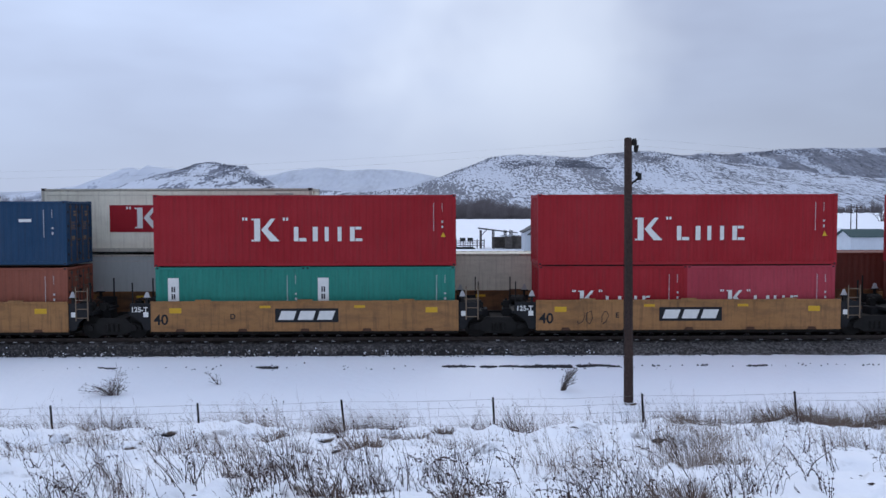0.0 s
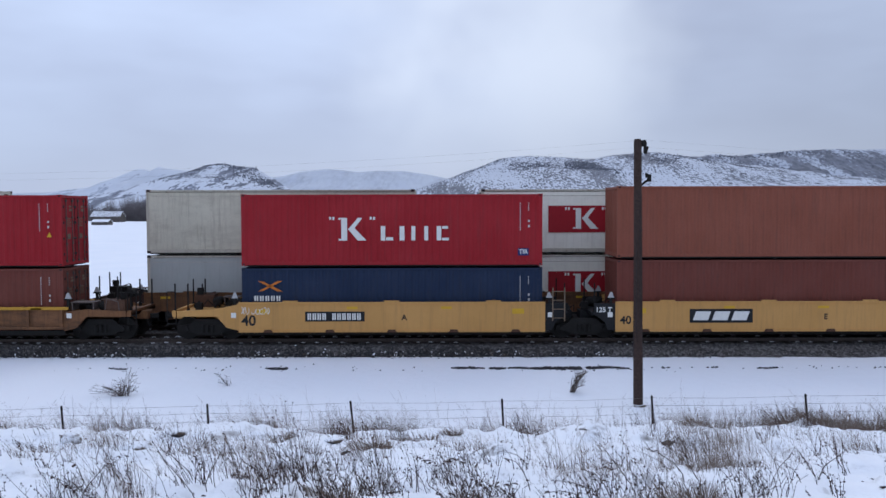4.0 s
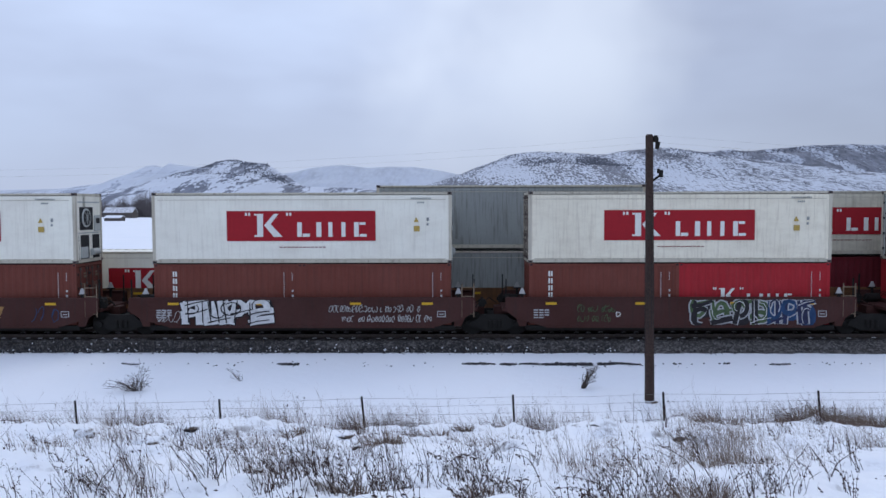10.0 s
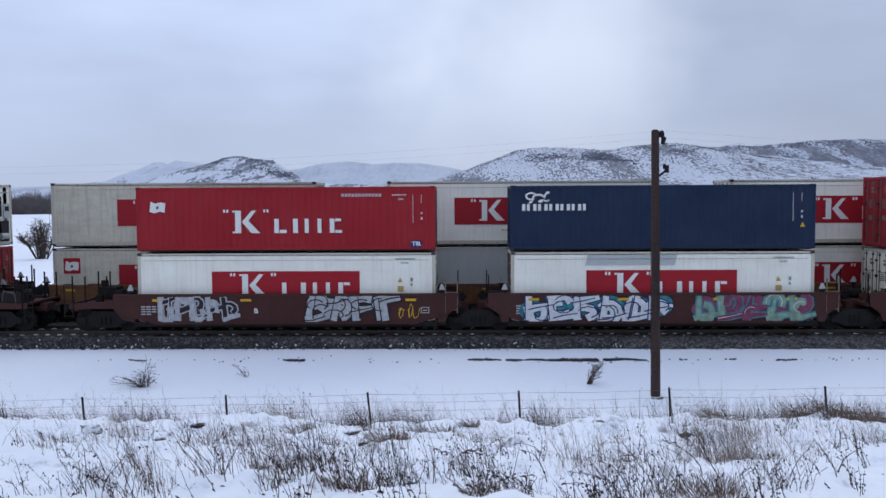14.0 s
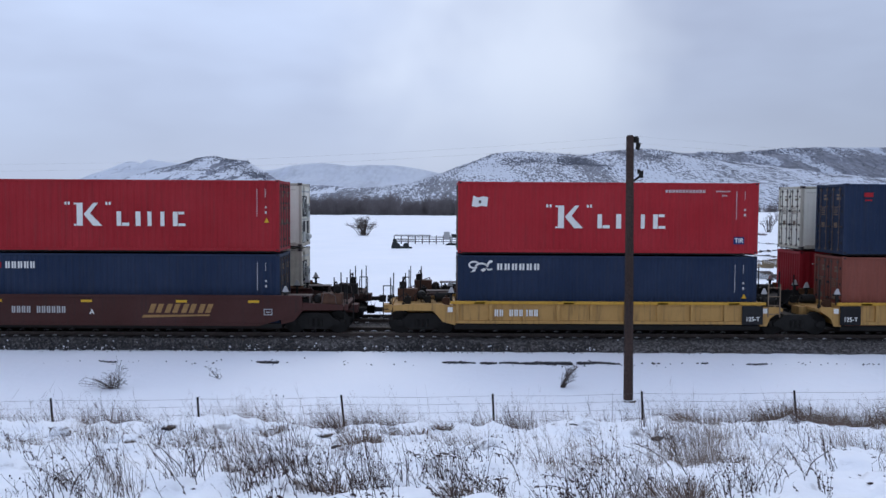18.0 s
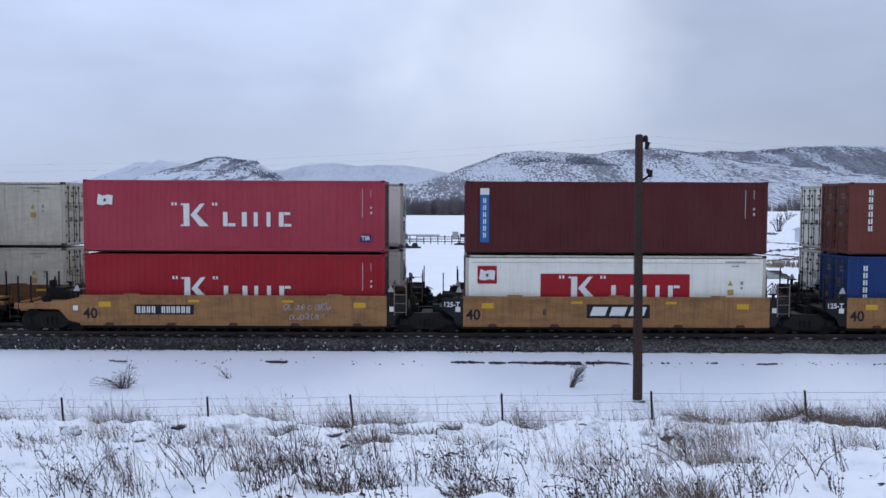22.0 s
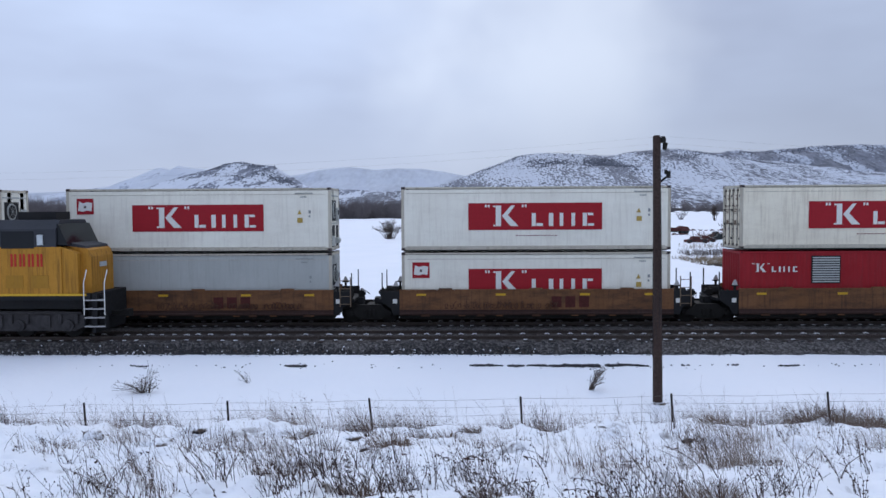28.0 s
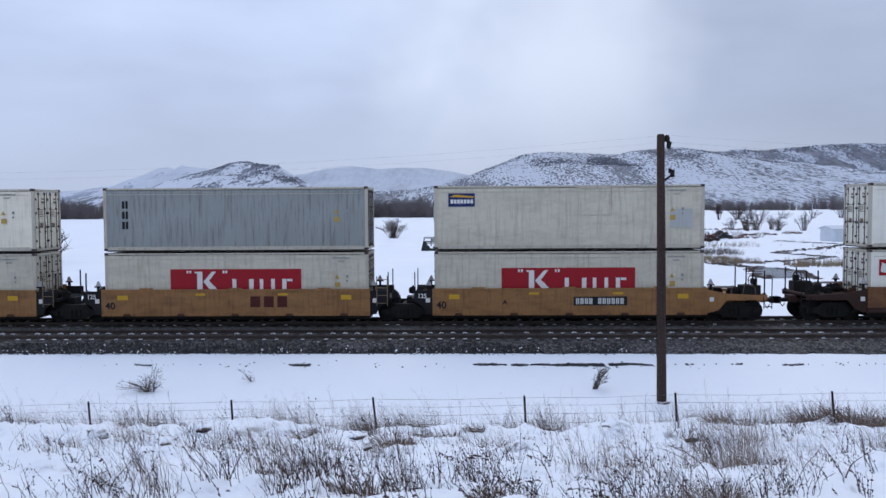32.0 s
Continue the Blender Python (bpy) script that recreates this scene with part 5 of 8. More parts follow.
NEAR = [
    # top, bottom, well car
    (dry(M_MIDBLUE, ("ids", "white_chip"), "mid-blue corrugated steel container, doors shut", STD), dry(M_ORANGE, ("ids",), "orange-brown corrugated steel container", STD), well_tan(logo(-1.2) + stencils("40", "E", "125-T"))),
    (red_line("triangle"), pair(half(M_GREEN, ("white_strip", "strip_word", "ids_20"), "sea-green half-length container with a white strip"), half(M_GREEN, ("white_strip", "strip_word", "ids_20"), "sea-green half-length container with a white strip")), well_tan(logo(-1.2) + stencils("40", "D", "125-T"))),
    (red_line("triangle"), pair(half(M_RED, ("line_20", "ids_20"), "red half-length container with white blocks"), half(M_PINK, ("line_20", "ids_20"), "faded red half-length container with white blocks")), well_tan(logo(-1.2) + scribble(3, -4.6, -3.4, M_INKK, 16) + stencils("40", "E", "125-T"))),
    (red_line("triangle"), pair(half(M_BROWN, ("column_4", "ids_20"), "brown corrugated half-length container"), half(M_BROWN, ("ids_20",), "brown corrugated half-length container")), well_tan(sprayed(4, -2.7, -0.5, (M_SPK, M_SPS), letters=3) + sprayed(5, 2.0, 6.0, (M_SPK, M_SPS, M_SPK), letters=6) + number_bars(1.9) + stencils("40", "", "125-T"), False, True)),
    (red_line("triangle", "diamond"), dry(M_BROWN, ("ids",), "brown corrugated steel container", STD), ("ribbed", M_RUSTWELL, M_YELL, True, True, logo(0.6, 0.72) + number_bars(-5.4, 0.8, 3, 6, False, M_INKK) + [text_mark("40", 0.5, -0.9, 0.95)], "grimy ribbed-side steel well car with yellow top rail")),
    (red_line("tir"), dry(M_NAVY, ("cross_sail", "cross_word", "ids"), "navy container with an orange crossed mark", STD), well_light(number_bars(-3.4) + [text_mark("A", 0.32, 0.5, 0.95)] + scribble(8, -6.2, -4.6, M_INK, 14, 1.1, 1.5) + stencils("40"), True, False)),
    (dry(M_ORANGE, ("column_6", "ids"), "faded brown container with a white upright mark"), dry(M_BROWN, ("ids",), "brown corrugated steel container"), well_light(logo(-3.2) + [text_mark("E", 0.32, 2.3, 0.95)] + stencils("40", "", "125 T"))),
    (dry(M_BROWN2, ("ids", "yellow_tag"), "brown corrugated steel container"), dry(M_RED2, ("line", "flag", "web", "ids"), RED + " and a flag"), well_light(logo(0.5) + stencils("40", "D", "125 T"))),
    (dry(M_DBROWN, ("ids", "triangle"), "dark brown corrugated steel container", STD), dry(M_RED2, ("line", "flag", "web", "ids"), RED + " and a flag", STD), well_light(logo(0.4) + stencils("40", "C", "125 T"))),
    (red_line("triangle"), dry(M_MAROON, ("sign_blue", "sign_blue_bars", "ids"), "maroon corrugated container with a blue sign", STD), well_light(number_bars(0.2) + [text_mark("B", 0.32, -0.7, 0.95)] + stencils("40", "", "125 T"), False, True)),
    (white_line(), pair(half(M_BROWN, ("ids_20",), "brown corrugated half-length container"), half(M_BROWN, ("column_4", "ids_20"), "brown corrugated half-length container")), well_brown(scribble(11, -4.9, -2.4, M_SPW, 14, 0.45, 1.42) + scribble(12, -2.5, -0.6, M_SPS, 26, 0.7, 1.3) + swish(0.3) + [text_mark("B", 0.28, -1.4, 0.9, M_INK)] + scribble(13, 4.2, 5.4, M_SPB, 16), True, False)),
    (white_line(), pair(half(M_BROWN, ("column_4", "ids_20"), "brown corrugated half-length container"), half(M_BROWN, ("ids_20",), "brown corrugated half-length container")), well_brown(sprayed(14, -4.9, -1.2, (M_SPK, M_SPW), letters=4) + scribble(15, 0.5, 5.2, M_INKD, 40) + scribble(16, -6.0, -5.0, M_INKD, 14))),
    (white_line(m=M_CREAM), pair(half(M_BROWN, ("column_4", "ids_20"), "brown corrugated half-length container"), half(M_RED2, ("line_20", "ids_20"), "red half-length container with white blocks")), well_brown(sprayed(17, 0.4, 3.6, (M_SPS, M_SPG, M_SPK), letters=4) + sprayed(18, 3.4, 5.3, (M_SPS, M_SPN, M_SPB), letters=3) + scribble(19, -4.5, -2.4, M_SPG, 20) + [text_mark("D", 0.28, -2.5, 0.9, M_INK)])),
    (cold(M_GREY, ("column_6d", "white_tag", "warn"), "pale grey refrigerated container with upright lettering", "L"), pair(half(M_RED2, ("line_20", "flag", "ids_20"), "red half-length container with a white flag"), half(M_BROWN, ("column_4", "ids_20"), "brown corrugated half-length container")), well_brown(sprayed(20, -4.8, 1.6, (M_SPS, M_SPB, M_SPN), letters=7) + sprayed(21, 2.1, 4.8, (M_SPK, M_INK), letters=3) + scribble(22, -6.4, -5.2, M_INKD, 16))),
    (dry(M_MAROON, ("column_3", "ids", "triangle"), "maroon corrugated steel container with white lettering", STD), dry(M_NAVY, ("horse", "ids"), "navy container with a white animal mark"), well_brown(number_bars(-4.1, 0.86, 4, 6, False) + sprayed(23, -1.6, 1.2, (M_SPK, M_SPG, M_SPS), letters=4) + sprayed(123, 1.0, 4.6, (M_SPK, M_SPS, M_SPG), letters=4) + scribble(24, 4.3, 5.6, M_INKD, 12), False, True)),
    (dry(M_RED, ("line", "flag", "web", "tir", "ids"), RED + " and a flag", STD), white_line(), well_brown(sprayed(25, -5.2, -1.9, (M_SPS, M_SPK), letters=5) + sprayed(26, 0.8, 4.6, (M_SPK, M_SPS), letters=4) + [text_mark("B", 0.28, -1.2, 0.9, M_INK)] + scribble(27, 4.4, 5.6, M_INKY, 12), True, False)),
    (dry(M_NAVY, ("horse_over", "ids", "triangle"), "navy container with a white animal mark", STD), white_line("scuff"), well_brown(sprayed(28, -5.6, 0.3, (M_SPB, M_SPW, M_SPT), letters=6) + sprayed(29, 1.2, 6.0, (M_SPT, M_SPL, M_SPP), letters=5))),
    (red_line("flag", "tir", doors="L"), cold(M_CREAM, ("word_red", "warn"), "cream refrigerated container with small red blocks", "L"), well_brown(sprayed(30, -5.0, 0.9, (M_SPN, M_SPT, M_SPS), letters=6) + swish(1.4) + scribble(31, 4.4, 5.8, M_INKY, 14))),
    (red_line("triangle"), white_line(m=M_CREAM), well_brown(sprayed(32, -4.9, 1.7, (M_SPK, M_SPS, M_SPT), letters=4) + scribble(33, 2.2, 4.4, M_INK, 18) + scribble(34, -6.0, -4.9, M_INK, 12))),
    (red_line("triangle"), dry(M_NAVY, ("word_small_red", "word_white", "ids"), "navy container with a small white block mark"), well_brown(number_bars(-4.6, 0.86, 4, 6, False, M_INKD) + [text_mark("A", 0.28, -1.4, 0.9, M_INK)] + swish(0.6), False, True)),
    (dry(M_RED2, ("line", "flag", "web", "tir", "ids"), RED + " and a flag", doors="L"), dry(M_NAVY, ("horse", "ids", "triangle"), "navy container with a white animal mark", doors="L"), well_yellow(number_bars(-4.6, 0.8, 2, 6, False), True, False)),
    (dry(M_NAVY, ("red_chip", "white_chip", "ids"), "navy corrugated steel container", doors="L"), dry(M_BROWN2, ("ids", "triangle"), "brown corrugated steel container", doors="L"), well_yellow([text_mark("40", 0.5, -1.74, 0.95)] + logo(-0.6, 0.74, 1.7, 0.42, M_CHORD))),
    (dry(M_DBROWN, ("ids", "triangle"), "dark brown corrugated steel container", doors="L"), dry(M_RED2, ("line", "ids", "triangle"), RED, doors="L"), well_yellow([text_mark("40", 0.5, 0.24, 0.95)] + number_bars(3.4, 0.8), False, True)),
    (dry(M_PINK, ("line", "flag", "tir", "ids"), "faded " + RED), dry(M_RED, ("line", "ids"), RED), well_tan(number_bars(-3.9) + scribble(40, 2.0, 4.2, M_INKD, 30) + stencils("40", "A"), True, False)),
    (dry(M_MAROON, ("blue_strip", "blue_strip_cap", "blue_strip_word", "ids"), "maroon container with an upright blue strip"), white_flag(), well_tan(logo(-1.2) + stencils("40", "E", "125-T"))),
    (dry(M_BROWN, ("column_6", "ids", "triangle"), "brown container with a white upright mark", doors="L"), dry(M_BLUE, ("column_5", "ids"), "blue corrugated container with a white upright mark", doors="L"), well_tan(logo(-1.2) + stencils("40", "D", "125-T"))),
    (dry(M_RED2, ("line", "ids", "triangle"), RED, doors="L"), dry(M_RED2, ("line", "ids"), RED, doors="L"), well_tan(logo(-1.2) + stencils("40", "C", "125-T"))),
    (white_line(doors="L"), dry(M_BROWN, ("column_6", "ids"), "brown container with a white upright mark"), well_tan(scribble(45, -4.4, 4.6, M_SPS, 14, 0.55, 1.5) + number_bars(1.6) + stencils("40", "", "125-T"), False, True)),
]

# Darker red: the nearer train's shade is put into this paint.
M_GENSET = paint("shaded_red_container_paint", (0.125, 0.008, 0.015))
genset = lambda h=HC, m=None: dry(m or M_GENSET, ("line_small", "grille", "panel_white", "panel_lines"), "red power-pack container with two louvred grilles", h)
old_well = lambda marks, ll=False, lr=False: ("old", M_RUSTWELL, M_BLACK, ll, lr, marks, "rusty tan steel well car with a black end")
faint = lambda: [shapes_mark(("faint",), [rect(0.1 + k * 0.62, 0.1, 0.55 + k * 0.62, 0.6) for k in range(3)], M_INKF, 0.6, 0.66)]
new_well = lambda marks, ll=False, lr=False: ("plain", M_TAN, M_BLACK, ll, lr, marks, "tan steel well car with a black end")
FAR = [
    (None, dry(M_BROWN, ("ids",), "dark brown corrugated steel container"), old_well(faint(), True, False)),
    (None, cold(M_OLDWHITE, ("warn",), "weathered white refrigerated container"), old_well(faint(), False, True)),
    (white_line(m=M_CREAM), cold(M_GREY, (), "plain grey refrigerated container", "L"), old_well(faint())),
    (white_flag(), genset(STD), old_well(faint())),
    (white_flag(), white_flag(), old_well(faint())),
    (cold(M_OLDWHITE, ("warn",), "plain weathered refrigerated container", "L"), cold(M_GREY, (), "plain grey refrigerated container", "L"), old_well(faint(), True, False)),
    (white_line(), white_line(), old_well(faint(), False, True)),
    (white_line(m=M_OLDWHITE), white_flag(m=M_OLDWHITE), old_well(faint())),
    (white_line(m=M_OLDWHITE), genset(STD), old_well(faint())),
    (cold(M_DGREY, ("column_3d", "panel_grey", "warn"), "weathered grey refrigerated container", "L"), cold(M_DGREY, ("column_3d",), "weathered grey refrigerated container", "L"), old_well(faint())),
    (None, white_line(), old_well(faint(), True, False)),
    (white_flag(), white_line(), old_well(faint(), False, True)),
    (white_line(), cold(M_GREY, ("warn",), "plain grey refrigerated container", "L"), old_well(faint())),
    (white_line(doors="R", m=M_OLDWHITE), white_flag(doors="R", m=M_OLDWHITE), old_well(faint())),
    (white_line(), genset(HC, M_RED), old_well(faint())),
    (white_flag(), white_line(), old_well(faint(), True, False)),
    (white_line(), cold(M_OLDWHITE, (), "plain weathered refrigerated container", "L"), old_well(faint(), False, True)),
    (white_flag(), white_line(), old_well(faint())),
    (dry(M_NAVY, ("swoosh", "ids", "yellow_tag"), "navy container with big white blocks"), dry(M_NAVY, ("swoosh", "ids"), "navy container with big white blocks"), old_well(faint())),
    (white_flag(), white_line(), old_well(faint())),
    (white_flag(doors="R", m=M_OLDWHITE), white_line(doors="R", m=M_OLDWHITE), old_well(faint(), True, False)),
    (white_line(), white_line(), old_well(faint(), False, True)),
    (white_line(m=M_CREAM), genset(HC, M_RED), old_well(faint() + scribble(60, 1, 5, M_FAINT, 15, 0.7, 1.15))),
    (white_line(), white_flag(), old_well(faint() + scribble(61, -5, 2, M_FAINT, 15, 0.7, 1.15))),
    (white_flag(), cold(M_GREY, ("column_5k",), "plain grey refrigerated container with upright lettering", "L"), old_well(faint() + scribble(62, -4, 5, M_FAINT, 15, 0.7, 1.15))),
    (white_line(), white_flag(), old_well(number_bars(-4.2, 0.8, 4, 5, False, M_FADED) + scribble(63, 0, 5, M_FAINT, 15, 0.7, 1.15), True, False)),
    (cold(M_OLDWHITE, ("sign_navy", "sign_navy_bars", "sign_navy_stripe", "frame_panel", "patch_grey", "warn"), "streaked white refrigerated container with a navy sign", "R"), white_line(m=M_OLDWHITE), new_well(number_bars(0.3) + stencils("40", "A", "125"), False, True)),
    (cold(M_DGREY, ("column_3d", "warn"), "streaked grey refrigerated container with upright lettering", "R"), white_line(m=M_OLDWHITE, doors="R"), new_well(faint() + stencils("40", "", "125"))),
    (cold(M_CREAM, ("warn",), "cream refrigerated container with rusty corners", "R"), cold(M_OLDWHITE, (), "weathered white refrigerated container", "R"), new_well(faint() + stencils("", "", "125"))),
]


def build_train(cars, xs, train, word):
    for (top, low, well), x in zip(cars, xs):
        c = x + LONG40 / 2
        style, pm, em, ll, lr, marks, label = well
        load(well_car(style, pm, em, ll, lr, marks, label, "well cars of the %s train" % word), c, train, 0.0)
        g = "containers on the %s train" % word
        if isinstance(low, tuple):
            a, b = low[0](g), low[1](g)
            load(a, x + 0.04 + LONG20 / 2, train, FLOOR)
            load(b, x + LONG40 - 0.04 - LONG20 / 2, train, FLOOR)
            h = STD
        else:
            ob = low(g)
            load(ob, c, train, FLOOR)
            h = HC
            for o in ob.children:
                if o.name.startswith("frame"):
                    h = max(v.co.z for v in o.data.vertices) + 0.1
        if top is not None:
            load(top(g), c, train, FLOOR + h + 0.012)


build_train(NEAR, NEAR_CARS, "near", "nearer")
build_train(FAR, FAR_CARS, "far", "farther")


# ---------------------------------------------------------------- the locomotive at the end of the nearer train
M_LYEL = paint("locomotive_yellow", (0.43, 0.198, 0.022), 0.55, 0.4, 0.10, (0.06, 0.03, 0.012), 0.6)
M_LGREY = paint("locomotive_grey", (0.033, 0.035, 0.041), 0.6, 0.3, 0.05, (0.05, 0.05, 0.05), 0.3)
M_LRED = plain("locomotive_red_stripe", (0.45, 0.03, 0.02), 0.5, 0, 0.12)
M_GLASS = plain("dark_cab_glass", (0.012, 0.014, 0.016), 0.12, 0, 0.1)
M_TANK = plain("sooty_tank", (0.020, 0.018, 0.018), 0.75, 0, 0.4, 3)
M_SOOT = plain("sooty_brown_mesh", (0.022, 0.012, 0.010), 0.8, 0, 0.4, 5)
M_FIELD = plain("dark_flag_blue", (0.012, 0.022, 0.045), 0.6, 0, 0.2)
M_FLAGW = plain("grimy_white_stripe", (0.27, 0.24, 0.22), 0.6, 0, 0.3, 3)
M_FLAGR = plain("grimy_red_stripe", (0.115, 0.020, 0.020), 0.6, 0, 0.3, 3)
M_LDULL = paint("locomotive_dull_yellow", (0.34, 0.165, 0.016))
M_GRIMY = plain("grimy_grey_steel", (0.046, 0.042, 0.042), 0.7, 0, 0.45, 4)
LOCO_X = 439.75


def locomotive():
    ob = thing("locomotive", "yellow and grey diesel locomotive with a painted flag", "locomotive")
    o = LOCO_X

    def X(v):
        return v - o
    deck = Geo().box(X(429.5), X(449.45), -1.5, 1.5, 1.62, 1.86).box(X(430), X(449.3), -1.1, 1.1, 1.2, 1.62)
    part("deck", deck, M_BLACK, ob, "black deck")
    part("deck_stripe", Geo().box(X(429.6), X(449.3), -1.515, -1.5, 1.78, 1.87), M_INKY, ob, "yellow edge stripe")
    # long hood
    part("hood", Geo().prism_x([(-0.95, 1.86), (0.95, 1.86), (0.95, 4.12), (-0.95, 4.12)], X(434.4), X(442.0)), M_LYEL, ob)
    rad = Geo().prism_x([(-0.95, 1.86), (0.95, 1.86), (0.95, 3.45), (1.38, 4.165), (-1.38, 4.165), (-0.95, 3.45)], X(429.95), X(434.4))
    part("radiator_housing", rad, M_LYEL, ob, "flared yellow radiator housing")
    part("hood_roof", Geo().prism_x([(-0.96, 4.12), (0.96, 4.12), (0.96, 4.3), (0.7, 4.55), (-0.7, 4.55), (-0.96, 4.3)], X(434.4), X(442)), M_LGREY, ob, "grey roof")
    part("radiator_roof", Geo().prism_x([(-1.4, 4.17), (1.4, 4.17), (1.4, 4.58), (1.25, 4.74), (-1.25, 4.74), (-1.4, 4.58)], X(429.72), X(434.4)), M_LGREY, ob, "grey flared roof")
    part("roof_stripe", Geo().box(X(429.85), X(434.4), -1.412, -1.38, 4.13, 4.22).box(X(434.4), X(442), -0.985, -0.95, 4.06, 4.14), M_LRED, ob, "red stripe")
    part("dynamic_brake_housing", Geo().prism_x([(-1.2, 3.93), (1.2, 3.93), (1.2, 4.75), (1.05, 4.86), (-1.05, 4.86), (-1.2, 4.75)], X(440.0), X(445.5)), M_LGREY, ob, "grey raised roof")
    part("equipment_cabinet", Geo().box(X(441.9), X(445.5), -1.3, 1.3, 1.86, 3.92), M_LYEL, ob)
    part("cabinet_stripe", Geo().box(X(441.0), X(445.5), -1.312, -1.2, 3.88, 3.95), M_LRED, ob, "red stripe")
    for k, x in enumerate((442.5, 443.3)):
        for j in range(5):
            part("louvre", cached("louvre_bar", lambda: Geo().box(0, 0.07, -0.02, 0, 0, 0.6)), M_INKK, ob, at=(X(x + j * 0.13), -1.2, 4.09))
    part("louvre_panel", Geo().box(X(441.1), X(441.95), -1.215, -1.2, 4.12, 4.6), M_INKK, ob, "dark vent panel")
    # cab and nose
    part("cab", Geo().box(X(445.5), X(448.3), -1.5, 1.5, 1.86, 3.78), M_LYEL, ob)
    part("cab_upper", Geo().prism_x([(-1.5, 3.78), (1.5, 3.78), (1.5, 4.5), (1.1, 4.88), (-1.1, 4.88), (-1.5, 4.5)], X(445.5), X(448.1)), M_LGREY, ob, "grey upper cab")
    part("windscreen", Geo().prism_y([(X(448.1), 3.85), (X(448.55), 3.85), (X(448.15), 4.72), (X(448.1), 4.72)], -1.4, 1.4), M_GLASS, ob)
    part("side_window", Geo().box(X(445.85), X(447.2), -1.512, -1.5, 3.72, 4.42), M_GLASS, ob)
    part("side_window", Geo().box(X(447.35), X(447.6), -1.512, -1.5, 3.85, 4.3), M_GLASS, ob)
    part("mirror", Geo().box(X(447.36), X(447.6), -1.58, -1.52, 3.86, 4.28), M_INKS, ob, "bright mirror")
    part("nose", Geo().prism_y([(X(448.3), 1.86), (X(449.32), 1.86), (X(449.32), 3.35), (X(449.22), 3.62), (X(449.05), 3.76), (X(448.3), 3.86)], -1.05, 1.05), M_LYEL, ob)
    part("nose_side", Geo().prism_y([(X(448.3), 1.86), (X(448.95), 1.86), (X(448.95), 3.5), (X(448.3), 3.78)], -1.45, -1.05), M_LYEL, ob)
    part("nose_top", Geo().prism_y([(X(448.3), 3.80), (X(449.12), 3.70), (X(449.08), 3.80), (X(448.3), 3.98)], -1.06, 1.06), M_LGREY, ob, "grey nose top")
    part("headlight", Geo().box(X(449.33), X(449.37), -0.3, 0.3, 2.9, 3.1), M_INKS, ob)
    # framed dark windows of the radiator end, louvred grilles above
    for a, b, low, high in ((430.44, 430.74, 2.23, 3.31), (430.88, 431.09, 2.23, 3.31), (431.32, 431.57, 2.23, 3.31), (431.78, 431.97, 2.36, 3.19), (432.08, 432.30, 2.23, 3.31), (432.47, 432.69, 2.23, 3.31), (432.86, 433.16, 2.23, 3.31), (433.30, 433.62, 2.36, 3.19), (433.76, 434.18, 2.23, 3.31)):
        w = part("hood_door", Geo().box(X(a) - 0.06, X(b) + 0.06, -0.965, -0.95, low - 0.1, high + 0.1), M_LYEL, ob)
        part("door_window", Geo().box(X(a), X(b), -0.972, -0.95, low, high), M_SOOT, w, "dark brown mesh window")
        part("window_bar", Geo().box(X(a), X(b), -0.98, -0.95, 2.93, 2.96), M_LDULL, w)
    for a, b, k in ((430.40, 431.94, -0.12), (432.04, 433.40, 0.1)):
        gr = part("radiator_grille", Geo().prism_y([(X(a), 0), (X(b), 0), (X(b) + k * 0.8, 0.42), (X(a) + abs(k) * 0.6, 0.42)], -0.02, 0.01), M_SOOT, ob, "dark slanted radiator grille", at=pose(0, -1.05, 3.58, 32))
        for q in range(6):
            part("louvre", cached(("grille_louvre", a), lambda: Geo().box(X(a) + 0.05, X(b) - 0.1, -0.035, -0.02, 0, 0.02)), M_BLACK, gr, at=(0, 0, 0.04 + q * 0.065))
    # hood doors with dark seams
    for k in range(13):
        part("hood_door", cached("hood_door", lambda: Geo().box(0, 0.52, -0.012, 0, 0, 1.72).box(0.46, 0.49, -0.03, -0.012, 0.8, 0.95)), M_LYEL, ob, at=(X(434.75 + k * 0.56), -0.952, 2.15))
        part("door_seam", cached("door_seam", lambda: Geo().box(0, 0.022, -0.014, 0, 0, 1.86)), M_SOOT, ob, at=(X(434.725 + k * 0.56), -0.951, 2.08))
    for x in (442.35, 443.55, 444.7):
        part("door_seam", cached("tall_door_seam", lambda: Geo().box(0, 0.022, -0.014, 0, 0, 1.95)), M_SOOT, ob, at=(X(x), -1.301, 1.95))
    for k in range(12):
        part("door_latch", cached("door_latch", lambda: Geo().box(0, 0.05, -0.02, 0, 0, 0.09).box(0, 0.05, -0.02, 0, 1.0, 1.09)), M_SOOT, ob, at=(X(434.83 + k * 0.56), -0.966, 2.5))
    part("sill_band", Geo().box(X(430.0), X(442.0), -1.508, -1.5, 1.88, 2.06), M_GRIMY, ob, "grimy walkway edge")
    for x in (446.0, 447.05):
        part("louvred_door", cached("louvred_door", lambda: Geo().box(0, 0.72, -0.015, 0, 0, 0.52)), M_LDULL, ob, at=(X(x), -1.502, 2.1))
    for x in (443.5, 444.8):
        part("louvred_door", cached("small_louvred_door", lambda: Geo().box(0, 0.42, -0.015, 0, 0, 0.24)), M_LDULL, ob, at=(X(x), -1.302, 2.25))
    # painted flag: wavy stripes and a dark blue field with pale dots, on a pole
    n = 18

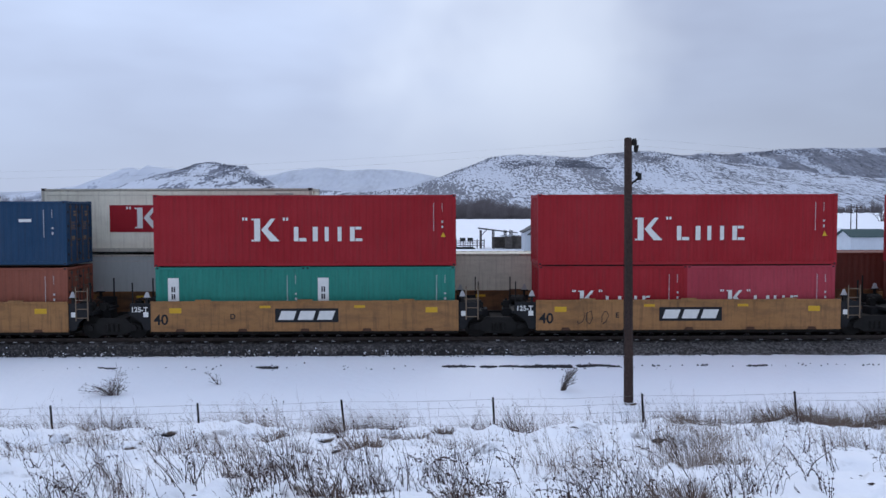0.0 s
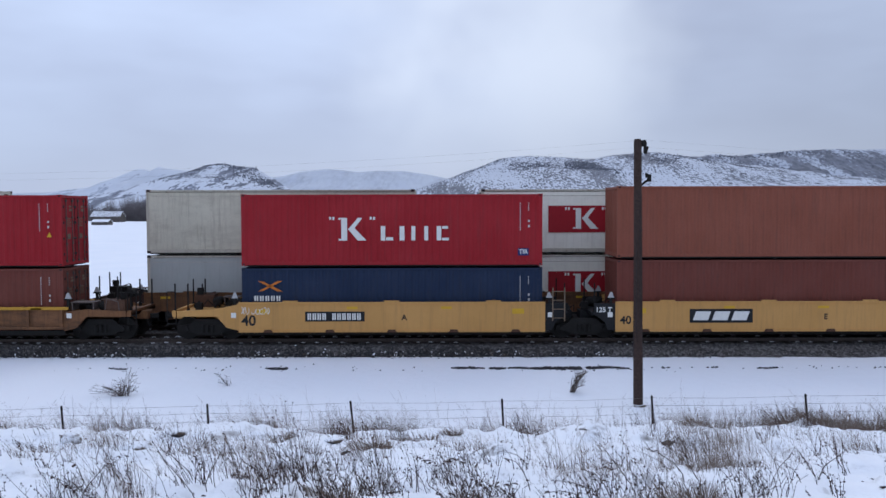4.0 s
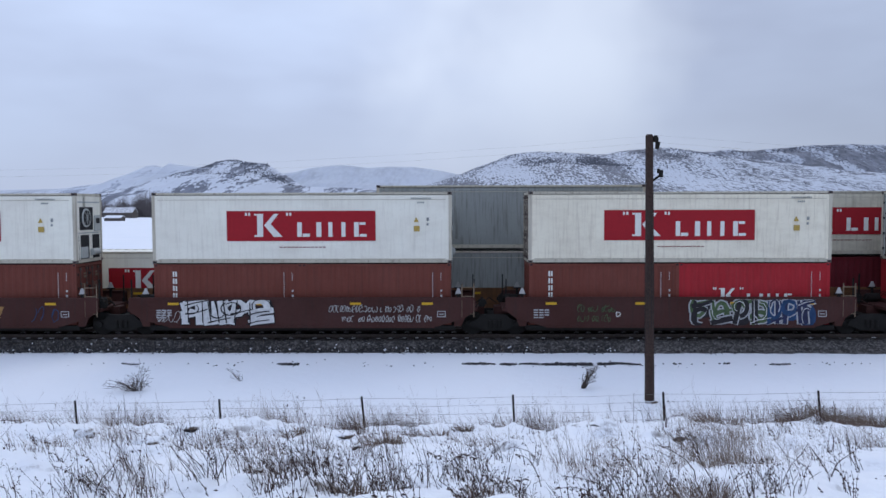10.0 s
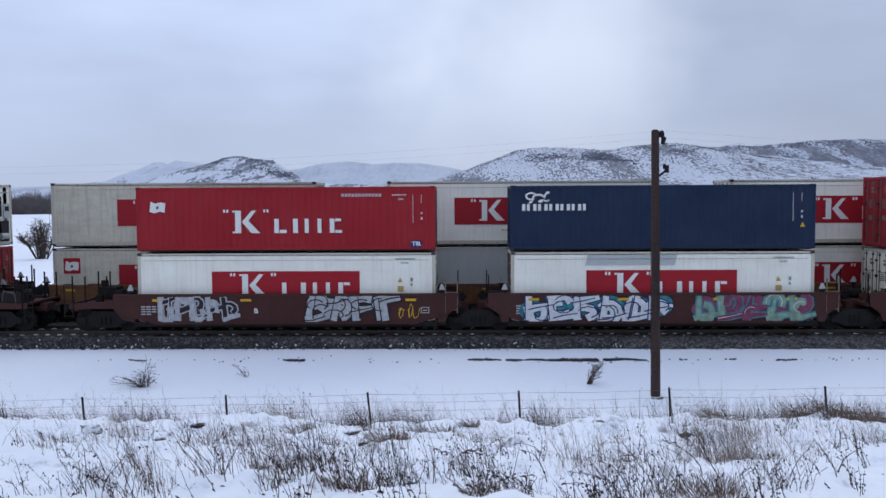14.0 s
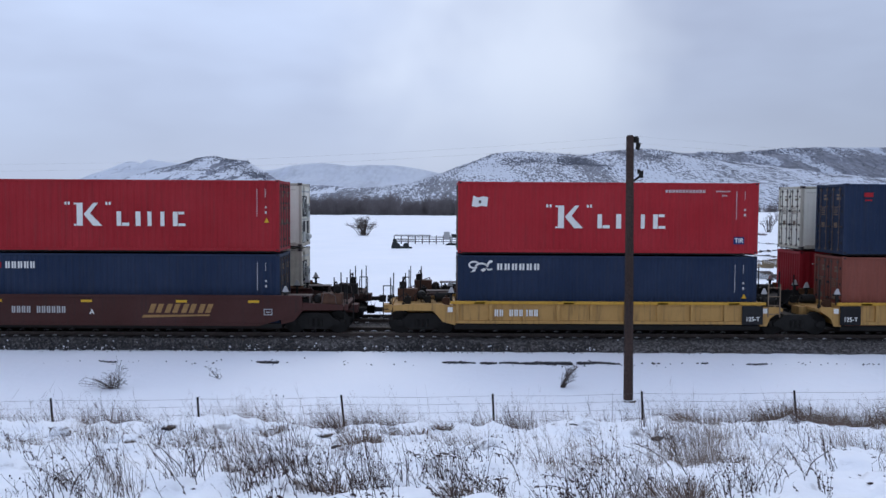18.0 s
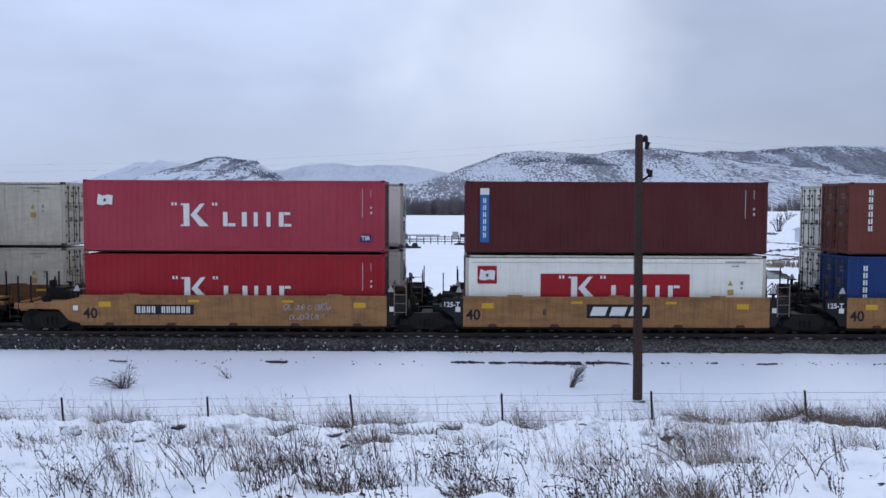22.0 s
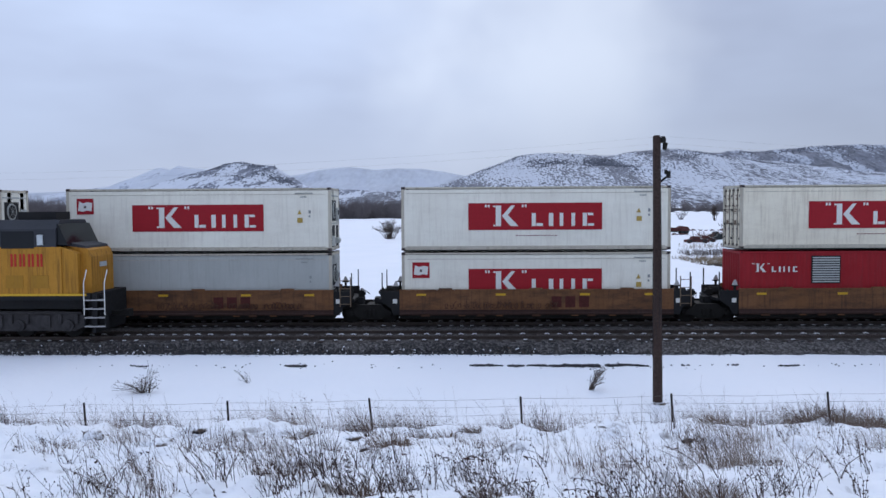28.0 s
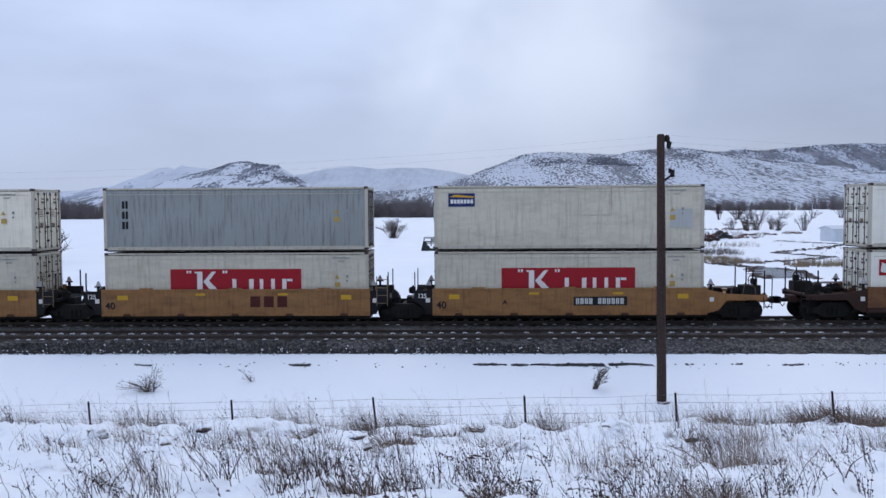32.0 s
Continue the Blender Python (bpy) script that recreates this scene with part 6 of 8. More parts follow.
    def flag_at(f, v):
        top = float(np.interp(f, [0, 0.25, 0.46, 0.56, 0.65, 0.85, 1.0], [3.78, 3.70, 3.66, 3.92, 3.98, 3.90, 3.86]))
        low = float(np.interp(f, [0, 0.18, 0.33, 0.5, 0.62, 0.78, 0.9, 1.0], [2.56, 2.30, 2.18, 2.66, 2.58, 2.28, 2.34, 2.24]))
        return X(435.93 + f * (3.50 + 0.40 * (1 - v))), low + v * (top - low) + 0.05 * math.sin(f * 15 + 2 * v) * math.sin(math.pi * v)
    for k in range(13):
        g = Geo()
        for i in range(n):
            q = [flag_at(i / n, k / 13), flag_at((i + 1) / n, k / 13), flag_at((i + 1) / n, (k + 1) / 13), flag_at(i / n, (k + 1) / 13)]
            g.face([(x, -0.985, z) for x, z in q])
        part("flag_stripe", g, M_FLAGR if k % 2 == 0 else M_FLAGW, ob)
    g, dots = Geo(), Geo()
    for i in range(10, n):
        q = [flag_at(i / n, 0.56), flag_at((i + 1) / n, 0.56), flag_at((i + 1) / n, 1.01), flag_at(i / n, 1.01)]
        g.face([(x, -0.99, z) for x, z in q])
    for i in range(9):
        for j in range(5):
            x, z = flag_at(0.585 + i * 0.047, 0.60 + 0.085 * j + 0.03 * (i % 2))
            dots.face([(x - 0.03, -0.994, z), (x, -0.994, z - 0.03), (x + 0.03, -0.994, z), (x, -0.994, z + 0.03)])
    field = part("flag_field", g, M_FIELD, ob, "dark blue flag field")
    tagged(part("flag_dots", dots, M_INKD, field), kind="stuff")
    part("flag_pole", Geo().prism_y([(X(439.86), 2.18), (X(439.92), 2.18), (X(439.42), 4.05), (X(439.36), 4.05)], -0.996, -0.96), M_INKD, ob)
    # road number as plain blocks, slogan, shield shape
    for k in range(4):
        part("number_block", cached("number_block", lambda: Geo().box(0, 0.09, -0.01, 0, 0, 0.52).box(0.15, 0.24, -0.01, 0, 0, 0.52)), M_LRED, ob, at=(X(446.22 + k * 0.36), -1.502, 2.98))
    part("lettering", lettering("BUILDING AMERICA", 0.2), M_INKK, ob, at=(X(443.4), -1.306, 3.66))
    part("shield", Geo().prism_y([(X(444.8), 3.42), (X(445.06), 3.29), (X(445.32), 3.42), (X(445.32), 3.64), (X(444.8), 3.64)], -1.31, -1.3), M_INKD, ob, "plain pale shield")
    part("shield_band", Geo().box(X(444.8), X(445.34), -1.315, -1.3, 3.64, 3.83), M_INKN, ob, "dark blue band")
    # handrails
    rail = Geo().tube((X(430), -1.45, 2.95), (X(441.6), -1.45, 2.95), 0.02, n=6)
    part("handrail", rail, M_BLACK, ob)
    part("handrail", Geo().tube((X(441.6), -1.45, 2.95), (X(442.3), -1.45, 3.53), 0.022, n=6).tube((X(442.3), -1.45, 3.53), (X(445.7), -1.45, 3.53), 0.022, n=6).tube((X(442.3), -1.45, 2.6), (X(445.7), -1.45, 2.6), 0.03, n=6), M_SOOT, ob)
    for x in (430.0, 431.5, 433.0, 434.7, 435.7, 437.1, 438.75, 440.3, 441.5):
        part("stanchion", cached("stanchion", lambda: Geo().tube((0, 0, 0), (0, 0, 1.1), 0.024, n=6)), M_SOOT, ob, at=(X(x), -1.45, 1.86))
    for x in (442.3, 443.05, 444.35, 445.7):
        part("stanchion", cached("tall_stanchion", lambda: Geo().tube((0, 0, 0), (0, 0, 1.3), 0.024, n=6)), M_SOOT, ob, at=(X(x), -1.45, 2.25))
    for xs in (428.75, 449.2):
        st = part("step_back", Geo().box(X(xs) - 0.03, X(xs) + 0.88, -1.2, -1.16, 0.45, 1.8).box(X(xs) - 0.03, X(xs), -1.5, -1.16, 0.45, 1.8).box(X(xs) + 0.85, X(xs) + 0.88, -1.5, -1.16, 0.45, 1.8), M_BLACK, ob)
        for k in range(4):
            part("tread", cached("tread", lambda: Geo().box(0, 0.85, -1.52, -1.2, 0, 0.04)), M_INKD, st, at=(X(xs), 0, 0.5 + k * 0.36))
        for dx in (0.0, 0.85):
            part("grab_rail", cached("grab_rail", lambda: Geo().tube((0, -1.52, 1.0), (0, -1.52, 2.3), 0.02, n=6).tube((0, -1.52, 2.3), (0.12, -1.48, 2.85), 0.02, n=6)), M_INK, st, "white-painted grab rail", at=(X(xs + dx), 0, 0))
    # pilots, couplers, tank, trucks
    for s in (-1, 1):
        part("pilot", Geo().prism_y([(0, 0.25), (0.12, 0.25), (0.2, 0.9), (0.2, 1.86), (0, 1.86)], -1.45, 1.45), M_BLACK, ob, "black end plate", at=pose(9.75 if s > 0 else -10.4, 0, 0, 0, 0, 0 if s > 0 else 180))
        part("coupler", MESHES["coupler"], M_STEEL, ob, at=pose(9.9 if s > 0 else -10.4, 0, 0.05, 0, 0, 0 if s > 0 else 180))
    part("fuel_tank", Geo().prism_x([(-1.35, 1.45), (1.35, 1.45), (1.42, 1.1), (1.2, 0.4), (-1.2, 0.4), (-1.42, 1.1)], X(437.0), X(441.6)), M_TANK, ob)
    for x in (437.2, 439.55):
        part("air_tank", Geo().tube((X(x), -1.2, 1.26), (X(x + 1.95), -1.2, 1.26), 0.27, n=16), M_GRIMY, ob, "grimy grey air tank")
    part("battery_box", Geo().box(X(436.0), X(437.0), -1.45, 1.4, 0.72, 1.58), M_GRIMY, ob)
    part("battery_box", Geo().box(X(441.6), X(443.1), -1.45, 1.4, 0.8, 1.5), M_GRIMY, ob)
    part("red_mark", Geo().box(X(441.9), X(442.12), -1.46, -1.45, 0.98, 1.38), M_INKDR, ob)
    for c in (432.5, 446.35):
        tf = Geo()
        for s in (-1, 1):
            a, b = sorted((s * 1.0, s * 1.18))
            tf.prism_y([(-2.7, 0.5), (-2.3, 0.3), (2.3, 0.3), (2.7, 0.5), (2.7, 0.95), (1.6, 1.12), (-1.6, 1.12), (-2.7, 0.95)], a, b)
            for x in (-2.05, 0, 2.05):
                tf.tube((x, s * 1.18, 0.53), (x, s * 1.3, 0.53), 0.24, n=12)
            for x in (-2.05, 0, 2.05):
                tf.tube((x, s * 1.3, 0.53), (x, s * 1.34, 0.53), 0.12, n=10)
                for dx in (-0.34, 0.34):
                    tf.tube((x + dx, s * 1.22, 0.62), (x + dx, s * 1.22, 1.0), 0.09, n=8)
            tf.tube((-2.6, s * 1.25, 1.06), (2.6, s * 1.25, 1.06), 0.04, n=6)
            for x in (-1.0, 1.0):
                tf.box(x - 0.3, x + 0.3, min(s * 1.2, s * 1.26), max(s * 1.2, s * 1.26), 0.45, 0.95)
        t = part("truck_frame", tf, M_GRIMY, ob, "sooty three-axle truck frame", at=(X(c), 0, 0))
        for x in (-2.05, 0, 2.05):
            part("wheelset", wheelset_mesh(), M_STEEL, t, at=pose(x, 0, 0))
    # roof fittings
    part("exhaust_stack", Geo().box(-0.45, 0.45, -0.35, 0.35, 0, 0.35), M_BLACK, ob, at=(X(437.6), 0, 4.5))
    part("horn", Geo().tube((-0.5, 0, 0.25), (0.5, 0, 0.25), 0.05, 0.09, 8).tube((-0.4, 0.2, 0.2), (0.3, 0.2, 0.2), 0.04, 0.08, 8).box(-0.04, 0.04, -0.05, 0.25, 0, 0.25), M_BLACK, ob, at=(X(439.2), -0.4, 4.55))
    part("antenna", Geo().box(-0.35, 0.35, -0.4, 0.4, 0, 0.22), M_BLACK, ob, at=(X(447.0), 0, 4.86))
    part("air_conditioner", Geo().box(-0.8, 0.8, -0.6, 0.6, 0, 0.34), M_BLACK, ob, at=(X(446.9), 0, 4.87))
    return ob


load(locomotive(), LOCO_X, "near", 0.0)

# ---------------------------------------------------------------- hills and far woods
def brush_on(verts, n, rows, dist, seed, count, size, bar, material, spots, label):
    """Dark bushes and outcrops in drifts over a slope; spots are (angle, share of height, reach, number)."""
    r = random.Random(int(seed * 10))
    g = Geo()

    def bush(u, v, s, tall):
        i, j = int(u), int(v)
        if not (0 <= i < n - 1 and 0 <= j < rows - 1):
            return
        a, b, c = Vector(verts[j * n + i]), Vector(verts[j * n + i + 1]), Vector(verts[(j + 1) * n + i])
        p = a + (b - a) * (u - i) + (c - a) * (v - j)
        k = len(g.v)
        w = s * r.uniform(0.6, 1.5)
        g.v += [(p.x - w, p.y, p.z - s * 0.2), (p.x + w, p.y, p.z - s * 0.2), (p.x, p.y - w, p.z - s * 0.3), (p.x, p.y + w, p.z), (p.x + r.uniform(-0.4, 0.4) * w, p.y, p.z + s * tall)]
        g.f += [(k, k + 2, k + 4), (k + 2, k + 1, k + 4), (k + 1, k + 3, k + 4), (k + 3, k, k + 4)]
        g.m += [0] * 4
    for _ in range(count):
        u, v = r.uniform(0, n - 1.01), r.uniform(0, 0.955) ** 0.8 * (rows - 1.01)
        x, y = verts[int(v) * n + int(u)][:2]
        if fbm(x, y * 0.16, 1 / 130.0, seed + 4, 4) + 0.35 * fbm(x, y * 0.16, 1 / 24.0, seed + 8, 2) < bar + r.uniform(-0.1, 0.25):
            continue
        bush(u, v, size * r.uniform(0.5, 1.3), r.uniform(0.5, 1.0))
    x0, x1 = verts[0][0], verts[n - 1][0]
    for ang, high, reach, num in spots:
        for _ in range(num):
            x = ang * dist + r.gauss(0, reach)
            bush((x - x0) / (x1 - x0) * (n - 1), (high + r.gauss(0, 0.03)) * (rows - 1), size * r.uniform(0.6, 1.7), r.uniform(0.5, 1.2))
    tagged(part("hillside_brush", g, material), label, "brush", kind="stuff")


def hill(name, label, dist, depth, xs, tops, base, mat, rough, seed, growth=None):
    """A ridge whose crest runs across the view; xs and tops as seen angles (tangents) from the bank."""
    n, rows = 260, 46
    verts, faces = [], []
    x0, x1 = xs[0] * dist, xs[-1] * dist
    for j in range(rows):
        f = j / (rows - 1)
        y = dist - depth * (1 - f) if f <= 1 else dist
        for i in range(n):
            x = x0 + (x1 - x0) * i / (n - 1)
            crest = EYE[2] + dist * float(np.interp(x / dist, xs, tops))
            r = noise.ridged_multi_fractal(Vector((x / 420 + seed, y / 420, seed)), 0.9, 2.1, 6, 1.0, 2.0)
            k = fbm(x, y, 1 / 150.0, seed, 5)
            g = f ** 1.25
            z = base + (crest - base) * g + rough * (r - 1.0) * 22 * math.sin(math.pi * min(1, f * 0.92)) + rough * 9 * k * (0.25 + math.sin(math.pi * f * 0.9))
            verts.append((x, y, z))
    for i in range(n):
        x, y, z = verts[(rows - 1) * n + i]
        verts.append((x, y + depth * 0.3, base))
    for j in range(rows):
        for i in range(n - 1):
            faces.append((j * n + i, j * n + i + 1, (j + 1) * n + i + 1, (j + 1) * n + i))
    me = bpy.data.meshes.new(name)
    me.from_pydata(verts, [], faces)
    me.polygons.foreach_set("use_smooth", [True] * len(faces))
    ob = tagged(part(name, me, mat), label, "hill", kind="structure")
    if growth:
        brush_on(verts, n, rows, dist, seed, *growth)
    return ob


# Grey-blue instead of dark: the haze of distance is painted into the brush.
M_BRUSH = plain("haze_tinted_brush", (0.125, 0.132, 0.155), 0.95, 0, 0.3, 0.05)
# Lifted, bluish slope colours carry painted distance haze.
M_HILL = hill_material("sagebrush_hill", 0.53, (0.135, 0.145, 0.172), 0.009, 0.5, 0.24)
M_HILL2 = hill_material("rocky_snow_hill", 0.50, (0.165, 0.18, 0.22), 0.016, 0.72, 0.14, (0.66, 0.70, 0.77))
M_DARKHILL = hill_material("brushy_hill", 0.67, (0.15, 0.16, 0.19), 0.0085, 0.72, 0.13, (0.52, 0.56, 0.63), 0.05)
# Mist before this hill is painted in as pale, low-contrast tones.
M_PALEHILL = hill_material("misted_pale_hill", 0.47, (0.28, 0.31, 0.37), 0.009, 0.75, 0.08, (0.62, 0.66, 0.73), 0.05)
# Palest and flattest: haze over the farthest hills is put into this colour.
M_FARHILL = hill_material("hazed_far_hill", 0.76, (0.345, 0.37, 0.425), 0.005, 0.8, 0.05, (0.60, 0.64, 0.70), 0.2)
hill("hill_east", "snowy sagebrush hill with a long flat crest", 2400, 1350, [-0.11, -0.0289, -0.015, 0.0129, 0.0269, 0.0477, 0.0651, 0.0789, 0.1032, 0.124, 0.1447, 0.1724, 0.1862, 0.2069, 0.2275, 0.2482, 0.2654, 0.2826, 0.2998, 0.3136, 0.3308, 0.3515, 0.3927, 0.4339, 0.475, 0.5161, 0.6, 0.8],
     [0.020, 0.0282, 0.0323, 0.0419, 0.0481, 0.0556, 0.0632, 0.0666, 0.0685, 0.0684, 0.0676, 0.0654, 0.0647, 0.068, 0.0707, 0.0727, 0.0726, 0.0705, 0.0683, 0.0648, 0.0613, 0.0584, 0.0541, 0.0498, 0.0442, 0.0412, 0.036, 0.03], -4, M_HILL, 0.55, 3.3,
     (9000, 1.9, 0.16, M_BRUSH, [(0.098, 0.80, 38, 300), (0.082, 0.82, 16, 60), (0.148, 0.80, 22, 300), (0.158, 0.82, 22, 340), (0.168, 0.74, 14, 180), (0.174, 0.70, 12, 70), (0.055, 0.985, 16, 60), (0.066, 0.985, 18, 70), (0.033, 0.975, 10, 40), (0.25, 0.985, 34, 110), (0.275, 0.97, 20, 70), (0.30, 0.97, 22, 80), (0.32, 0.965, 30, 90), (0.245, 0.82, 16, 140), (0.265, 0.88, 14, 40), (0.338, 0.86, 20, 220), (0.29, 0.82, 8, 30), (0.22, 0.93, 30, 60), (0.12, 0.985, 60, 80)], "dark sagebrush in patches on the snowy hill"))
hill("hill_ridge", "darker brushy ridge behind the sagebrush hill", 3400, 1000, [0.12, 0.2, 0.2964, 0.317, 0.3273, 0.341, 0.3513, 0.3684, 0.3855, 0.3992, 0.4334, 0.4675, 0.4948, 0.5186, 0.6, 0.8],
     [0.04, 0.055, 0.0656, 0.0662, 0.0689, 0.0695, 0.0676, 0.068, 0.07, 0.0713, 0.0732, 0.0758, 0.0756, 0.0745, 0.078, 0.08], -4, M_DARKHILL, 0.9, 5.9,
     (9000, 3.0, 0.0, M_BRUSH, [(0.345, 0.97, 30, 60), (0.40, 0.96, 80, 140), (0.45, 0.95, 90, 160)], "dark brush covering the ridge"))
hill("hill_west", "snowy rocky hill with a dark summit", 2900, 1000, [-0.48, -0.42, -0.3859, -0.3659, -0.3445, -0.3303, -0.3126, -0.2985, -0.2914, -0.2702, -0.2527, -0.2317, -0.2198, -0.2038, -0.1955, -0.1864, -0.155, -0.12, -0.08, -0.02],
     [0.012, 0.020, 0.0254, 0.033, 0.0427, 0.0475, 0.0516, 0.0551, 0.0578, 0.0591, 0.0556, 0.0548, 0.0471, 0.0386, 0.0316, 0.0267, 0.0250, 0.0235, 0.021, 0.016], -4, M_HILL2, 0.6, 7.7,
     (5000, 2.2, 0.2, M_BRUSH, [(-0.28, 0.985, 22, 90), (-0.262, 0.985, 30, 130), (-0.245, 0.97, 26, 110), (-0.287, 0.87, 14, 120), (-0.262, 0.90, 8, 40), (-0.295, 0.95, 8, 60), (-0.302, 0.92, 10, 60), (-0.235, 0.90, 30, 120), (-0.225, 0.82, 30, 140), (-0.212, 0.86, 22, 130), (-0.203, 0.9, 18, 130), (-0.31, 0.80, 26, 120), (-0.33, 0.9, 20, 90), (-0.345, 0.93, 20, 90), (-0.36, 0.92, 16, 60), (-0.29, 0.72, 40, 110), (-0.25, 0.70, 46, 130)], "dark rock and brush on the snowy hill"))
hill("hill_northwest", "paler hill, mist in its colour, bare rock near its top", 3700, 900, [-0.62, -0.52, -0.4296, -0.394, -0.38, -0.369, -0.3606, -0.3513, -0.3408, -0.33, -0.31, -0.28, -0.24],
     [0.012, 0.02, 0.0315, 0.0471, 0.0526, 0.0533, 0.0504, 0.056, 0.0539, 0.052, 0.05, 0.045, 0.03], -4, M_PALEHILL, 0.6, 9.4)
hill("hill_far", "pale distant hills with haze in their colour", 4300, 1100, [-0.95, -0.7, -0.5, -0.40, -0.3, -0.22, -0.1967, -0.1756, -0.1406, -0.1056, -0.0777, -0.0498, -0.0219, -0.008, 0.03, 0.1],
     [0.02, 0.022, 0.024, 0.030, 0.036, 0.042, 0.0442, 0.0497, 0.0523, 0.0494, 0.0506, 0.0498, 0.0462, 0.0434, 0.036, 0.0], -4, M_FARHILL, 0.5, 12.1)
hill("hill_south", "low snowy rise closing the valley behind the bank", -2600, -900, [-1.5, -0.8, 0, 0.8, 1.5], [-0.03, -0.05, -0.06, -0.05, -0.03], -4, M_HILL, 0.4, 5.1)


def bare_tree(g, x, y, z, h, r, spread=0.55, depth=3, n=5):
    def limb(a, d, length, rad, k):
        b = a + d * length
        g.tube(a, b, rad, rad * 0.6, 4, 0, False)
        if k == 0:
            return
        for _ in range(n if k > 1 else n - 1):
            w = Vector((r.gauss(0, spread), r.gauss(0, spread), r.uniform(-0.05, 0.5)))
            limb(a + d * length * r.uniform(0.45, 1.0), (d + w).normalized(), length * r.uniform(0.5, 0.75), rad * 0.5, k - 1)
    limb(Vector((x, y, z)), Vector((r.uniform(-0.1, 0.1), r.uniform(-0.1, 0.1), 1)).normalized(), h * 0.42, h * 0.018, depth)


def far_woods():
    r = random.Random(21)
    g = Geo()
    for k in range(1900):
        x = r.uniform(-430, 460)
        if x > 120 and r.random() < 0.3:
            continue
        y = 600 + r.uniform(-14, 70) + 0.02 * abs(x)
        h = r.uniform(11, 20) * (0.85 + 0.45 * fbm(x, 0, 0.02, 3.0, 3))
        z = -1.6
        if x > 84:
            # the belt thins out and stands farther off across the open fields
            if fbm(x, 7, 0.035, 5.0, 2) < -0.12:
                continue
            x, y, h = x * 1.5, y * 1.5, h * r.uniform(0.7, 1.25)
            z = ground_z(x, y) - 0.5
        for j in range(44):
            a, q = r.uniform(0, 6.28), r.uniform(0.05, 0.62)
            w = r.uniform(0.12, 0.36)
            b = (x + math.cos(a) * h * q * 0.6, y + math.sin(a) * h * q * 0.6, z + h * r.uniform(0.3, 1.0) * (1 - 0.5 * q * q))
            g.tube((x + r.uniform(-2.6, 2.6), y, z), b, w * 0.6, w * 0.25, 3, 0, False)
    tagged(part("far_woods", g, M_WOODS), "belt of bare grey-brown trees across the valley", "woods", kind="stuff")


far_woods()


# ---------------------------------------------------------------- the bank: pole, fence, dry grass
def pole():
    ob = thing("utility_pole", "tall dark weathered wooden utility pole standing in snow", "utility pole", at=pose(6.02, 24.76, -0.86, 0, -0.6))
    part("pole", Geo().tube((0, 0, 0), (0, 0, 4.1), 0.150, 0.128, 16, 0, False).tube((0, 0, 4.1), (0, 0, 8.24), 0.128, 0.116, 16).tube((0, 0, 8.24), (0, 0, 8.28), 0.116, 0.085, 16), M_WOOD, ob)
    part("bracket", Geo().prism_y([(0.06, 8.05), (0.24, 8.09), (0.24, 8.17), (0.06, 8.21)], -0.05, 0.05), M_STEEL, ob)
    part("insulator", Geo().tube((0.19, 0, 8.05), (0.19, 0, 8.17), 0.085, 0.09, 10).tube((0.19, 0, 8.17), (0.19, 0, 8.25), 0.09, 0.05, 10), M_STEEL, ob)
    part("insulator", Geo().tube((0.23, 0, 7.84), (0.26, 0, 8.05), 0.06, 0.08, 10), M_STEEL, ob)
    part("bracket", Geo().tube((0.1, 0, 6.88), (0.34, 0, 7.05), 0.035, n=8), M_STEEL, ob)
    part("insulator", Geo().tube((0.34, 0, 6.98), (0.36, 0, 7.2), 0.075, 0.06, 10).tube((0.27, -0.02, 7.1), (0.27, -0.02, 7.24), 0.045, 0.05, 8), M_STEEL, ob)
    g = Geo()
    for k in range(9):
        a = 0.7 * k
        g.tube((0.148 * math.cos(a), 0.148 * math.sin(a), 0.25 + 0.31 * k), (0.140 * math.cos(a + 0.03), 0.140 * math.sin(a + 0.03), 2.6 + 0.5 * k), 0.006, 0.004, 4)
    tagged(part("drying_cracks", g, M_INKK, ob), kind="stuff")
    part("snow_collar", Geo().tube((0, -0.02, 0.02), (0, -0.02, 0.12), 0.32, 0.2, 14), M_SNOW, ob, "snow heaped round the foot")
    return ob


pole()


M_WIRE = plain("dull_fence_wire", (0.20, 0.19, 0.19), 0.6, 0.3)


FENCE_XS = [-35.2, -31.5, -27.8, -24.2, -20.6, -16.9, -13.2, -9.56, -5.91, -2.33, 1.46, 5.2, 9.04, 12.8, 16.6, 20.4, 24.1, 27.9, 31.7, 35.4]


def fence_top(x):
    return 0.525 + 0.015 * x * (1 if abs(x) < 14 else 14 / abs(x))


def fence():
    ob = thing("wire_fence", "low wire fence on thin dark steel posts in snow", "fence")
    post = cached("post", lambda: Geo().box(-0.026, 0.026, -0.006, 0.006, -1.6, 0).box(-0.006, 0.006, -0.006, 0.04, -1.6, 0))
    tops = [fence_top(x) + 0.02 * math.sin(3.1 * k) for k, x in enumerate(FENCE_XS)]
    for k, (x, z) in enumerate(zip(FENCE_XS, tops)):
        part("post", post, M_STEEL, ob, at=pose(x, 20.0, z, random.uniform(-2, 2), (-4.8, -3.4, -3.6, -5.2, -2.4, -3.0)[k % 6], random.uniform(-15, 15)))
    for down in (0.05, 0.24, 0.45, 0.68):
        g, pts = Geo(), []
        for (a, za), (b, zb) in zip(zip(FENCE_XS, tops), zip(FENCE_XS[1:], tops[1:])):
            pts += [(a, 20, za - down), ((a + b) / 2, 20, (za + zb) / 2 - down - 0.03)]
        g.path(pts, 0.0034)
        part("wire", g, M_WIRE, ob)


fence()


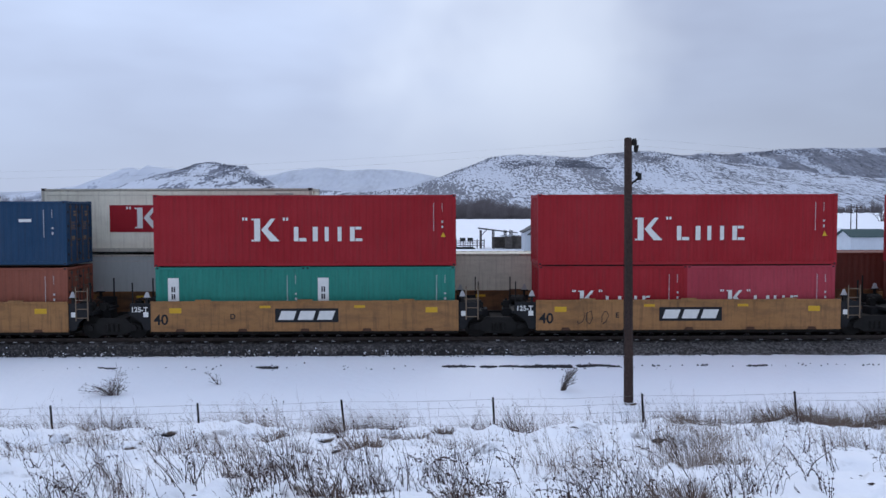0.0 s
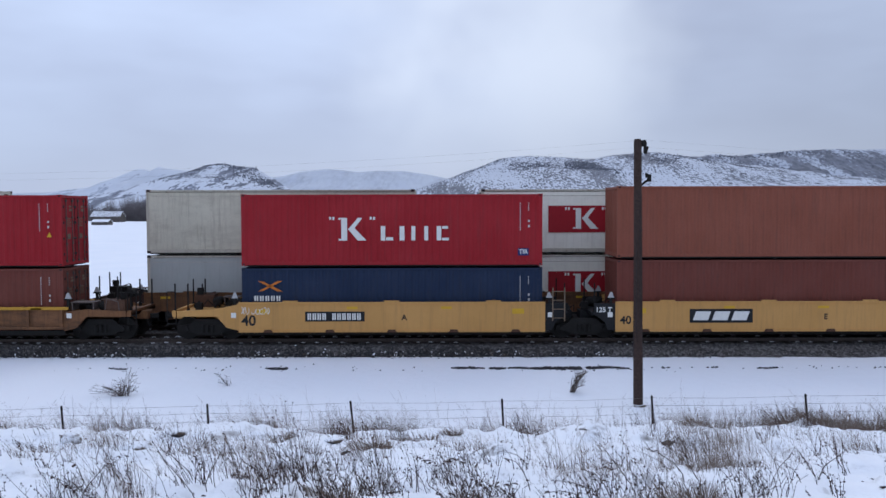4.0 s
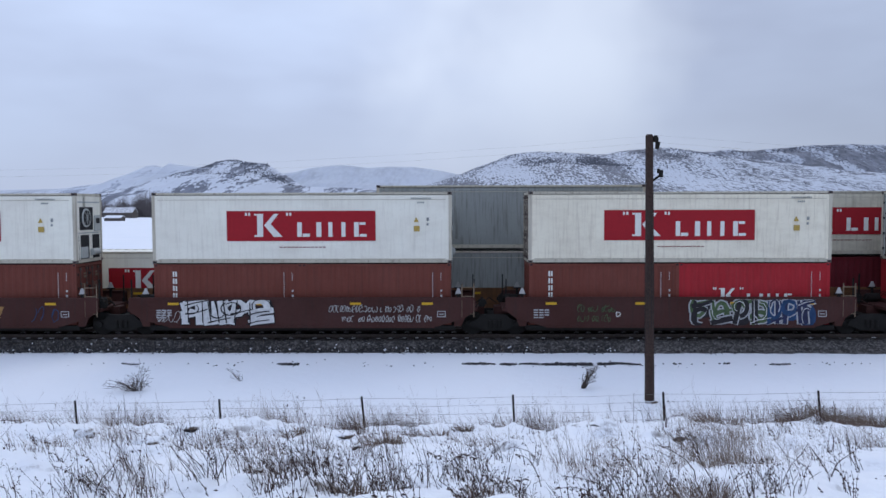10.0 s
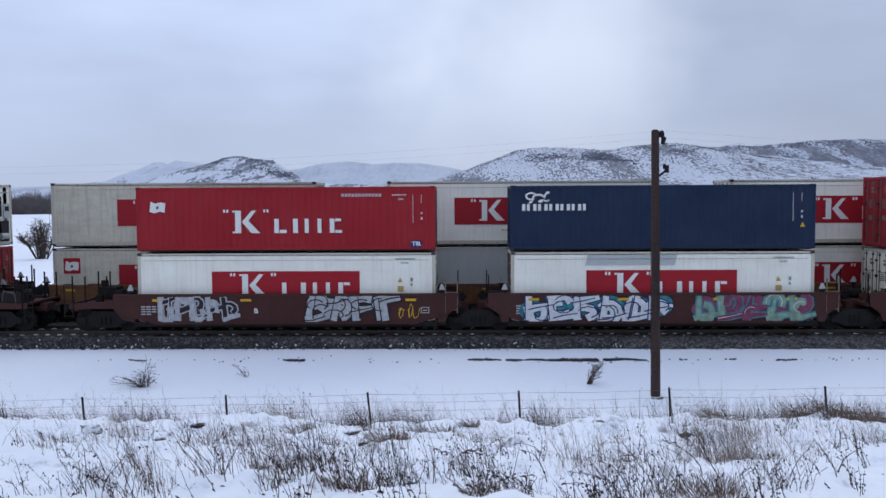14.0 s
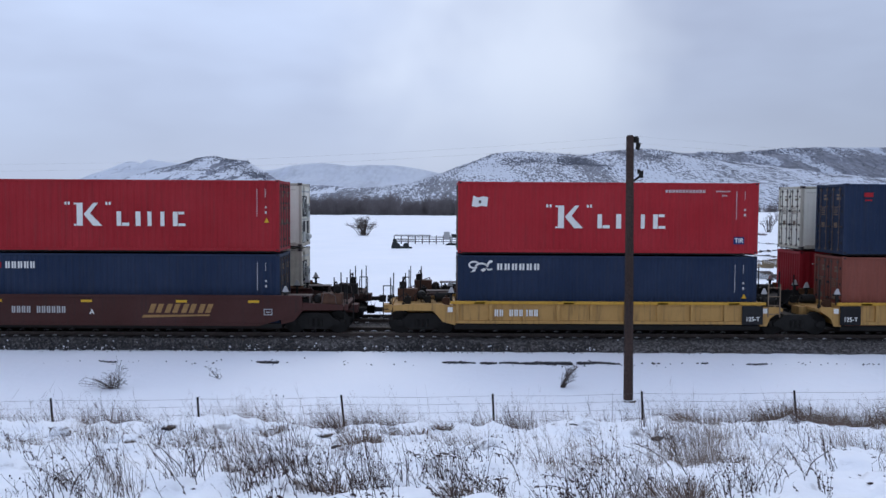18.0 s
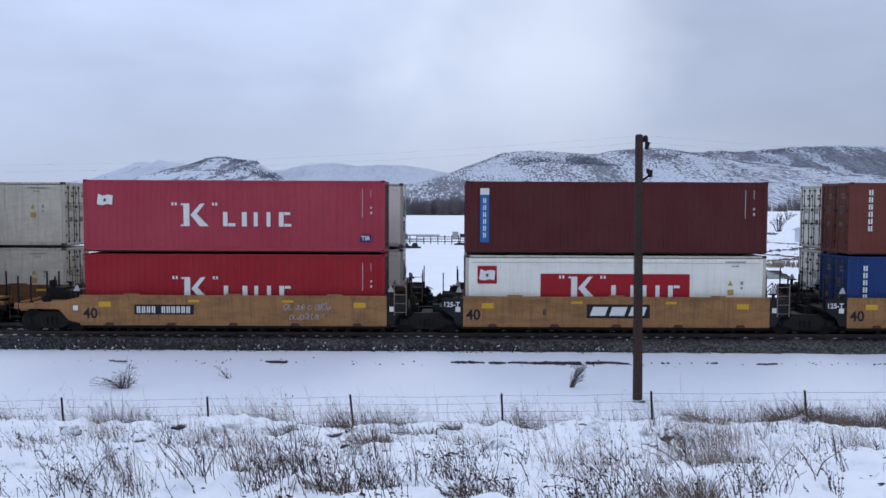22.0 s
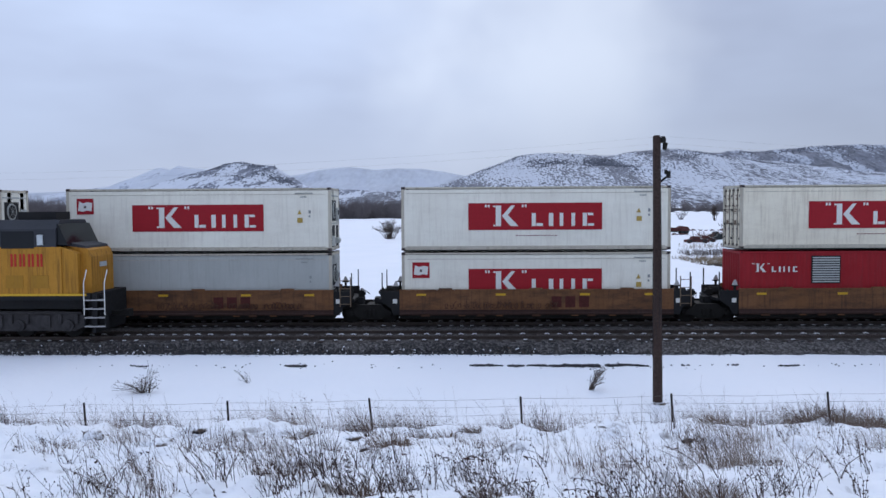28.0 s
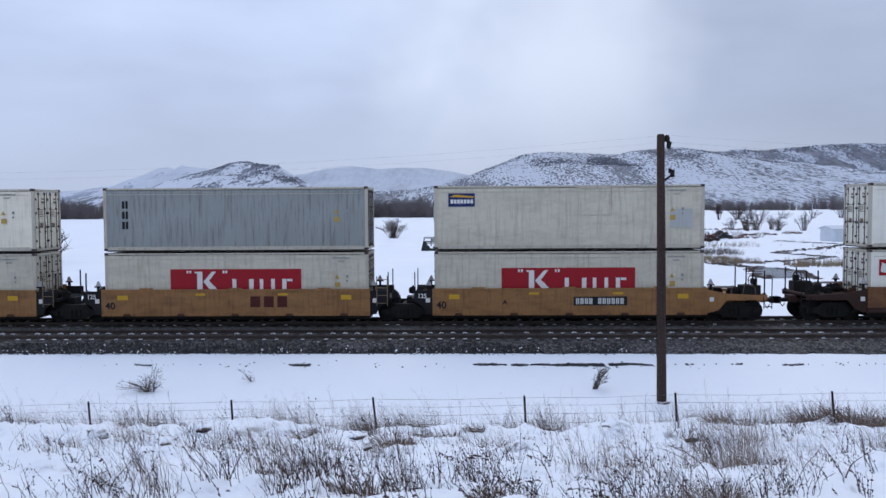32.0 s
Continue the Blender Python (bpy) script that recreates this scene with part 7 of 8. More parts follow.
def stalk(r, g, x, y, z, h, lean, w, feathers, drift=0.7, heads=0.0):
    """One dead stem, bent over, with side shoots towards its tip."""
    a = r.gauss(3.14, 0.8) if r.random() < drift else r.uniform(0, 6.28)
    d = lean * h
    bend = r.uniform(0.8, 2.4)
    pts = [Vector((x, y, z))]
    for k in (0.35, 0.7, 1.0):
        pts.append(Vector((x + math.cos(a) * d * k ** bend, y + math.sin(a) * d * k ** bend * 0.6, z + h * k * (1 - 0.3 * lean * k))))
    for k in range(3):
        p, q = pts[k], pts[k + 1]
        wa, wb = w * (1 - 0.28 * k), w * (0.72 - 0.28 * k) + 0.0006
        g.face([(p.x - wa, p.y, p.z), (p.x + wa, p.y, p.z), (q.x + wb, q.y, q.z), (q.x - wb, q.y, q.z)])
    if r.random() < heads:
        p, s = pts[3], w * r.uniform(1.8, 3.4)
        for q in (-1.6, 0.0):
            c = (p.x, p.y, p.z + s * q)
            g.face([(c[0] - s, c[1], c[2]), (c[0], c[1], c[2] - s), (c[0] + s, c[1], c[2]), (c[0], c[1], c[2] + s)])
    for _ in range(feathers):
        f = r.uniform(0.15, 1.0)
        p = pts[1].lerp(pts[3], f)
        b = r.uniform(-1.1, 1.1)
        q = p + Vector((math.sin(b), 0.3 * b, math.cos(b))) * h * r.uniform(0.08, 0.28)
        g.face([(p.x - w * 0.45, p.y, p.z), (p.x + w * 0.45, p.y, p.z), (q.x + w * 0.25, q.y, q.z), (q.x - w * 0.25, q.y, q.z)])


def clump(r, g, x, y, n, h, spread=0.12, lean=0.45, w=0.003, feathers=2, heads=0.0):
    tilt = r.uniform(0.45, 1.3)
    for _ in range(n):
        px, py = x + r.gauss(0, spread), y + r.gauss(0, spread)
        k = min(1.2, abs(r.gauss(0.55, 0.28)) + 0.1)
        stalk(r, g, px, py, ground_z(px, py) - 0.04, h * k, r.uniform(0.1, 1.0) * lean * tilt, w * r.uniform(0.5, 1.3), r.randint(0, feathers), 0.7, heads)


def weed(r, g, x, y, z, h, w):
    """One stiff dead weed: a kinked stem, side shoots, curled dark leaves."""
    d = Vector((r.gauss(-0.18, 0.28), r.gauss(0, 0.15), 1.0)).normalized()
    p = Vector((x, y, z))
    for k in range(4):
        q = p + d * h * 0.27
        wa, wb = w * (1 - 0.16 * k), w * (0.84 - 0.16 * k)
        g.face([(p.x - wa, p.y, p.z), (p.x + wa, p.y, p.z), (q.x + wb, q.y, q.z), (q.x - wb, q.y, q.z)])
        for _ in range(r.randint(0, 2)):
            a = p.lerp(q, r.random())
            e = a + Vector((r.gauss(0, 0.55), r.gauss(0, 0.3), r.uniform(0.35, 1.0))).normalized() * h * r.uniform(0.12, 0.3)
            g.face([(a.x - wb * 0.7, a.y, a.z), (a.x + wb * 0.7, a.y, a.z), (e.x + wb * 0.4, e.y, e.z), (e.x - wb * 0.4, e.y, e.z)])
            if r.random() < 0.5:
                u = w * r.uniform(1.4, 2.6)
                g.face([(e.x - u, e.y, e.z), (e.x, e.y, e.z - u * 1.5), (e.x + u, e.y, e.z), (e.x, e.y, e.z + u * 1.5)])
        if k and r.random() < 0.6:
            u, v = w * r.uniform(1.5, 3.5), w * r.uniform(3, 6)
            c = p.lerp(q, r.random())
            g.face([(c.x, c.y, c.z), (c.x + u, c.y - 0.01, c.z - v * 0.4), (c.x + u * r.uniform(-0.5, 0.5), c.y, c.z - v), (c.x - u, c.y + 0.01, c.z - v * 0.5)])
        p = q
        d = (d + Vector((r.gauss(-0.06, 0.2), r.gauss(0, 0.1), 0))).normalized()


def grasses():
    r = random.Random(5)
    straw, dark, brush, wisp = Geo(), Geo(), Geo(), Geo()
    # pale, very thin growth in drifts
    for cx, cy, wx, wy, n, h in ((8.6, 19.3, 2.2, 0.6, 60, 0.9), (5.6, 19.4, 1.2, 0.5, 26, 0.8), (5.0, 15.2, 1.3, 1.2, 46, 0.7), (3.6, 10.6, 0.7, 0.8, 60, 0.7), (-1.2, 19.0, 1.3, 0.5, 34, 0.9), (-4.2, 18.8, 1.0, 0.5, 26, 0.9), (-7.2, 18.9, 1.4, 0.5, 26, 0.7), (-10.6, 19.2, 1.0, 0.4, 20, 0.7), (1.6, 19.2, 1.5, 0.5, 26, 0.7), (-3.4, 13.6, 1.4, 1.2, 36, 0.5), (-6.0, 14.4, 1.2, 1.0, 26, 0.5), (0.4, 14.0, 1.2, 1.2, 24, 0.5), (2.0, 10.2, 0.9, 0.7, 24, 0.5), (-2.4, 10.4, 1.0, 0.7, 26, 0.5), (7.4, 14.0, 1.0, 1.2, 26, 0.6), (11.6, 18.8, 1.6, 0.6, 40, 0.9)):
        for _ in range(n):
            clump(r, wisp, cx + r.gauss(0, wx * 0.5), cy + r.gauss(0, wy * 0.5), r.randint(8, 20), h * r.uniform(0.4, 1.1), 0.2, 1.0, 0.0008 + 0.00008 * cy, 6)
    tagged(part("wispy_grass", wisp, M_WISP), "pale thin wisps of dead grass in the snow", "grass", kind="stuff")
    # tall dark weeds, thick-stemmed, with shrivelled leaves and seed heads
    spots = [(-3.46, 8.06, 0.5, 7), (-3.87, 8.46, 0.5, 4), (-2.69, 8.88, 0.62, 9), (-1.84, 8.5, 0.5, 8), (-1.68, 9.32, 0.88, 10), (-1.15, 8.16, 0.5, 12), (-0.82, 9.34, 0.42, 5), (0.4, 9.86, 0.5, 9), (0.23, 8.74, 0.32, 8), (0.71, 8.56, 0.32, 6), (1.75, 8.58, 0.6, 9),
             (2.06, 8.6, 0.6, 10), (2.3, 8.6, 0.5, 7), (3.14, 8.26, 0.5, 8), (-0.3, 9.84, 0.5, 5), (0.02, 9.86, 0.5, 7), (-4.9, 8.82, 0.4, 5), (-2.54, 9.8, 0.42, 5), (-2.02, 8.5, 0.4, 7), (1.51, 8.58, 0.4, 5), (5.91, 12.58, 0.5, 5), (5.54, 11.12, 0.6, 5),
             (-4.3, 8.4, 0.35, 4), (3.6, 8.6, 0.45, 5), (4.4, 9.2, 0.45, 4), (-2.9, 11.5, 0.5, 5), (-3.5, 12.5, 0.5, 4), (-5.5, 11, 0.5, 5), (-1.0, 11.5, 0.45, 6), (1.2, 11.2, 0.4, 4), (0.6, 12, 0.4, 4), (3.9, 12.6, 0.5, 4), (-2.9, 7.7, 0.5, 6), (-0.5, 7.7, 0.45, 6), (1.3, 7.7, 0.4, 6), (2.7, 7.7, 0.45, 6), (-1.6, 7.6, 0.5, 6)]
    for _ in range(34):
        y = r.uniform(8.5, 16.5)
        spots.append((r.uniform(-1, 1) * (y * 0.58 + 0.4), y, r.uniform(0.25, 0.55), r.randint(2, 4)))
    for cx, cy, tall, n in spots:
        for _ in range(int(n * 1.9)):
            x, y = cx + r.gauss(0, 0.13), cy + r.gauss(0, 0.13)
            weed(r, dark, x, y, ground_z(x, y) - 0.04, tall * r.uniform(0.45, 1.15), 0.0030 + 0.00018 * cy)
    # wispy growth along the fence
    for _ in range(420):
        x = r.uniform(-13.5, 14)
        if fbm(x, 3.0, 0.5, 6.0, 3) < r.uniform(-0.35, 0.6):
            continue
        clump(r, straw if r.random() < 0.7 else dark, x, r.uniform(18.8, 20.6), r.randint(5, 16), r.uniform(0.5, 1.35), 0.2, 0.8, 0.0032, 5)
    for x0, x1, n in ((-3.0, -1.2, 40), (8.2, 13.0, 130), (5.2, 7.8, 44), (-8.6, -6.8, 30), (-5.6, -3.8, 24), (0.6, 2.4, 22), (-11.5, -9.2, 24), (3.0, 4.6, 14)):
        for _ in range(n):
            clump(r, straw if r.random() < 0.6 else dark, r.uniform(x0, x1), r.uniform(18.4, 19.9), r.randint(12, 24), r.uniform(0.4, 1.0), 0.2, 0.9, 0.0034, 4)
    # clumps on the bank: many low ones, a few tall
    for _ in range(210):
        y = r.uniform(7.8, 17.8)
        x = r.uniform(-1, 1) * (y * 0.6 + 0.5)
        if fbm(x, y, 0.42, 6.0, 3) < r.uniform(0.16, 0.6):
            continue
        clump(r, straw if r.random() < 0.55 else dark, x, y, r.randint(5, 20), r.uniform(0.25, 0.95) ** 1.3, r.uniform(0.06, 0.2), 0.9, 0.0014 + 0.0002 * y, 5)
    for cx, cy, n, size in ((3.3, 9.7, 7, 0.45), (5.3, 12.4, 8, 0.5), (-0.9, 9.6, 12, 0.4), (-2.7, 11.6, 12, 0.35), (-1.3, 12.8, 14, 0.3), (-4.9, 15.0, 8, 0.3), (0.3, 10.6, 10, 0.4), (-1.9, 16.2, 12, 0.4), (1.9, 11.0, 6, 0.5), (4.2, 10.2, 5, 0.4), (-4.2, 10.0, 8, 0.4), (7.6, 14.2, 10, 0.4), (-3.4, 9.0, 8, 0.3)):
        for _ in range(n // 2):
            clump(r, straw if r.random() < 0.5 else dark, cx + r.gauss(0, size), cy + r.gauss(0, size), r.randint(10, 20), r.uniform(0.3, 0.8), 0.12, 1.0, 0.0028, 5)
    # matted tufts, dense and low at the foot of the taller stems
    for _ in range(300):
        y = r.uniform(7.8, 18.6)
        x = r.uniform(-1, 1) * (y * 0.6 + 0.5)
        if fbm(x, y, 0.42, 6.0, 3) < r.uniform(0.0, 0.5):
            continue
        clump(r, dark if r.random() < 0.6 else straw, x, y, r.randint(14, 34), r.uniform(0.12, 0.36), r.uniform(0.08, 0.16), 1.6, 0.0016 + 0.0002 * y, 2)
    tagged(part("dry_grass", straw, M_DRYGRASS), "clumps of straw-coloured dry grass poking through snow", "grass", kind="stuff")
    tagged(part("dead_weeds", dark, M_DARKGRASS), "dark dead weed stems poking through snow", "weeds", kind="stuff")
    # low woody tangles
    for cx, cy, w, h, n in ((-1.0, 9.0, 1.1, 0.3, 60), (-4.3, 9.4, 1.0, 0.25, 40), (3.5, 8.9, 1.1, 0.3, 30), (0.6, 9.2, 1.0, 0.25, 40), (6.2, 10.6, 0.9, 0.25, 30), (-2.2, 13.6, 0.7, 0.22, 24), (4.9, 15.0, 0.9, 0.22, 24)):
        for _ in range(n):
            a, q = r.uniform(0, 6.28), r.random()
            x, y = cx + math.cos(a) * w * 0.4 * q, cy + math.sin(a) * w * 0.4 * q
            p = Vector((x, y, ground_z(x, y) - 0.03))
            for _ in range(3):
                b = p + Vector((r.gauss(0, 0.5), r.gauss(0, 0.4), r.uniform(0.1, 1.0))).normalized() * h * r.uniform(0.25, 0.6)
                brush.tube(p, b, 0.0035, 0.0022, 3, 0, False)
                p = b
    # thick bent stalks with dry heads and hanging leaves
    leaf = Geo()
    for sx, sy, h in ((-2.6, 8.5, 0.55), (-1.9, 8.9, 0.4), (-3.9, 8.6, 0.45), (-3.0, 9.8, 0.5), (-1.45, 8.6, 0.7), (-1.6, 9.4, 0.6), (0.15, 8.7, 0.35), (0.6, 9.0, 0.5), (1.2, 9.6, 0.6), (1.7, 8.8, 0.7), (2.2, 9.3, 0.6), (2.9, 9.0, 0.6), (3.6, 9.2, 0.55), (4.3, 9.4, 0.4), (-4.6, 9.6, 0.4), (-0.6, 9.6, 0.45), (0.2, 10.6, 0.5), (-5.0, 11.5, 0.5), (3.3, 11.5, 0.6), (1.4, 12.0, 0.5)):
        for _ in range(r.randint(1, 3)):
            p = Vector((sx + r.gauss(0, 0.12), sy + r.gauss(0, 0.12), 0))
            p.z = ground_z(p.x, p.y) - 0.05
            d = Vector((r.gauss(-0.35, 0.3), r.gauss(0, 0.2), 1.0)).normalized()
            rad = r.uniform(0.004, 0.008)
            for k in range(4):
                q = p + d * h * r.uniform(0.2, 0.32)
                brush.tube(p, q, rad, rad * 0.85, 5, 0, False)
                if k and r.random() < 0.7:
                    e = q + Vector((r.gauss(0, 0.6), r.gauss(0, 0.4), r.uniform(0.1, 0.9))).normalized() * h * r.uniform(0.15, 0.35)
                    brush.tube(q, e, rad * 0.55, rad * 0.3, 4, 0, False)
                for _ in range(r.randint(0, 2)):
                    a, s = q.lerp(p, r.random()), r.uniform(0.012, 0.03)
                    u, w = Vector((r.gauss(0, 1), r.gauss(0, 1), r.gauss(0, 1))).normalized() * s, Vector((r.gauss(0, 0.5), r.gauss(0, 0.5), -1)).normalized() * s * 1.6
                    leaf.face([a, a + u + w * 0.5, a + w, a - u + w * 0.5])
                p, rad = q, rad * 0.85
                d = (d + Vector((r.gauss(-0.15, 0.3), r.gauss(0, 0.2), r.uniform(-0.35, 0.1)))).normalized()
            brush.tube(p, p + d * 0.03, rad * 2.2, rad, 5)
    tagged(part("dead_leaves", leaf, M_DARKGRASS), "dark shrivelled leaves hanging on dead stalks", "leaves", kind="stuff")
    # rounded brown tussocks
    tuft = Geo()
    for cx, cy, s in ((-1.3, 13.9, 0.40), (-1.15, 14.2, 0.30), (-3.08, 15.3, 0.30), (-0.31, 15.8, 0.34), (2.65, 8.2, 0.40), (2.5, 8.5, 0.36), (2.75, 8.6, 0.34), (-1.1, 8.3, 0.26), (0.25, 8.8, 0.22), (5.3, 16.9, 0.3), (5.9, 17.2, 0.3), (7.6, 17.8, 0.5), (8.2, 17.5, 0.55), (8.7, 17.7, 0.6), (9.3, 17.6, 0.6), (9.9, 17.8, 0.6), (8.9, 18.3, 0.6), (10.6, 18.0, 0.6), (7.9, 18.3, 0.55), (-0.9, 16.2, 0.3), (0.2, 16.9, 0.25)):
        z = ground_z(cx, cy)
        for _ in range(130):
            a, q = r.uniform(0, 6.28), r.random() ** 0.6
            x, y = cx + math.cos(a) * s * 0.8 * q, cy + math.sin(a) * s * 0.5 * q
            p = Vector((x, y, ground_z(x, y) - 0.02))
            m = p + Vector((math.cos(a) * 0.3 * s - 0.15 * s, math.sin(a) * 0.25 * s, s * r.uniform(0.15, 0.85) * (1.1 - 0.6 * q)))
            e = m + Vector((math.cos(a) * 0.5 * s * r.random() - 0.3 * s * r.random(), math.sin(a) * 0.3 * s * r.random(), s * r.uniform(-0.4, 0.5)))
            w = 0.0012 + 0.00014 * cy
            tuft.face([(p.x - w, p.y, p.z), (p.x + w, p.y, p.z), (m.x + w, m.y, m.z), (m.x - w, m.y, m.z)])
            tuft.face([(m.x - w, m.y, m.z), (m.x + w, m.y, m.z), (e.x + w * 0.3, e.y, e.z), (e.x - w * 0.3, e.y, e.z)])
    tagged(part("grass_tussocks", tuft, M_TUSSOCK), "rounded brown tussocks of matted dead grass", "grass", kind="stuff")
    tagged(part("woody_brush", brush, M_TWIG), "low tangles of bare woody brush in snow", "brush", kind="stuff")
    # flattened litter on the bank
    g = Geo()
    for _ in range(4200):
        y = r.uniform(7.8, 18.2)
        x = r.uniform(-1, 1) * (y * 0.6 + 0.5)
        if fbm(x, y, 0.8, 22.0, 3) < r.uniform(0.0, 0.5):
            continue
        s = 0.008 + 0.040 * r.random() ** 3
        z = ground_z(x, y)
        p = [(x + s * math.cos(k * 1.05 + r.random()) * r.uniform(0.6, 2.2), y + s * math.sin(k * 1.05) * r.uniform(0.6, 1.3), z - 0.01) for k in range(6)]
        top = (x, y, z + s * 0.35)
        for k in range(6):
            g.face([p[k], p[(k + 1) % 6], top])
    tagged(part("leaf_litter", g, M_DARKGRASS), "dark flattened leaves and clods on the snow", "litter", kind="stuff")


grasses()


def rock(x, y, w, h, seed):
    """A dark lump with a cap of snow: earth, rock and the shade below snow lips."""
    r = random.Random(seed)
    z = ground_z(x, y) - 0.55 * h
    ob = thing("snow_capped_lump", "dark rock and lip shade under a cap of snow" if w > 0.3 else "small dark lump poking out of the snow", "rock", at=(x, y, z))
    for name, mat, k, dz in (("stone", M_DARKROCK, 1.0, 0.0), ("snow_cap", M_SNOW, 0.98, h * 0.42))[:2 if w > 0.3 else 1]:
        bm = bmesh.new()
        bmesh.ops.create_icosphere(bm, subdivisions=2, radius=1)
        for v in bm.verts:
            f = 1 + 0.25 * noise.noise(v.co * 1.7 + Vector((seed, 0, 0)))
            v.co = Vector((v.co.x * w * 0.5 * f * k, v.co.y * w * 0.4 * f * k, v.co.z * h * 0.55 * f * (0.7 if dz else 1) + h * 0.3 + dz))
        me = bpy.data.meshes.new(name)
        bm.to_mesh(me)
        bm.free()
        me.polygons.foreach_set("use_smooth", [True] * len(me.polygons))
        part(name, me, mat, ob)


def stones():
    """Loose ballast along the foot of the bed and in lines on the snow."""
    r = random.Random(8)
    g, sn = Geo(), Geo()

    def stone(gg, x, y, z, s):
        pts = [(x + s * r.uniform(0.6, 1.2) * math.cos(a), y + s * r.uniform(0.6, 1.2) * math.sin(a), z + s * r.uniform(-0.3, 0.3)) for a in (0, 1.57, 3.14, 4.71)]
        up, dn = (x, y, z + s * r.uniform(0.6, 1.0)), (x, y, z - s)
        for k in range(4):
            gg.face([pts[k], pts[(k + 1) % 4], up])
            gg.face([pts[(k + 1) % 4], pts[k], dn])
    for _ in range(5200):
        x = r.uniform(-19, 19)
        y = 31.84 + abs(r.gauss(0, 0.34)) - 0.3 * (r.random() < 0.06)
        z = float(np.interp(y, [31.7, 31.95, 32.15, 32.4, 32.62], [-0.56, -0.52, -0.40, -0.21, -0.17]))
        stone(g, x, y, z + 0.01, r.uniform(0.02, 0.05))
    for xa, xb, wide, num in ((2.4, 6.9, 0.11, 1700), (0.3, 1.5, 0.09, 260), (1.7, 2.3, 0.1, 160), (-9.9, -9.0, 0.08, 200), (-6.6, -5.3, 0.1, 300), (9.7, 10.9, 0.07, 160), (7.2, 8.4, 0.08, 130), (11.6, 12.4, 0.06, 70), (-12.4, -11.8, 0.06, 60), (-16, 17, 0.3, 80)):
        for _ in range(num):
            f = r.random()
            x = xa + (xb - xa) * f
            if xb - xa < 10 and fbm(x, 0, 1.6, 31.0, 4) < -0.22:
                continue
            y = 29.8 + 0.12 * fbm(x, 0, 0.9, 3.0, 2) + r.gauss(0, 1) * wide * math.sin(math.pi * min(0.95, max(0.05, f))) ** 0.6
            stone(g, x, y, ground_z(x, y) + 0.008, r.uniform(0.02, 0.055))
    for _ in range(260):
        x, y = r.uniform(-19, 19), 31.9 + abs(r.gauss(0, 0.2))
        z = float(np.interp(y, [31.7, 31.95, 32.15, 32.4, 32.62], [-0.54, -0.5, -0.38, -0.19, -0.15]))
        stone(sn, x, y, z, r.uniform(0.015, 0.06))
    tagged(part("loose_ballast", g, M_STONE), "loose dark ballast stones at the foot of the track bed", "stones", kind="stuff")
    tagged(part("snow_crumbs", sn, M_SNOW), "crumbs of snow lying on the ballast", "snow", kind="stuff")


# Near-black, for bare rock and for shade modelled beneath the snow lips.
M_DARKROCK = plain("dark_rock_and_shade", (0.026, 0.025, 0.027), 0.85, 0, 0.4, 7)
M_STONE = plain("ballast_stone", (0.046, 0.044, 0.046), 0.9, 0, 0.5, 9)
stones()
for k, (x, y, w, h) in enumerate(((-5.25, 13.7, 0.62, 0.26), (-7.06, 15.1, 0.42, 0.34), (-6.7, 15.7, 0.3, 0.2), (-5.3, 16.0, 0.36, 0.12), (-5.0, 18.3, 0.5, 0.22), (-2.04, 14.95, 0.38, 0.12), (-1.66, 13.6, 0.22, 0.1), (4.36, 15.4, 0.3, 0.12), (2.94, 16.9, 0.26, 0.1), (1.88, 15.9, 0.38, 0.08), (7.5, 17.4, 0.3, 0.1), (6.7, 16.3, 0.34, 0.08), (-0.6, 9.3, 0.2, 0.08))):
    rock(x, y, w, h, k)


def tumbleweed(x, y, w, h, lean, label, seed, n=60):
    """A dead shrub: bent stems that fork into fine twigs with small dry heads."""
    r = random.Random(seed)
    g = Geo()
    z = ground_z(x, y)
    for _ in range(n):
        a, q = r.uniform(0, 6.28), r.uniform(0.2, 1.0)
        b = Vector((x + lean * h * r.uniform(0.3, 1) + math.cos(a) * w / 2 * q, y + math.sin(a) * w / 3 * q, z + h * r.uniform(0.2, 1.0)))
        m = Vector(((x + b.x) / 2 + r.uniform(-0.08, 0.08), (y + b.y) / 2, z + (b.z - z) * 0.68))
        g.tube((x + r.uniform(-0.08, 0.08), y, z - 0.05), m, 0.008, 0.006, 3, 0, False).tube(m, b, 0.006, 0.004, 3, 0, False)
        for _ in range(3):
            p = m.lerp(b, r.uniform(0.2, 1.0))
            e = p + Vector((r.gauss(0, 0.6) + 0.3 * lean, r.gauss(0, 0.4), r.uniform(-0.3, 0.9))).normalized() * h * r.uniform(0.08, 0.22)
            g.tube(p, e, 0.005, 0.003, 3, 0, False).tube(e, e + Vector((0, 0, 0.018)), 0.011, 0.006, 4)
    tagged(part("dead_shrub", g, M_TWIG), label, "shrub")


tumbleweed(-10.45, 26.0, 1.5, 0.5, -0.75, "flattened brown dead shrub on the snow", 1, 44)
tumbleweed(-10.3, 26.0, 0.55, 0.95, 0.25, "thin upright dead shrub on the snow", 2, 16)
tumbleweed(4.22, 26.3, 0.5, 0.85, 0.55, "dark leaning dead shrub on the snow", 3, 40)
tumbleweed(-7.3, 27.3, 0.5, 0.5, -0.8, "few bent dead twigs on the snow", 4, 9)


def wires():
    for z, dy in ((8.25, 0.0), (8.05, 0.12)):
        g = Geo()
        for s in (-1, 1):
            g.path([(6.14 + s * 46 * k / 12, 24.76 + dy, -0.86 + z - 4 * 1.0 * k / 12 * (1 - k / 12)) for k in range(13)], 0.0014)
        tagged(part("overhead_wire", g, M_WIRE), "thin dark overhead wire sagging from the pole", "wire")


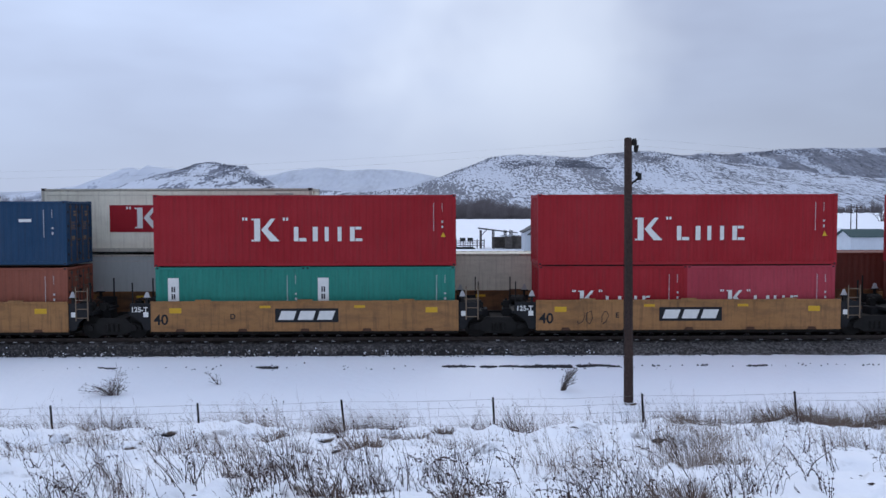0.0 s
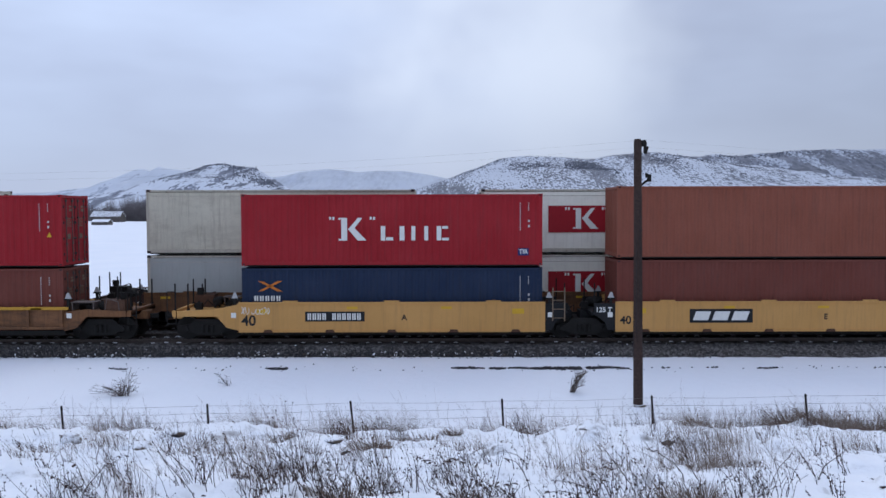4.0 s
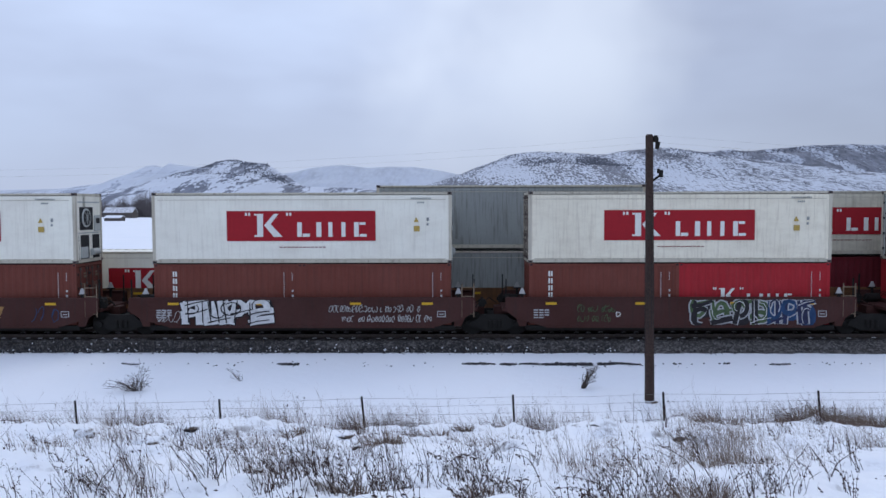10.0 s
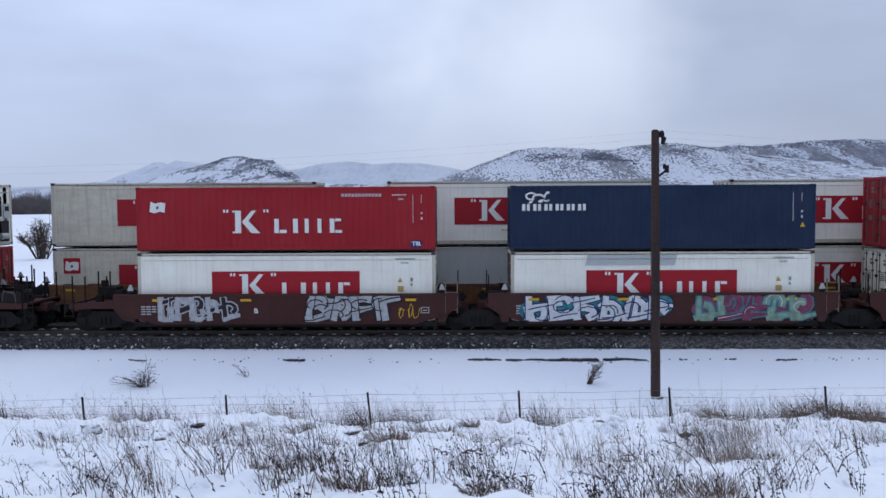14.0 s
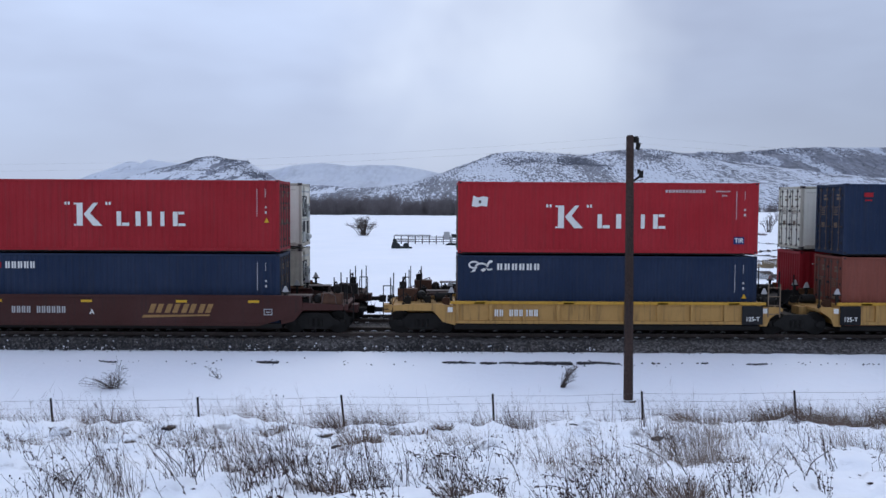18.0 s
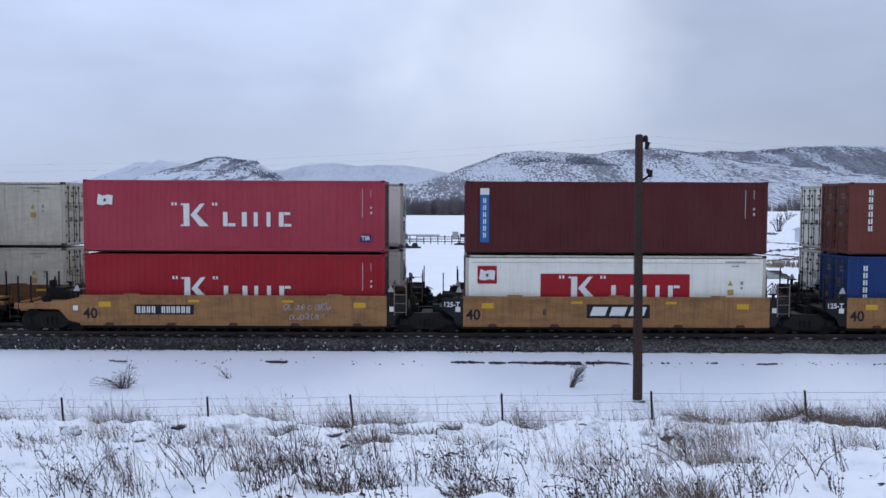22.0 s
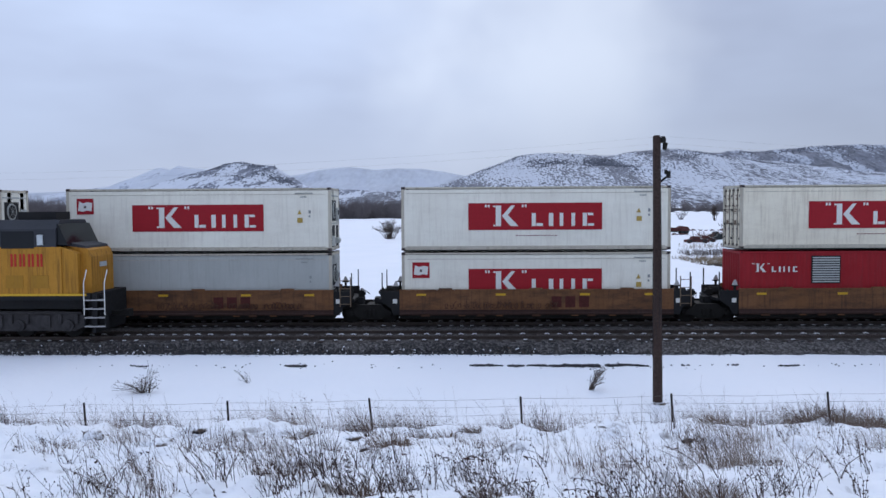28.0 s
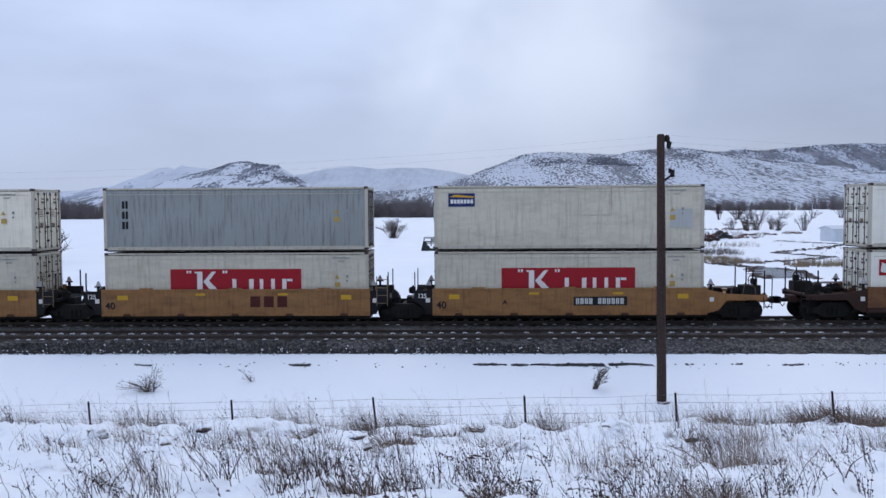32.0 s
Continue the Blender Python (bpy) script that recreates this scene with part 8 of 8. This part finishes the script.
wires()




# ---------------------------------------------------------------- farm and brush in the valley
M_BARN = paint("grey_barn_siding", (0.30, 0.33, 0.36), 0.6, 0.3, 0.05, (0.15, 0.15, 0.15), 0.4)
M_PALE = paint("pale_barn_siding", (0.60, 0.635, 0.67), 0.6, 0.2, 0.03, (0.3, 0.3, 0.3), 0.3)
M_DKROOF = plain("dark_roofing", (0.06, 0.062, 0.065), 0.7)
M_GRROOF = plain("green_roofing", (0.035, 0.075, 0.075), 0.6)
M_TIMBER = plain("weathered_timber", (0.11, 0.095, 0.085), 0.9, 0, 0.4, 2)
M_MACHINE = plain("dark_farm_machine", (0.03, 0.035, 0.035), 0.6)
M_REDBRUSH = plain("reddish_bare_brush", (0.12, 0.065, 0.055), 0.95, 0, 0.3, 0.6)
M_MARSH = plain("tan_marsh_grass", (0.24, 0.185, 0.12), 0.95, 0, 0.35, 0.8)


def valley_z(x, y):
    return ground_z(x, y)


def gable(name, label, x, y, w, d, eave, ridge, wall, roof, along="x", turn=0, snow=False):
    z = valley_z(x, y) - 0.15
    ob = thing(name, label, "building", at=pose(x, y, z, 0, 0, turn))
    g = Geo()
    t = 0.15
    g.box(-w / 2, w / 2, -d / 2, -d / 2 + t, 0, eave)
    part("wall", g, wall, ob)
    part("wall", Geo().box(-w / 2, w / 2, d / 2 - t, d / 2, 0, eave), wall, ob)
    if along == "x":
        for s in (-1, 1):
            a, b = sorted((s * w / 2, s * (w / 2 - t)))
            part("gable_wall", Geo().prism_x([(-d / 2 + t, 0), (d / 2 - t, 0), (d / 2 - t, eave), (0, ridge), (-d / 2 + t, eave)], a, b), wall, ob)
            lo, hi = (-d / 2 - 0.4, 0) if s < 0 else (0, d / 2 + 0.4)
            z0, z1 = (eave - 0.1, ridge) if s < 0 else (ridge, eave - 0.1)
            part("roof", Geo().prism_x([(lo, z0), (hi, z1), (hi, z1 + 0.16), (lo, z0 + 0.16)], -w / 2 - 0.4, w / 2 + 0.4), roof, ob)
            if snow and s < 0:
                part("roof_snow", Geo().prism_x([(lo * 0.55, z0 + (z1 - z0) * 0.45 + 0.17), (hi - 0.1, z1 + 0.17), (hi - 0.1, z1 + 0.26), (lo * 0.55, z0 + (z1 - z0) * 0.45 + 0.24)], -w * 0.12, w / 2 + 0.3), M_SNOW, ob, "patch of snow on the roof")
    else:
        for s in (-1, 1):
            a, b = sorted((s * d / 2, s * (d / 2 - t)))
            part("gable_wall", Geo().prism_y([(-w / 2, eave), (w / 2, eave), (0, ridge)], a, b), wall, ob)
            part("side_wall", Geo().box(min(s * w / 2, s * (w / 2 - t)), max(s * w / 2, s * (w / 2 - t)), -d / 2 + t, d / 2 - t, 0, eave), wall, ob)
            part("roof", Geo().prism_y([(s * (w / 2 + 0.3), eave - 0.1), (0, ridge), (0, ridge + 0.15), (s * (w / 2 + 0.3), eave + 0.05)] if s > 0 else [(0, ridge), (-(w / 2 + 0.3), eave - 0.1), (-(w / 2 + 0.3), eave + 0.05), (0, ridge + 0.15)], -d / 2 - 0.4, d / 2 + 0.4), roof, ob)
    return ob


barn = gable("barn", "pale metal-sided barn with a snow-patched roof", 22.3, 137, 9.2, 7.3, 3.1, 4.9, M_PALE, M_DKROOF, "x", -46, True)
for wy in (-1.6, 1.0):
    part("window", Geo().box(4.60, 4.63, wy, wy + 0.6, 1.5, 2.3), M_GLASS, barn)
part("window", Geo().box(-1.6, 0.3, -3.69, -3.65, 1.2, 1.8), M_GLASS, barn)
gable("shed", "pale metal shed with a grey pitched roof", 17.9, 143, 4.2, 6, 3.4, 4.6, M_PALE, M_DKROOF, "y")
gable("farm_shed", "small white shed with a dark green roof", 73.5, 138, 6.2, 5, 2.5, 3.6, M_PALE, M_GRROOF, "x")
gable("greenhouse", "long pale translucent farm building", 79.5, 168, 10.5, 6, 2.7, 3.2, M_PALE, M_PALE, "x")
gable("farmhouse", "farmhouse with a snow-covered roof among trees", -192, 455, 9, 7, 1.9, 3.2, M_TIMBER, M_SNOW, "x")
gable("farmhouse", "low farmhouse with a snow-covered roof among trees", -232, 560, 20, 10, 4.0, 7.5, M_TIMBER, M_SNOW, "x")


def open_shelter():
    z = valley_z(12, 149) - 0.1
    ob = thing("cattle_shelter", "open timber cattle shelter with a sloping roof", "shelter", at=(12.0, 149.0, z))
    for x in (-3.4, -1.1, 1.1, 2.2):
        for y in (-1.8, 1.8):
            part("post", cached("shelter_post", lambda: Geo().box(-0.11, 0.11, -0.11, 0.11, 0, 3.5)), M_TIMBER, ob, at=(x, y, 0))
    part("roof", Geo().prism_y([(-3.8, 3.75), (3.2, 2.95), (3.2, 3.1), (-3.8, 3.98)], -2.3, 2.3), M_DKROOF, ob)
    part("brace", Geo().prism_y([(-3.4, 2.7), (-3.3, 2.6), (-2.3, 3.55), (-2.45, 3.6)], -1.85, -1.75), M_TIMBER, ob)
    part("back_wall", Geo().box(-1.0, 2.4, 1.7, 1.8, 0, 2.2), M_TIMBER, ob)
    part("wall", Geo().box(0.9, 2.2, -1.9, -1.8, 0, 2.4), M_TIMBER, ob)
    low = part("lean_to_roof", Geo().prism_y([(0.4, 2.35), (4.6, 2.5), (4.6, 2.66), (0.4, 2.5)], -2.2, 1.8), M_SNOW, ob, "snow-covered lean-to roof")
    part("lean_to_wall", Geo().box(1.6, 4.3, -1.2, -1.1, 0, 2.4), M_TIMBER, ob)


open_shelter()


def corral():
    z = valley_z(0, 150) - 0.1
    ob = thing("corral_fence", "weathered timber and pipe corral fence", "fence", at=(0, 150, z))
    for k in range(14):
        part("post", cached("corral_post", lambda: Geo().box(-0.09, 0.09, -0.09, 0.09, 0, 1.75)), M_TIMBER, ob, at=(-7.6 + k * 1.3, 0, 0))
    for zz in (0.5, 0.95, 1.35):
        part("rail", Geo().box(-7.6 if zz < 1 else -5, 9.3, -0.12, -0.07, zz, zz + 0.14), M_TIMBER, ob)
    part("top_rail", Geo().box(-7.6, -0.8, -0.1, 0.1, 1.55, 1.85), M_INKD, ob, "snow-topped beam")
    for x in (3.0, 4.8, 6.2):
        part("gate_panel", cached("gate_panel", lambda: Geo().box(0, 0.12, -0.3, -0.2, 0, 2.1).box(0.9, 1.02, -0.3, -0.2, 0, 2.0).box(0, 1.0, -0.28, -0.22, 1.3, 1.45).box(0.1, 0.9, -0.27, -0.23, 1.5, 2.0)), M_MACHINE, ob, at=(x, 0, 0))
    part("chute_board", Geo().box(1.6, 2.7, -0.3, -0.2, 1.0, 2.4), M_INKD, ob, "pale board")
    tr = thing("hay_feeder", "low dark feeder lying on the snow", "feeder", at=(4.5, 146.5, valley_z(4.5, 146.5) - 0.05))
    part("frame", Geo().box(-2.6, 2.9, -0.6, 0.6, 0, 0.3).box(-2.2, 2.4, -0.7, -0.6, 0.2, 0.5), M_MACHINE, tr)
    mc = thing("farm_implement", "dark farm implement parked on the snow", "machine", at=(-5.4, 134, valley_z(-5.4, 134) - 0.05))
    part("body", Geo().prism_y([(-1.9, 0.05), (1.6, 0.05), (1.6, 0.3), (-0.8, 0.45), (-1.0, 1.5), (-1.5, 1.7)], -0.5, 0.5), M_MACHINE, mc)
    for x in (-0.9, 0.6):
        part("wheel", cached("implement_wheel", lambda: Geo().tube((0, -0.12, 0.5), (0, 0.12, 0.5), 0.5, n=14)), M_MACHINE, mc, at=(x, -0.6, 0))
    part("bar", Geo().box(-0.9, 2.0, -0.1, 0.1, 1.35, 1.5), M_INKD, mc)


corral()


def shrub(name, label, x, y, w, h, mat, seed, n=16, k=2):
    r = random.Random(seed)
    g = Geo()
    z = valley_z(x, y) - 0.1
    for _ in range(n):
        a, q = r.uniform(0, 6.28), r.random() ** 0.7
        base = Vector((x + math.cos(a) * w * 0.12 * q, y + math.sin(a) * w * 0.12 * q, z))
        tip = Vector((x + math.cos(a) * w * 0.5 * q, y + math.sin(a) * w * 0.35 * q, z + h * (1.0 - 0.45 * q * q) * r.uniform(0.8, 1.05)))
        mid = base.lerp(tip, 0.5) + Vector((0, 0, h * 0.12))
        g.tube(base, mid, h * 0.02, h * 0.012, 3, 0, False)
        g.tube(mid, tip, h * 0.012, h * 0.005, 3, 0, False)
        for _ in range(12 * k):
            p = mid.lerp(tip, r.uniform(-0.5, 1))
            d = Vector((r.gauss(0, 1), r.gauss(0, 1), r.uniform(0.0, 1.3))).normalized() * h * r.uniform(0.10, 0.24)
            g.tube(p, p + d, h * 0.006, h * 0.003, 3, 0, False)
    ob = part("trunk_and_branches", g, mat)
    top = thing(name, label, "tree" if "tree" in name else "bush")
    ob.parent = top
    ob.name = "crown"


shrub("bare_bush", "round bare willow bush standing in a snowy field", -16.9, 192, 8.4, 4.6, M_TWIG, 1, 34, 2)
shrub("bare_tree", "spreading bare tree standing in a snowy field", -56.5, 108, 6.5, 5.3, M_TWIG, 2, 26, 2)
shrub("bare_bush", "low bare bush at the field's edge", -61, 118, 4.0, 3.0, M_TWIG, 3, 16, 1)
r0 = random.Random(44)
for k in range(9):
    shrub("bare_tree", "bare streamside tree with many fine twigs", 82 + k * 2.4 + r0.uniform(-1, 1), 250 + r0.uniform(-8, 8), r0.uniform(4, 6.5), r0.uniform(3.8, 6.0), M_TWIG, 50 + k, 16, 1)
for k in range(7):
    shrub("red_brush", "low reddish bare brush by the stream", 54 + k * 2.2 + r0.uniform(-1, 1), 190 + r0.uniform(-5, 5), r0.uniform(3, 5), r0.uniform(1.2, 2.2), M_REDBRUSH, 70 + k, 14, 1)
for k in range(10):
    shrub("bare_bush", "dark bare bush beyond the fields", 130 + k * 17 + r0.uniform(-5, 5), 430 + r0.uniform(-30, 60), r0.uniform(9, 16), r0.uniform(5, 8), M_WOODS, 90 + k, 22, 1)


def marsh():
    r = random.Random(12)
    g = Geo()
    for _ in range(620):
        u = r.random()
        if u < 0.4:
            x, y, h = r.uniform(30, 37), r.uniform(100, 116), r.uniform(0.5, 1.2)
        elif u < 0.75:
            x, y, h = r.uniform(38, 48), r.uniform(94, 99), r.uniform(0.6, 1.5)
        else:
            x, y, h = r.uniform(34, 70), r.uniform(112, 170), r.uniform(0.3, 0.8)
            if fbm(x, y, 0.09, 4.0, 3) < 0.35:
                continue
        z = valley_z(x, y) - 0.05
        for _ in range(4):
            a = x + r.uniform(-0.4, 0.4)
            g.face([(a - 0.03, y, z), (a + 0.03, y, z), (a + r.uniform(-0.25, 0.25), y, z + h * r.uniform(0.5, 1))])
    tagged(part("marsh_grass", g, M_MARSH), "tan marsh grass and reeds along the stream", "grass", kind="stuff")


marsh()


def stream():
    m, t, b = nodes_of("still_stream_water", 0.12)
    b.inputs["Base Color"].default_value = (0.03, 0.042, 0.045, 1)
    bump(t, b, noise_node(t, 1.5, 4, coords(t)), 0.15, 0.02)
    path = [(31, 78, 2.4), (33, 86, 2.6), (34, 92, 1.1), (31, 101, 0.6), (42, 107, 0.55), (52, 116, 0.5), (48, 126, 0.4), (60, 137, 0.4), (70, 150, 0.5), (64, 172, 0.5)]
    pts = []
    for (a, b2) in zip(path, path[1:]):
        for k in range(6):
            f = k / 6
            pts.append([a[i] + (b2[i] - a[i]) * f for i in range(3)])
    g = Geo()
    for p, q in zip(pts, pts[1:]):
        za = valley_z(p[0], p[1]) + 0.06
        zb = valley_z(q[0], q[1]) + 0.06
        g.face([(p[0] - p[2], p[1], za), (p[0] + p[2], p[1], za), (q[0] + q[2], q[1], zb), (q[0] - q[2], q[1], zb)])
    tagged(part("water", g, m), "narrow dark stream winding through snow", "stream", kind="structure")
    bank = Geo()
    r = random.Random(3)
    for p in pts:
        for s in (-1, 1):
            for _ in range(3):
                x, y = p[0] + s * p[2] + r.gauss(0, 0.25), p[1] + r.gauss(0, 0.9)
                z = valley_z(x, y)
                w, h = r.uniform(0.2, 0.6), r.uniform(0.05, 0.16)
                bank.face([(x - w, y, z), (x + w, y, z), (x + w * 0.5, y + 0.2, z + h), (x - w * 0.6, y + 0.2, z + h)])
    tagged(part("stream_bank", bank, M_TWIG), "dark broken edge of the stream bank", "bank", kind="stuff")


stream()


def field_pole(x, y, h):
    z = valley_z(x, y) - 0.2
    ob = thing("utility_pole", "distant dark wooden utility pole", "utility pole", at=(x, y, z))
    part("pole", Geo().tube((0, 0, 0), (0, 0, h), 0.16, 0.11, 8), M_WOOD, ob)
    part("crossarm", Geo().box(-1.1, 1.1, -0.06, 0.06, h - 0.7, h - 0.55), M_WOOD, ob)


field_pole(112, 216, 9)
field_pole(92, 175, 8.5)


def brush_pile(x, y, w, seed):
    r = random.Random(seed)
    g = Geo()
    z = valley_z(x, y)
    for _ in range(26):
        a = Vector((x + r.uniform(-w / 2, w / 2), y + r.uniform(-1, 1), z + r.uniform(0, 0.5)))
        d = Vector((r.uniform(-1.4, 1.4), r.uniform(-0.4, 0.4), r.uniform(-0.2, 0.5)))
        g.tube(a - d * 0.5, a + d * 0.5, r.uniform(0.06, 0.16), r.uniform(0.03, 0.08), 5)
    tagged(part("brush_pile", g, M_REDBRUSH), "low pile of dark cut branches in the snow", "brush pile", kind="stuff")


for k, (x, y, w) in enumerate(((54, 250, 6), (59, 256, 7), (65, 252, 6), (72, 257, 7), (80, 258, 8), (86, 251, 6), (56, 186, 5), (62, 182, 6), (52, 176, 4), (68, 196, 5), (75, 205, 6), (58, 215, 4), (86, 214, 4))):
    brush_pile(x, y, w, 200 + k)

M_RUST = plain("rusted_machine_paint", (0.105, 0.042, 0.036), 0.85, 0, 0.4, 0.8)
M_GREYBRUSH = plain("grey_brown_cut_brush", (0.15, 0.13, 0.12), 0.95, 0, 0.35, 0.6)


def wheel_at(ob, x, y, rad, wide):
    w = part("wheel", Geo().tube((0, -wide / 2, 0), (0, wide / 2, 0), rad, n=16), M_MACHINE, ob, at=(x, y, rad))
    part("hub", Geo().tube((0, -wide / 2 - 0.02, 0), (0, -wide / 2 + 0.05, 0), rad * 0.42, n=10), M_RUST, w)


def tractor(x, y, turn):
    ob = thing("tractor", "dark old tractor parked in the snow beside the barn", "tractor", at=pose(x, y, valley_z(x, y) - 0.03, 0, 0, turn))
    part("bonnet", Geo().prism_y([(0.1, 0.75), (2.0, 0.75), (2.05, 1.35), (0.1, 1.55)], -0.34, 0.34), M_MACHINE, ob)
    part("cab", Geo().box(-1.15, -1.05, -0.6, 0.6, 0.9, 2.3).box(0.0, 0.08, -0.6, -0.5, 0.9, 2.3).box(0.0, 0.08, 0.5, 0.6, 0.9, 2.3).prism_y([(-1.1, 0.7), (0.1, 0.7), (0.1, 1.2), (-1.1, 1.35)], -0.6, 0.6), M_MACHINE, ob)
    part("roof", Geo().box(-1.3, 0.25, -0.7, 0.7, 2.3, 2.42), M_DKROOF, ob)
    part("exhaust", Geo().tube((1.1, 0.2, 1.4), (1.1, 0.2, 2.25), 0.05, n=8), M_MACHINE, ob)
    part("loader_arm", Geo().prism_y([(0.2, 1.3), (2.6, 0.55), (2.7, 0.7), (0.3, 1.5)], -0.62, -0.5), M_MACHINE, ob)
    part("bucket", Geo().prism_y([(2.6, 0.15), (3.4, 0.1), (2.9, 0.25), (2.75, 0.9)], -0.8, 0.8), M_MACHINE, ob)
    for wy in (-0.85, 0.85):
        wheel_at(ob, -0.7, wy, 0.78, 0.4)
        wheel_at(ob, 1.6, wy, 0.5, 0.28)


def old_truck(x, y, turn):
    ob = thing("farm_truck", "rusty red flatbed truck standing in the snow", "truck", at=pose(x, y, valley_z(x, y) - 0.05, 0, 0, turn))
    part("bed", Geo().box(-4.1, 1.5, -1.1, 1.1, 0.95, 1.25), M_RUST, ob)
    part("load", Geo().prism_y([(-4.0, 1.25), (1.3, 1.25), (0.9, 1.9), (-0.6, 1.75), (-1.6, 2.3), (-3.4, 2.05)], -0.95, 0.95), M_RUST, ob, "heap of rusty scrap")
    part("cab", Geo().prism_y([(1.7, 0.7), (4.3, 0.7), (4.3, 1.45), (3.3, 1.6), (2.9, 2.35), (1.7, 2.35)], -1.0, 1.0), M_RUST, ob)
    part("window", Geo().prism_y([(1.95, 1.62), (3.12, 1.62), (2.82, 2.2), (1.95, 2.2)], -1.02, -1.0), M_GLASS, ob)
    part("chassis", Geo().box(-4.0, 4.2, -0.45, 0.45, 0.6, 0.9), M_MACHINE, ob)
    for wx in (-3.1, -1.9, 3.3):
        for wy in (-0.95, 0.95):
            wheel_at(ob, wx, wy, 0.48, 0.26)


def old_machine(x, y, w, mat, label, seed, mast=False):
    """Low derelict machine: sloping body, bars, wheels half sunk in the snow."""
    r = random.Random(seed)
    ob = thing("derelict_machine", label, "machine", at=pose(x, y, valley_z(x, y) - 0.1, 0, 0, r.uniform(-14, 14)))
    part("body", Geo().prism_y([(-w * 0.42, 0.3), (w * 0.45, 0.25), (w * 0.40, 0.85), (w * 0.12, 1.0), (w * 0.02, 1.5), (-w * 0.16, 1.45), (-w * 0.2, 0.95), (-w * 0.40, 0.75)], -0.8, 0.8), mat, ob)
    part("snow_cap", Geo().prism_y([(w * 0.14, 1.0), (w * 0.39, 0.86), (w * 0.39, 0.94), (w * 0.15, 1.08)], -0.75, 0.75), M_SNOW, ob, "strip of snow")
    for k in range(5):
        a = r.uniform(-w * 0.5, w * 0.3)
        part("bar", Geo().tube((a, -0.95, r.uniform(0.2, 0.9)), (a + r.uniform(0.8, 1.9), -0.95, r.uniform(0.3, 1.4)), 0.06, n=6), M_MACHINE, ob)
    for wx in (-w * 0.3, w * 0.28):
        wheel_at(ob, wx, -0.9, 0.42, 0.22)
    if mast:
        part("mast", Geo().tube((-w * 0.1, 0, 1.3), (-w * 0.12, 0, 2.6), 0.06, n=6), M_MACHINE, ob)


def cut_brush(x0, x1, y0, y1, h, n, mat, label, seed):
    r = random.Random(seed)
    g = Geo()
    for _ in range(n):
        x, y = r.uniform(x0, x1), r.uniform(y0, y1)
        z = valley_z(x, y) - 0.03
        tip = Vector((x + r.gauss(0, 0.25), y + r.gauss(0, 0.2), z + h * r.uniform(0.4, 1.1)))
        g.tube((x, y, z), tip, 0.03, 0.012, 3, 0, False)
        g.tube(Vector((x, y, z)).lerp(tip, 0.5), tip + Vector((r.gauss(0, 0.25), 0, 0)), 0.015, 0.006, 3, 0, False)
    tagged(part("brush", g, mat), label, "brush", kind="stuff")


tractor(42.6, 200, 10)
old_truck(58.2, 222, 186)
old_machine(48.2, 167, 5.6, M_RUST, "low rusty farm machine with a thin mast in the snow", 5, True)
old_machine(51.6, 171, 3.6, M_RUST, "small rusty implement half sunk in the snow", 6)
old_machine(57.6, 181, 3.8, M_MACHINE, "dark derelict implement half sunk in the snow", 7)
old_machine(61.4, 196, 4.2, M_MACHINE, "dark low trailer frame lying in the snow", 9)
old_machine(28.2, 142, 2.6, M_MACHINE, "black implement standing before the barn", 8)
gable("long_shed", "long low grey shed with a dark roof", 31.5, 195, 11, 7, 2.6, 4.1, M_BARN, M_DKROOF, "x")
for x, y, w in ((262, 1000, 17), (221, 1030, 22), (300, 985, 14), (186, 990, 12)):
    gable("field_shed", "long low farm shed with a snow-covered roof far across the fields", x, y, w, 9, 3.4, 4.9, M_TIMBER, M_SNOW, "x")
cut_brush(34.5, 42, 122, 130, 0.9, 420, M_GREYBRUSH, "low grey-brown brush on a snowy bank", 31)
cut_brush(40, 52, 143, 150, 0.9, 160, M_MARSH, "thin tan reeds standing in the snow", 32)
shrub("bare_tree", "slender bare tree at the far side of the field", 137, 440, 5.0, 8.0, M_TWIG, 120, 22, 2)
shrub("bare_bush", "broad dark bare bush at the far side of the field", 147, 440, 12, 7.0, M_TWIG, 121, 30, 2)
shrub("bare_bush", "dark bare bush at the far side of the field", 96, 460, 9, 6.5, M_TWIG, 122, 24, 2)

# ---------------------------------------------------------------- motion of the trains
def motions():
    times_ = [0, 1, 2, 4, 8, 12, 16, 20, 24, 28, 30, 31, 32]
    for ob, x, train, z in MOVERS:
        y, shift = (NEAR_TRACK, near_shift) if train == "near" else (FAR_TRACK, far_shift)
        walk(ob, [(t, pose(x + shift(t), y, z)) for t in times_])


motions()
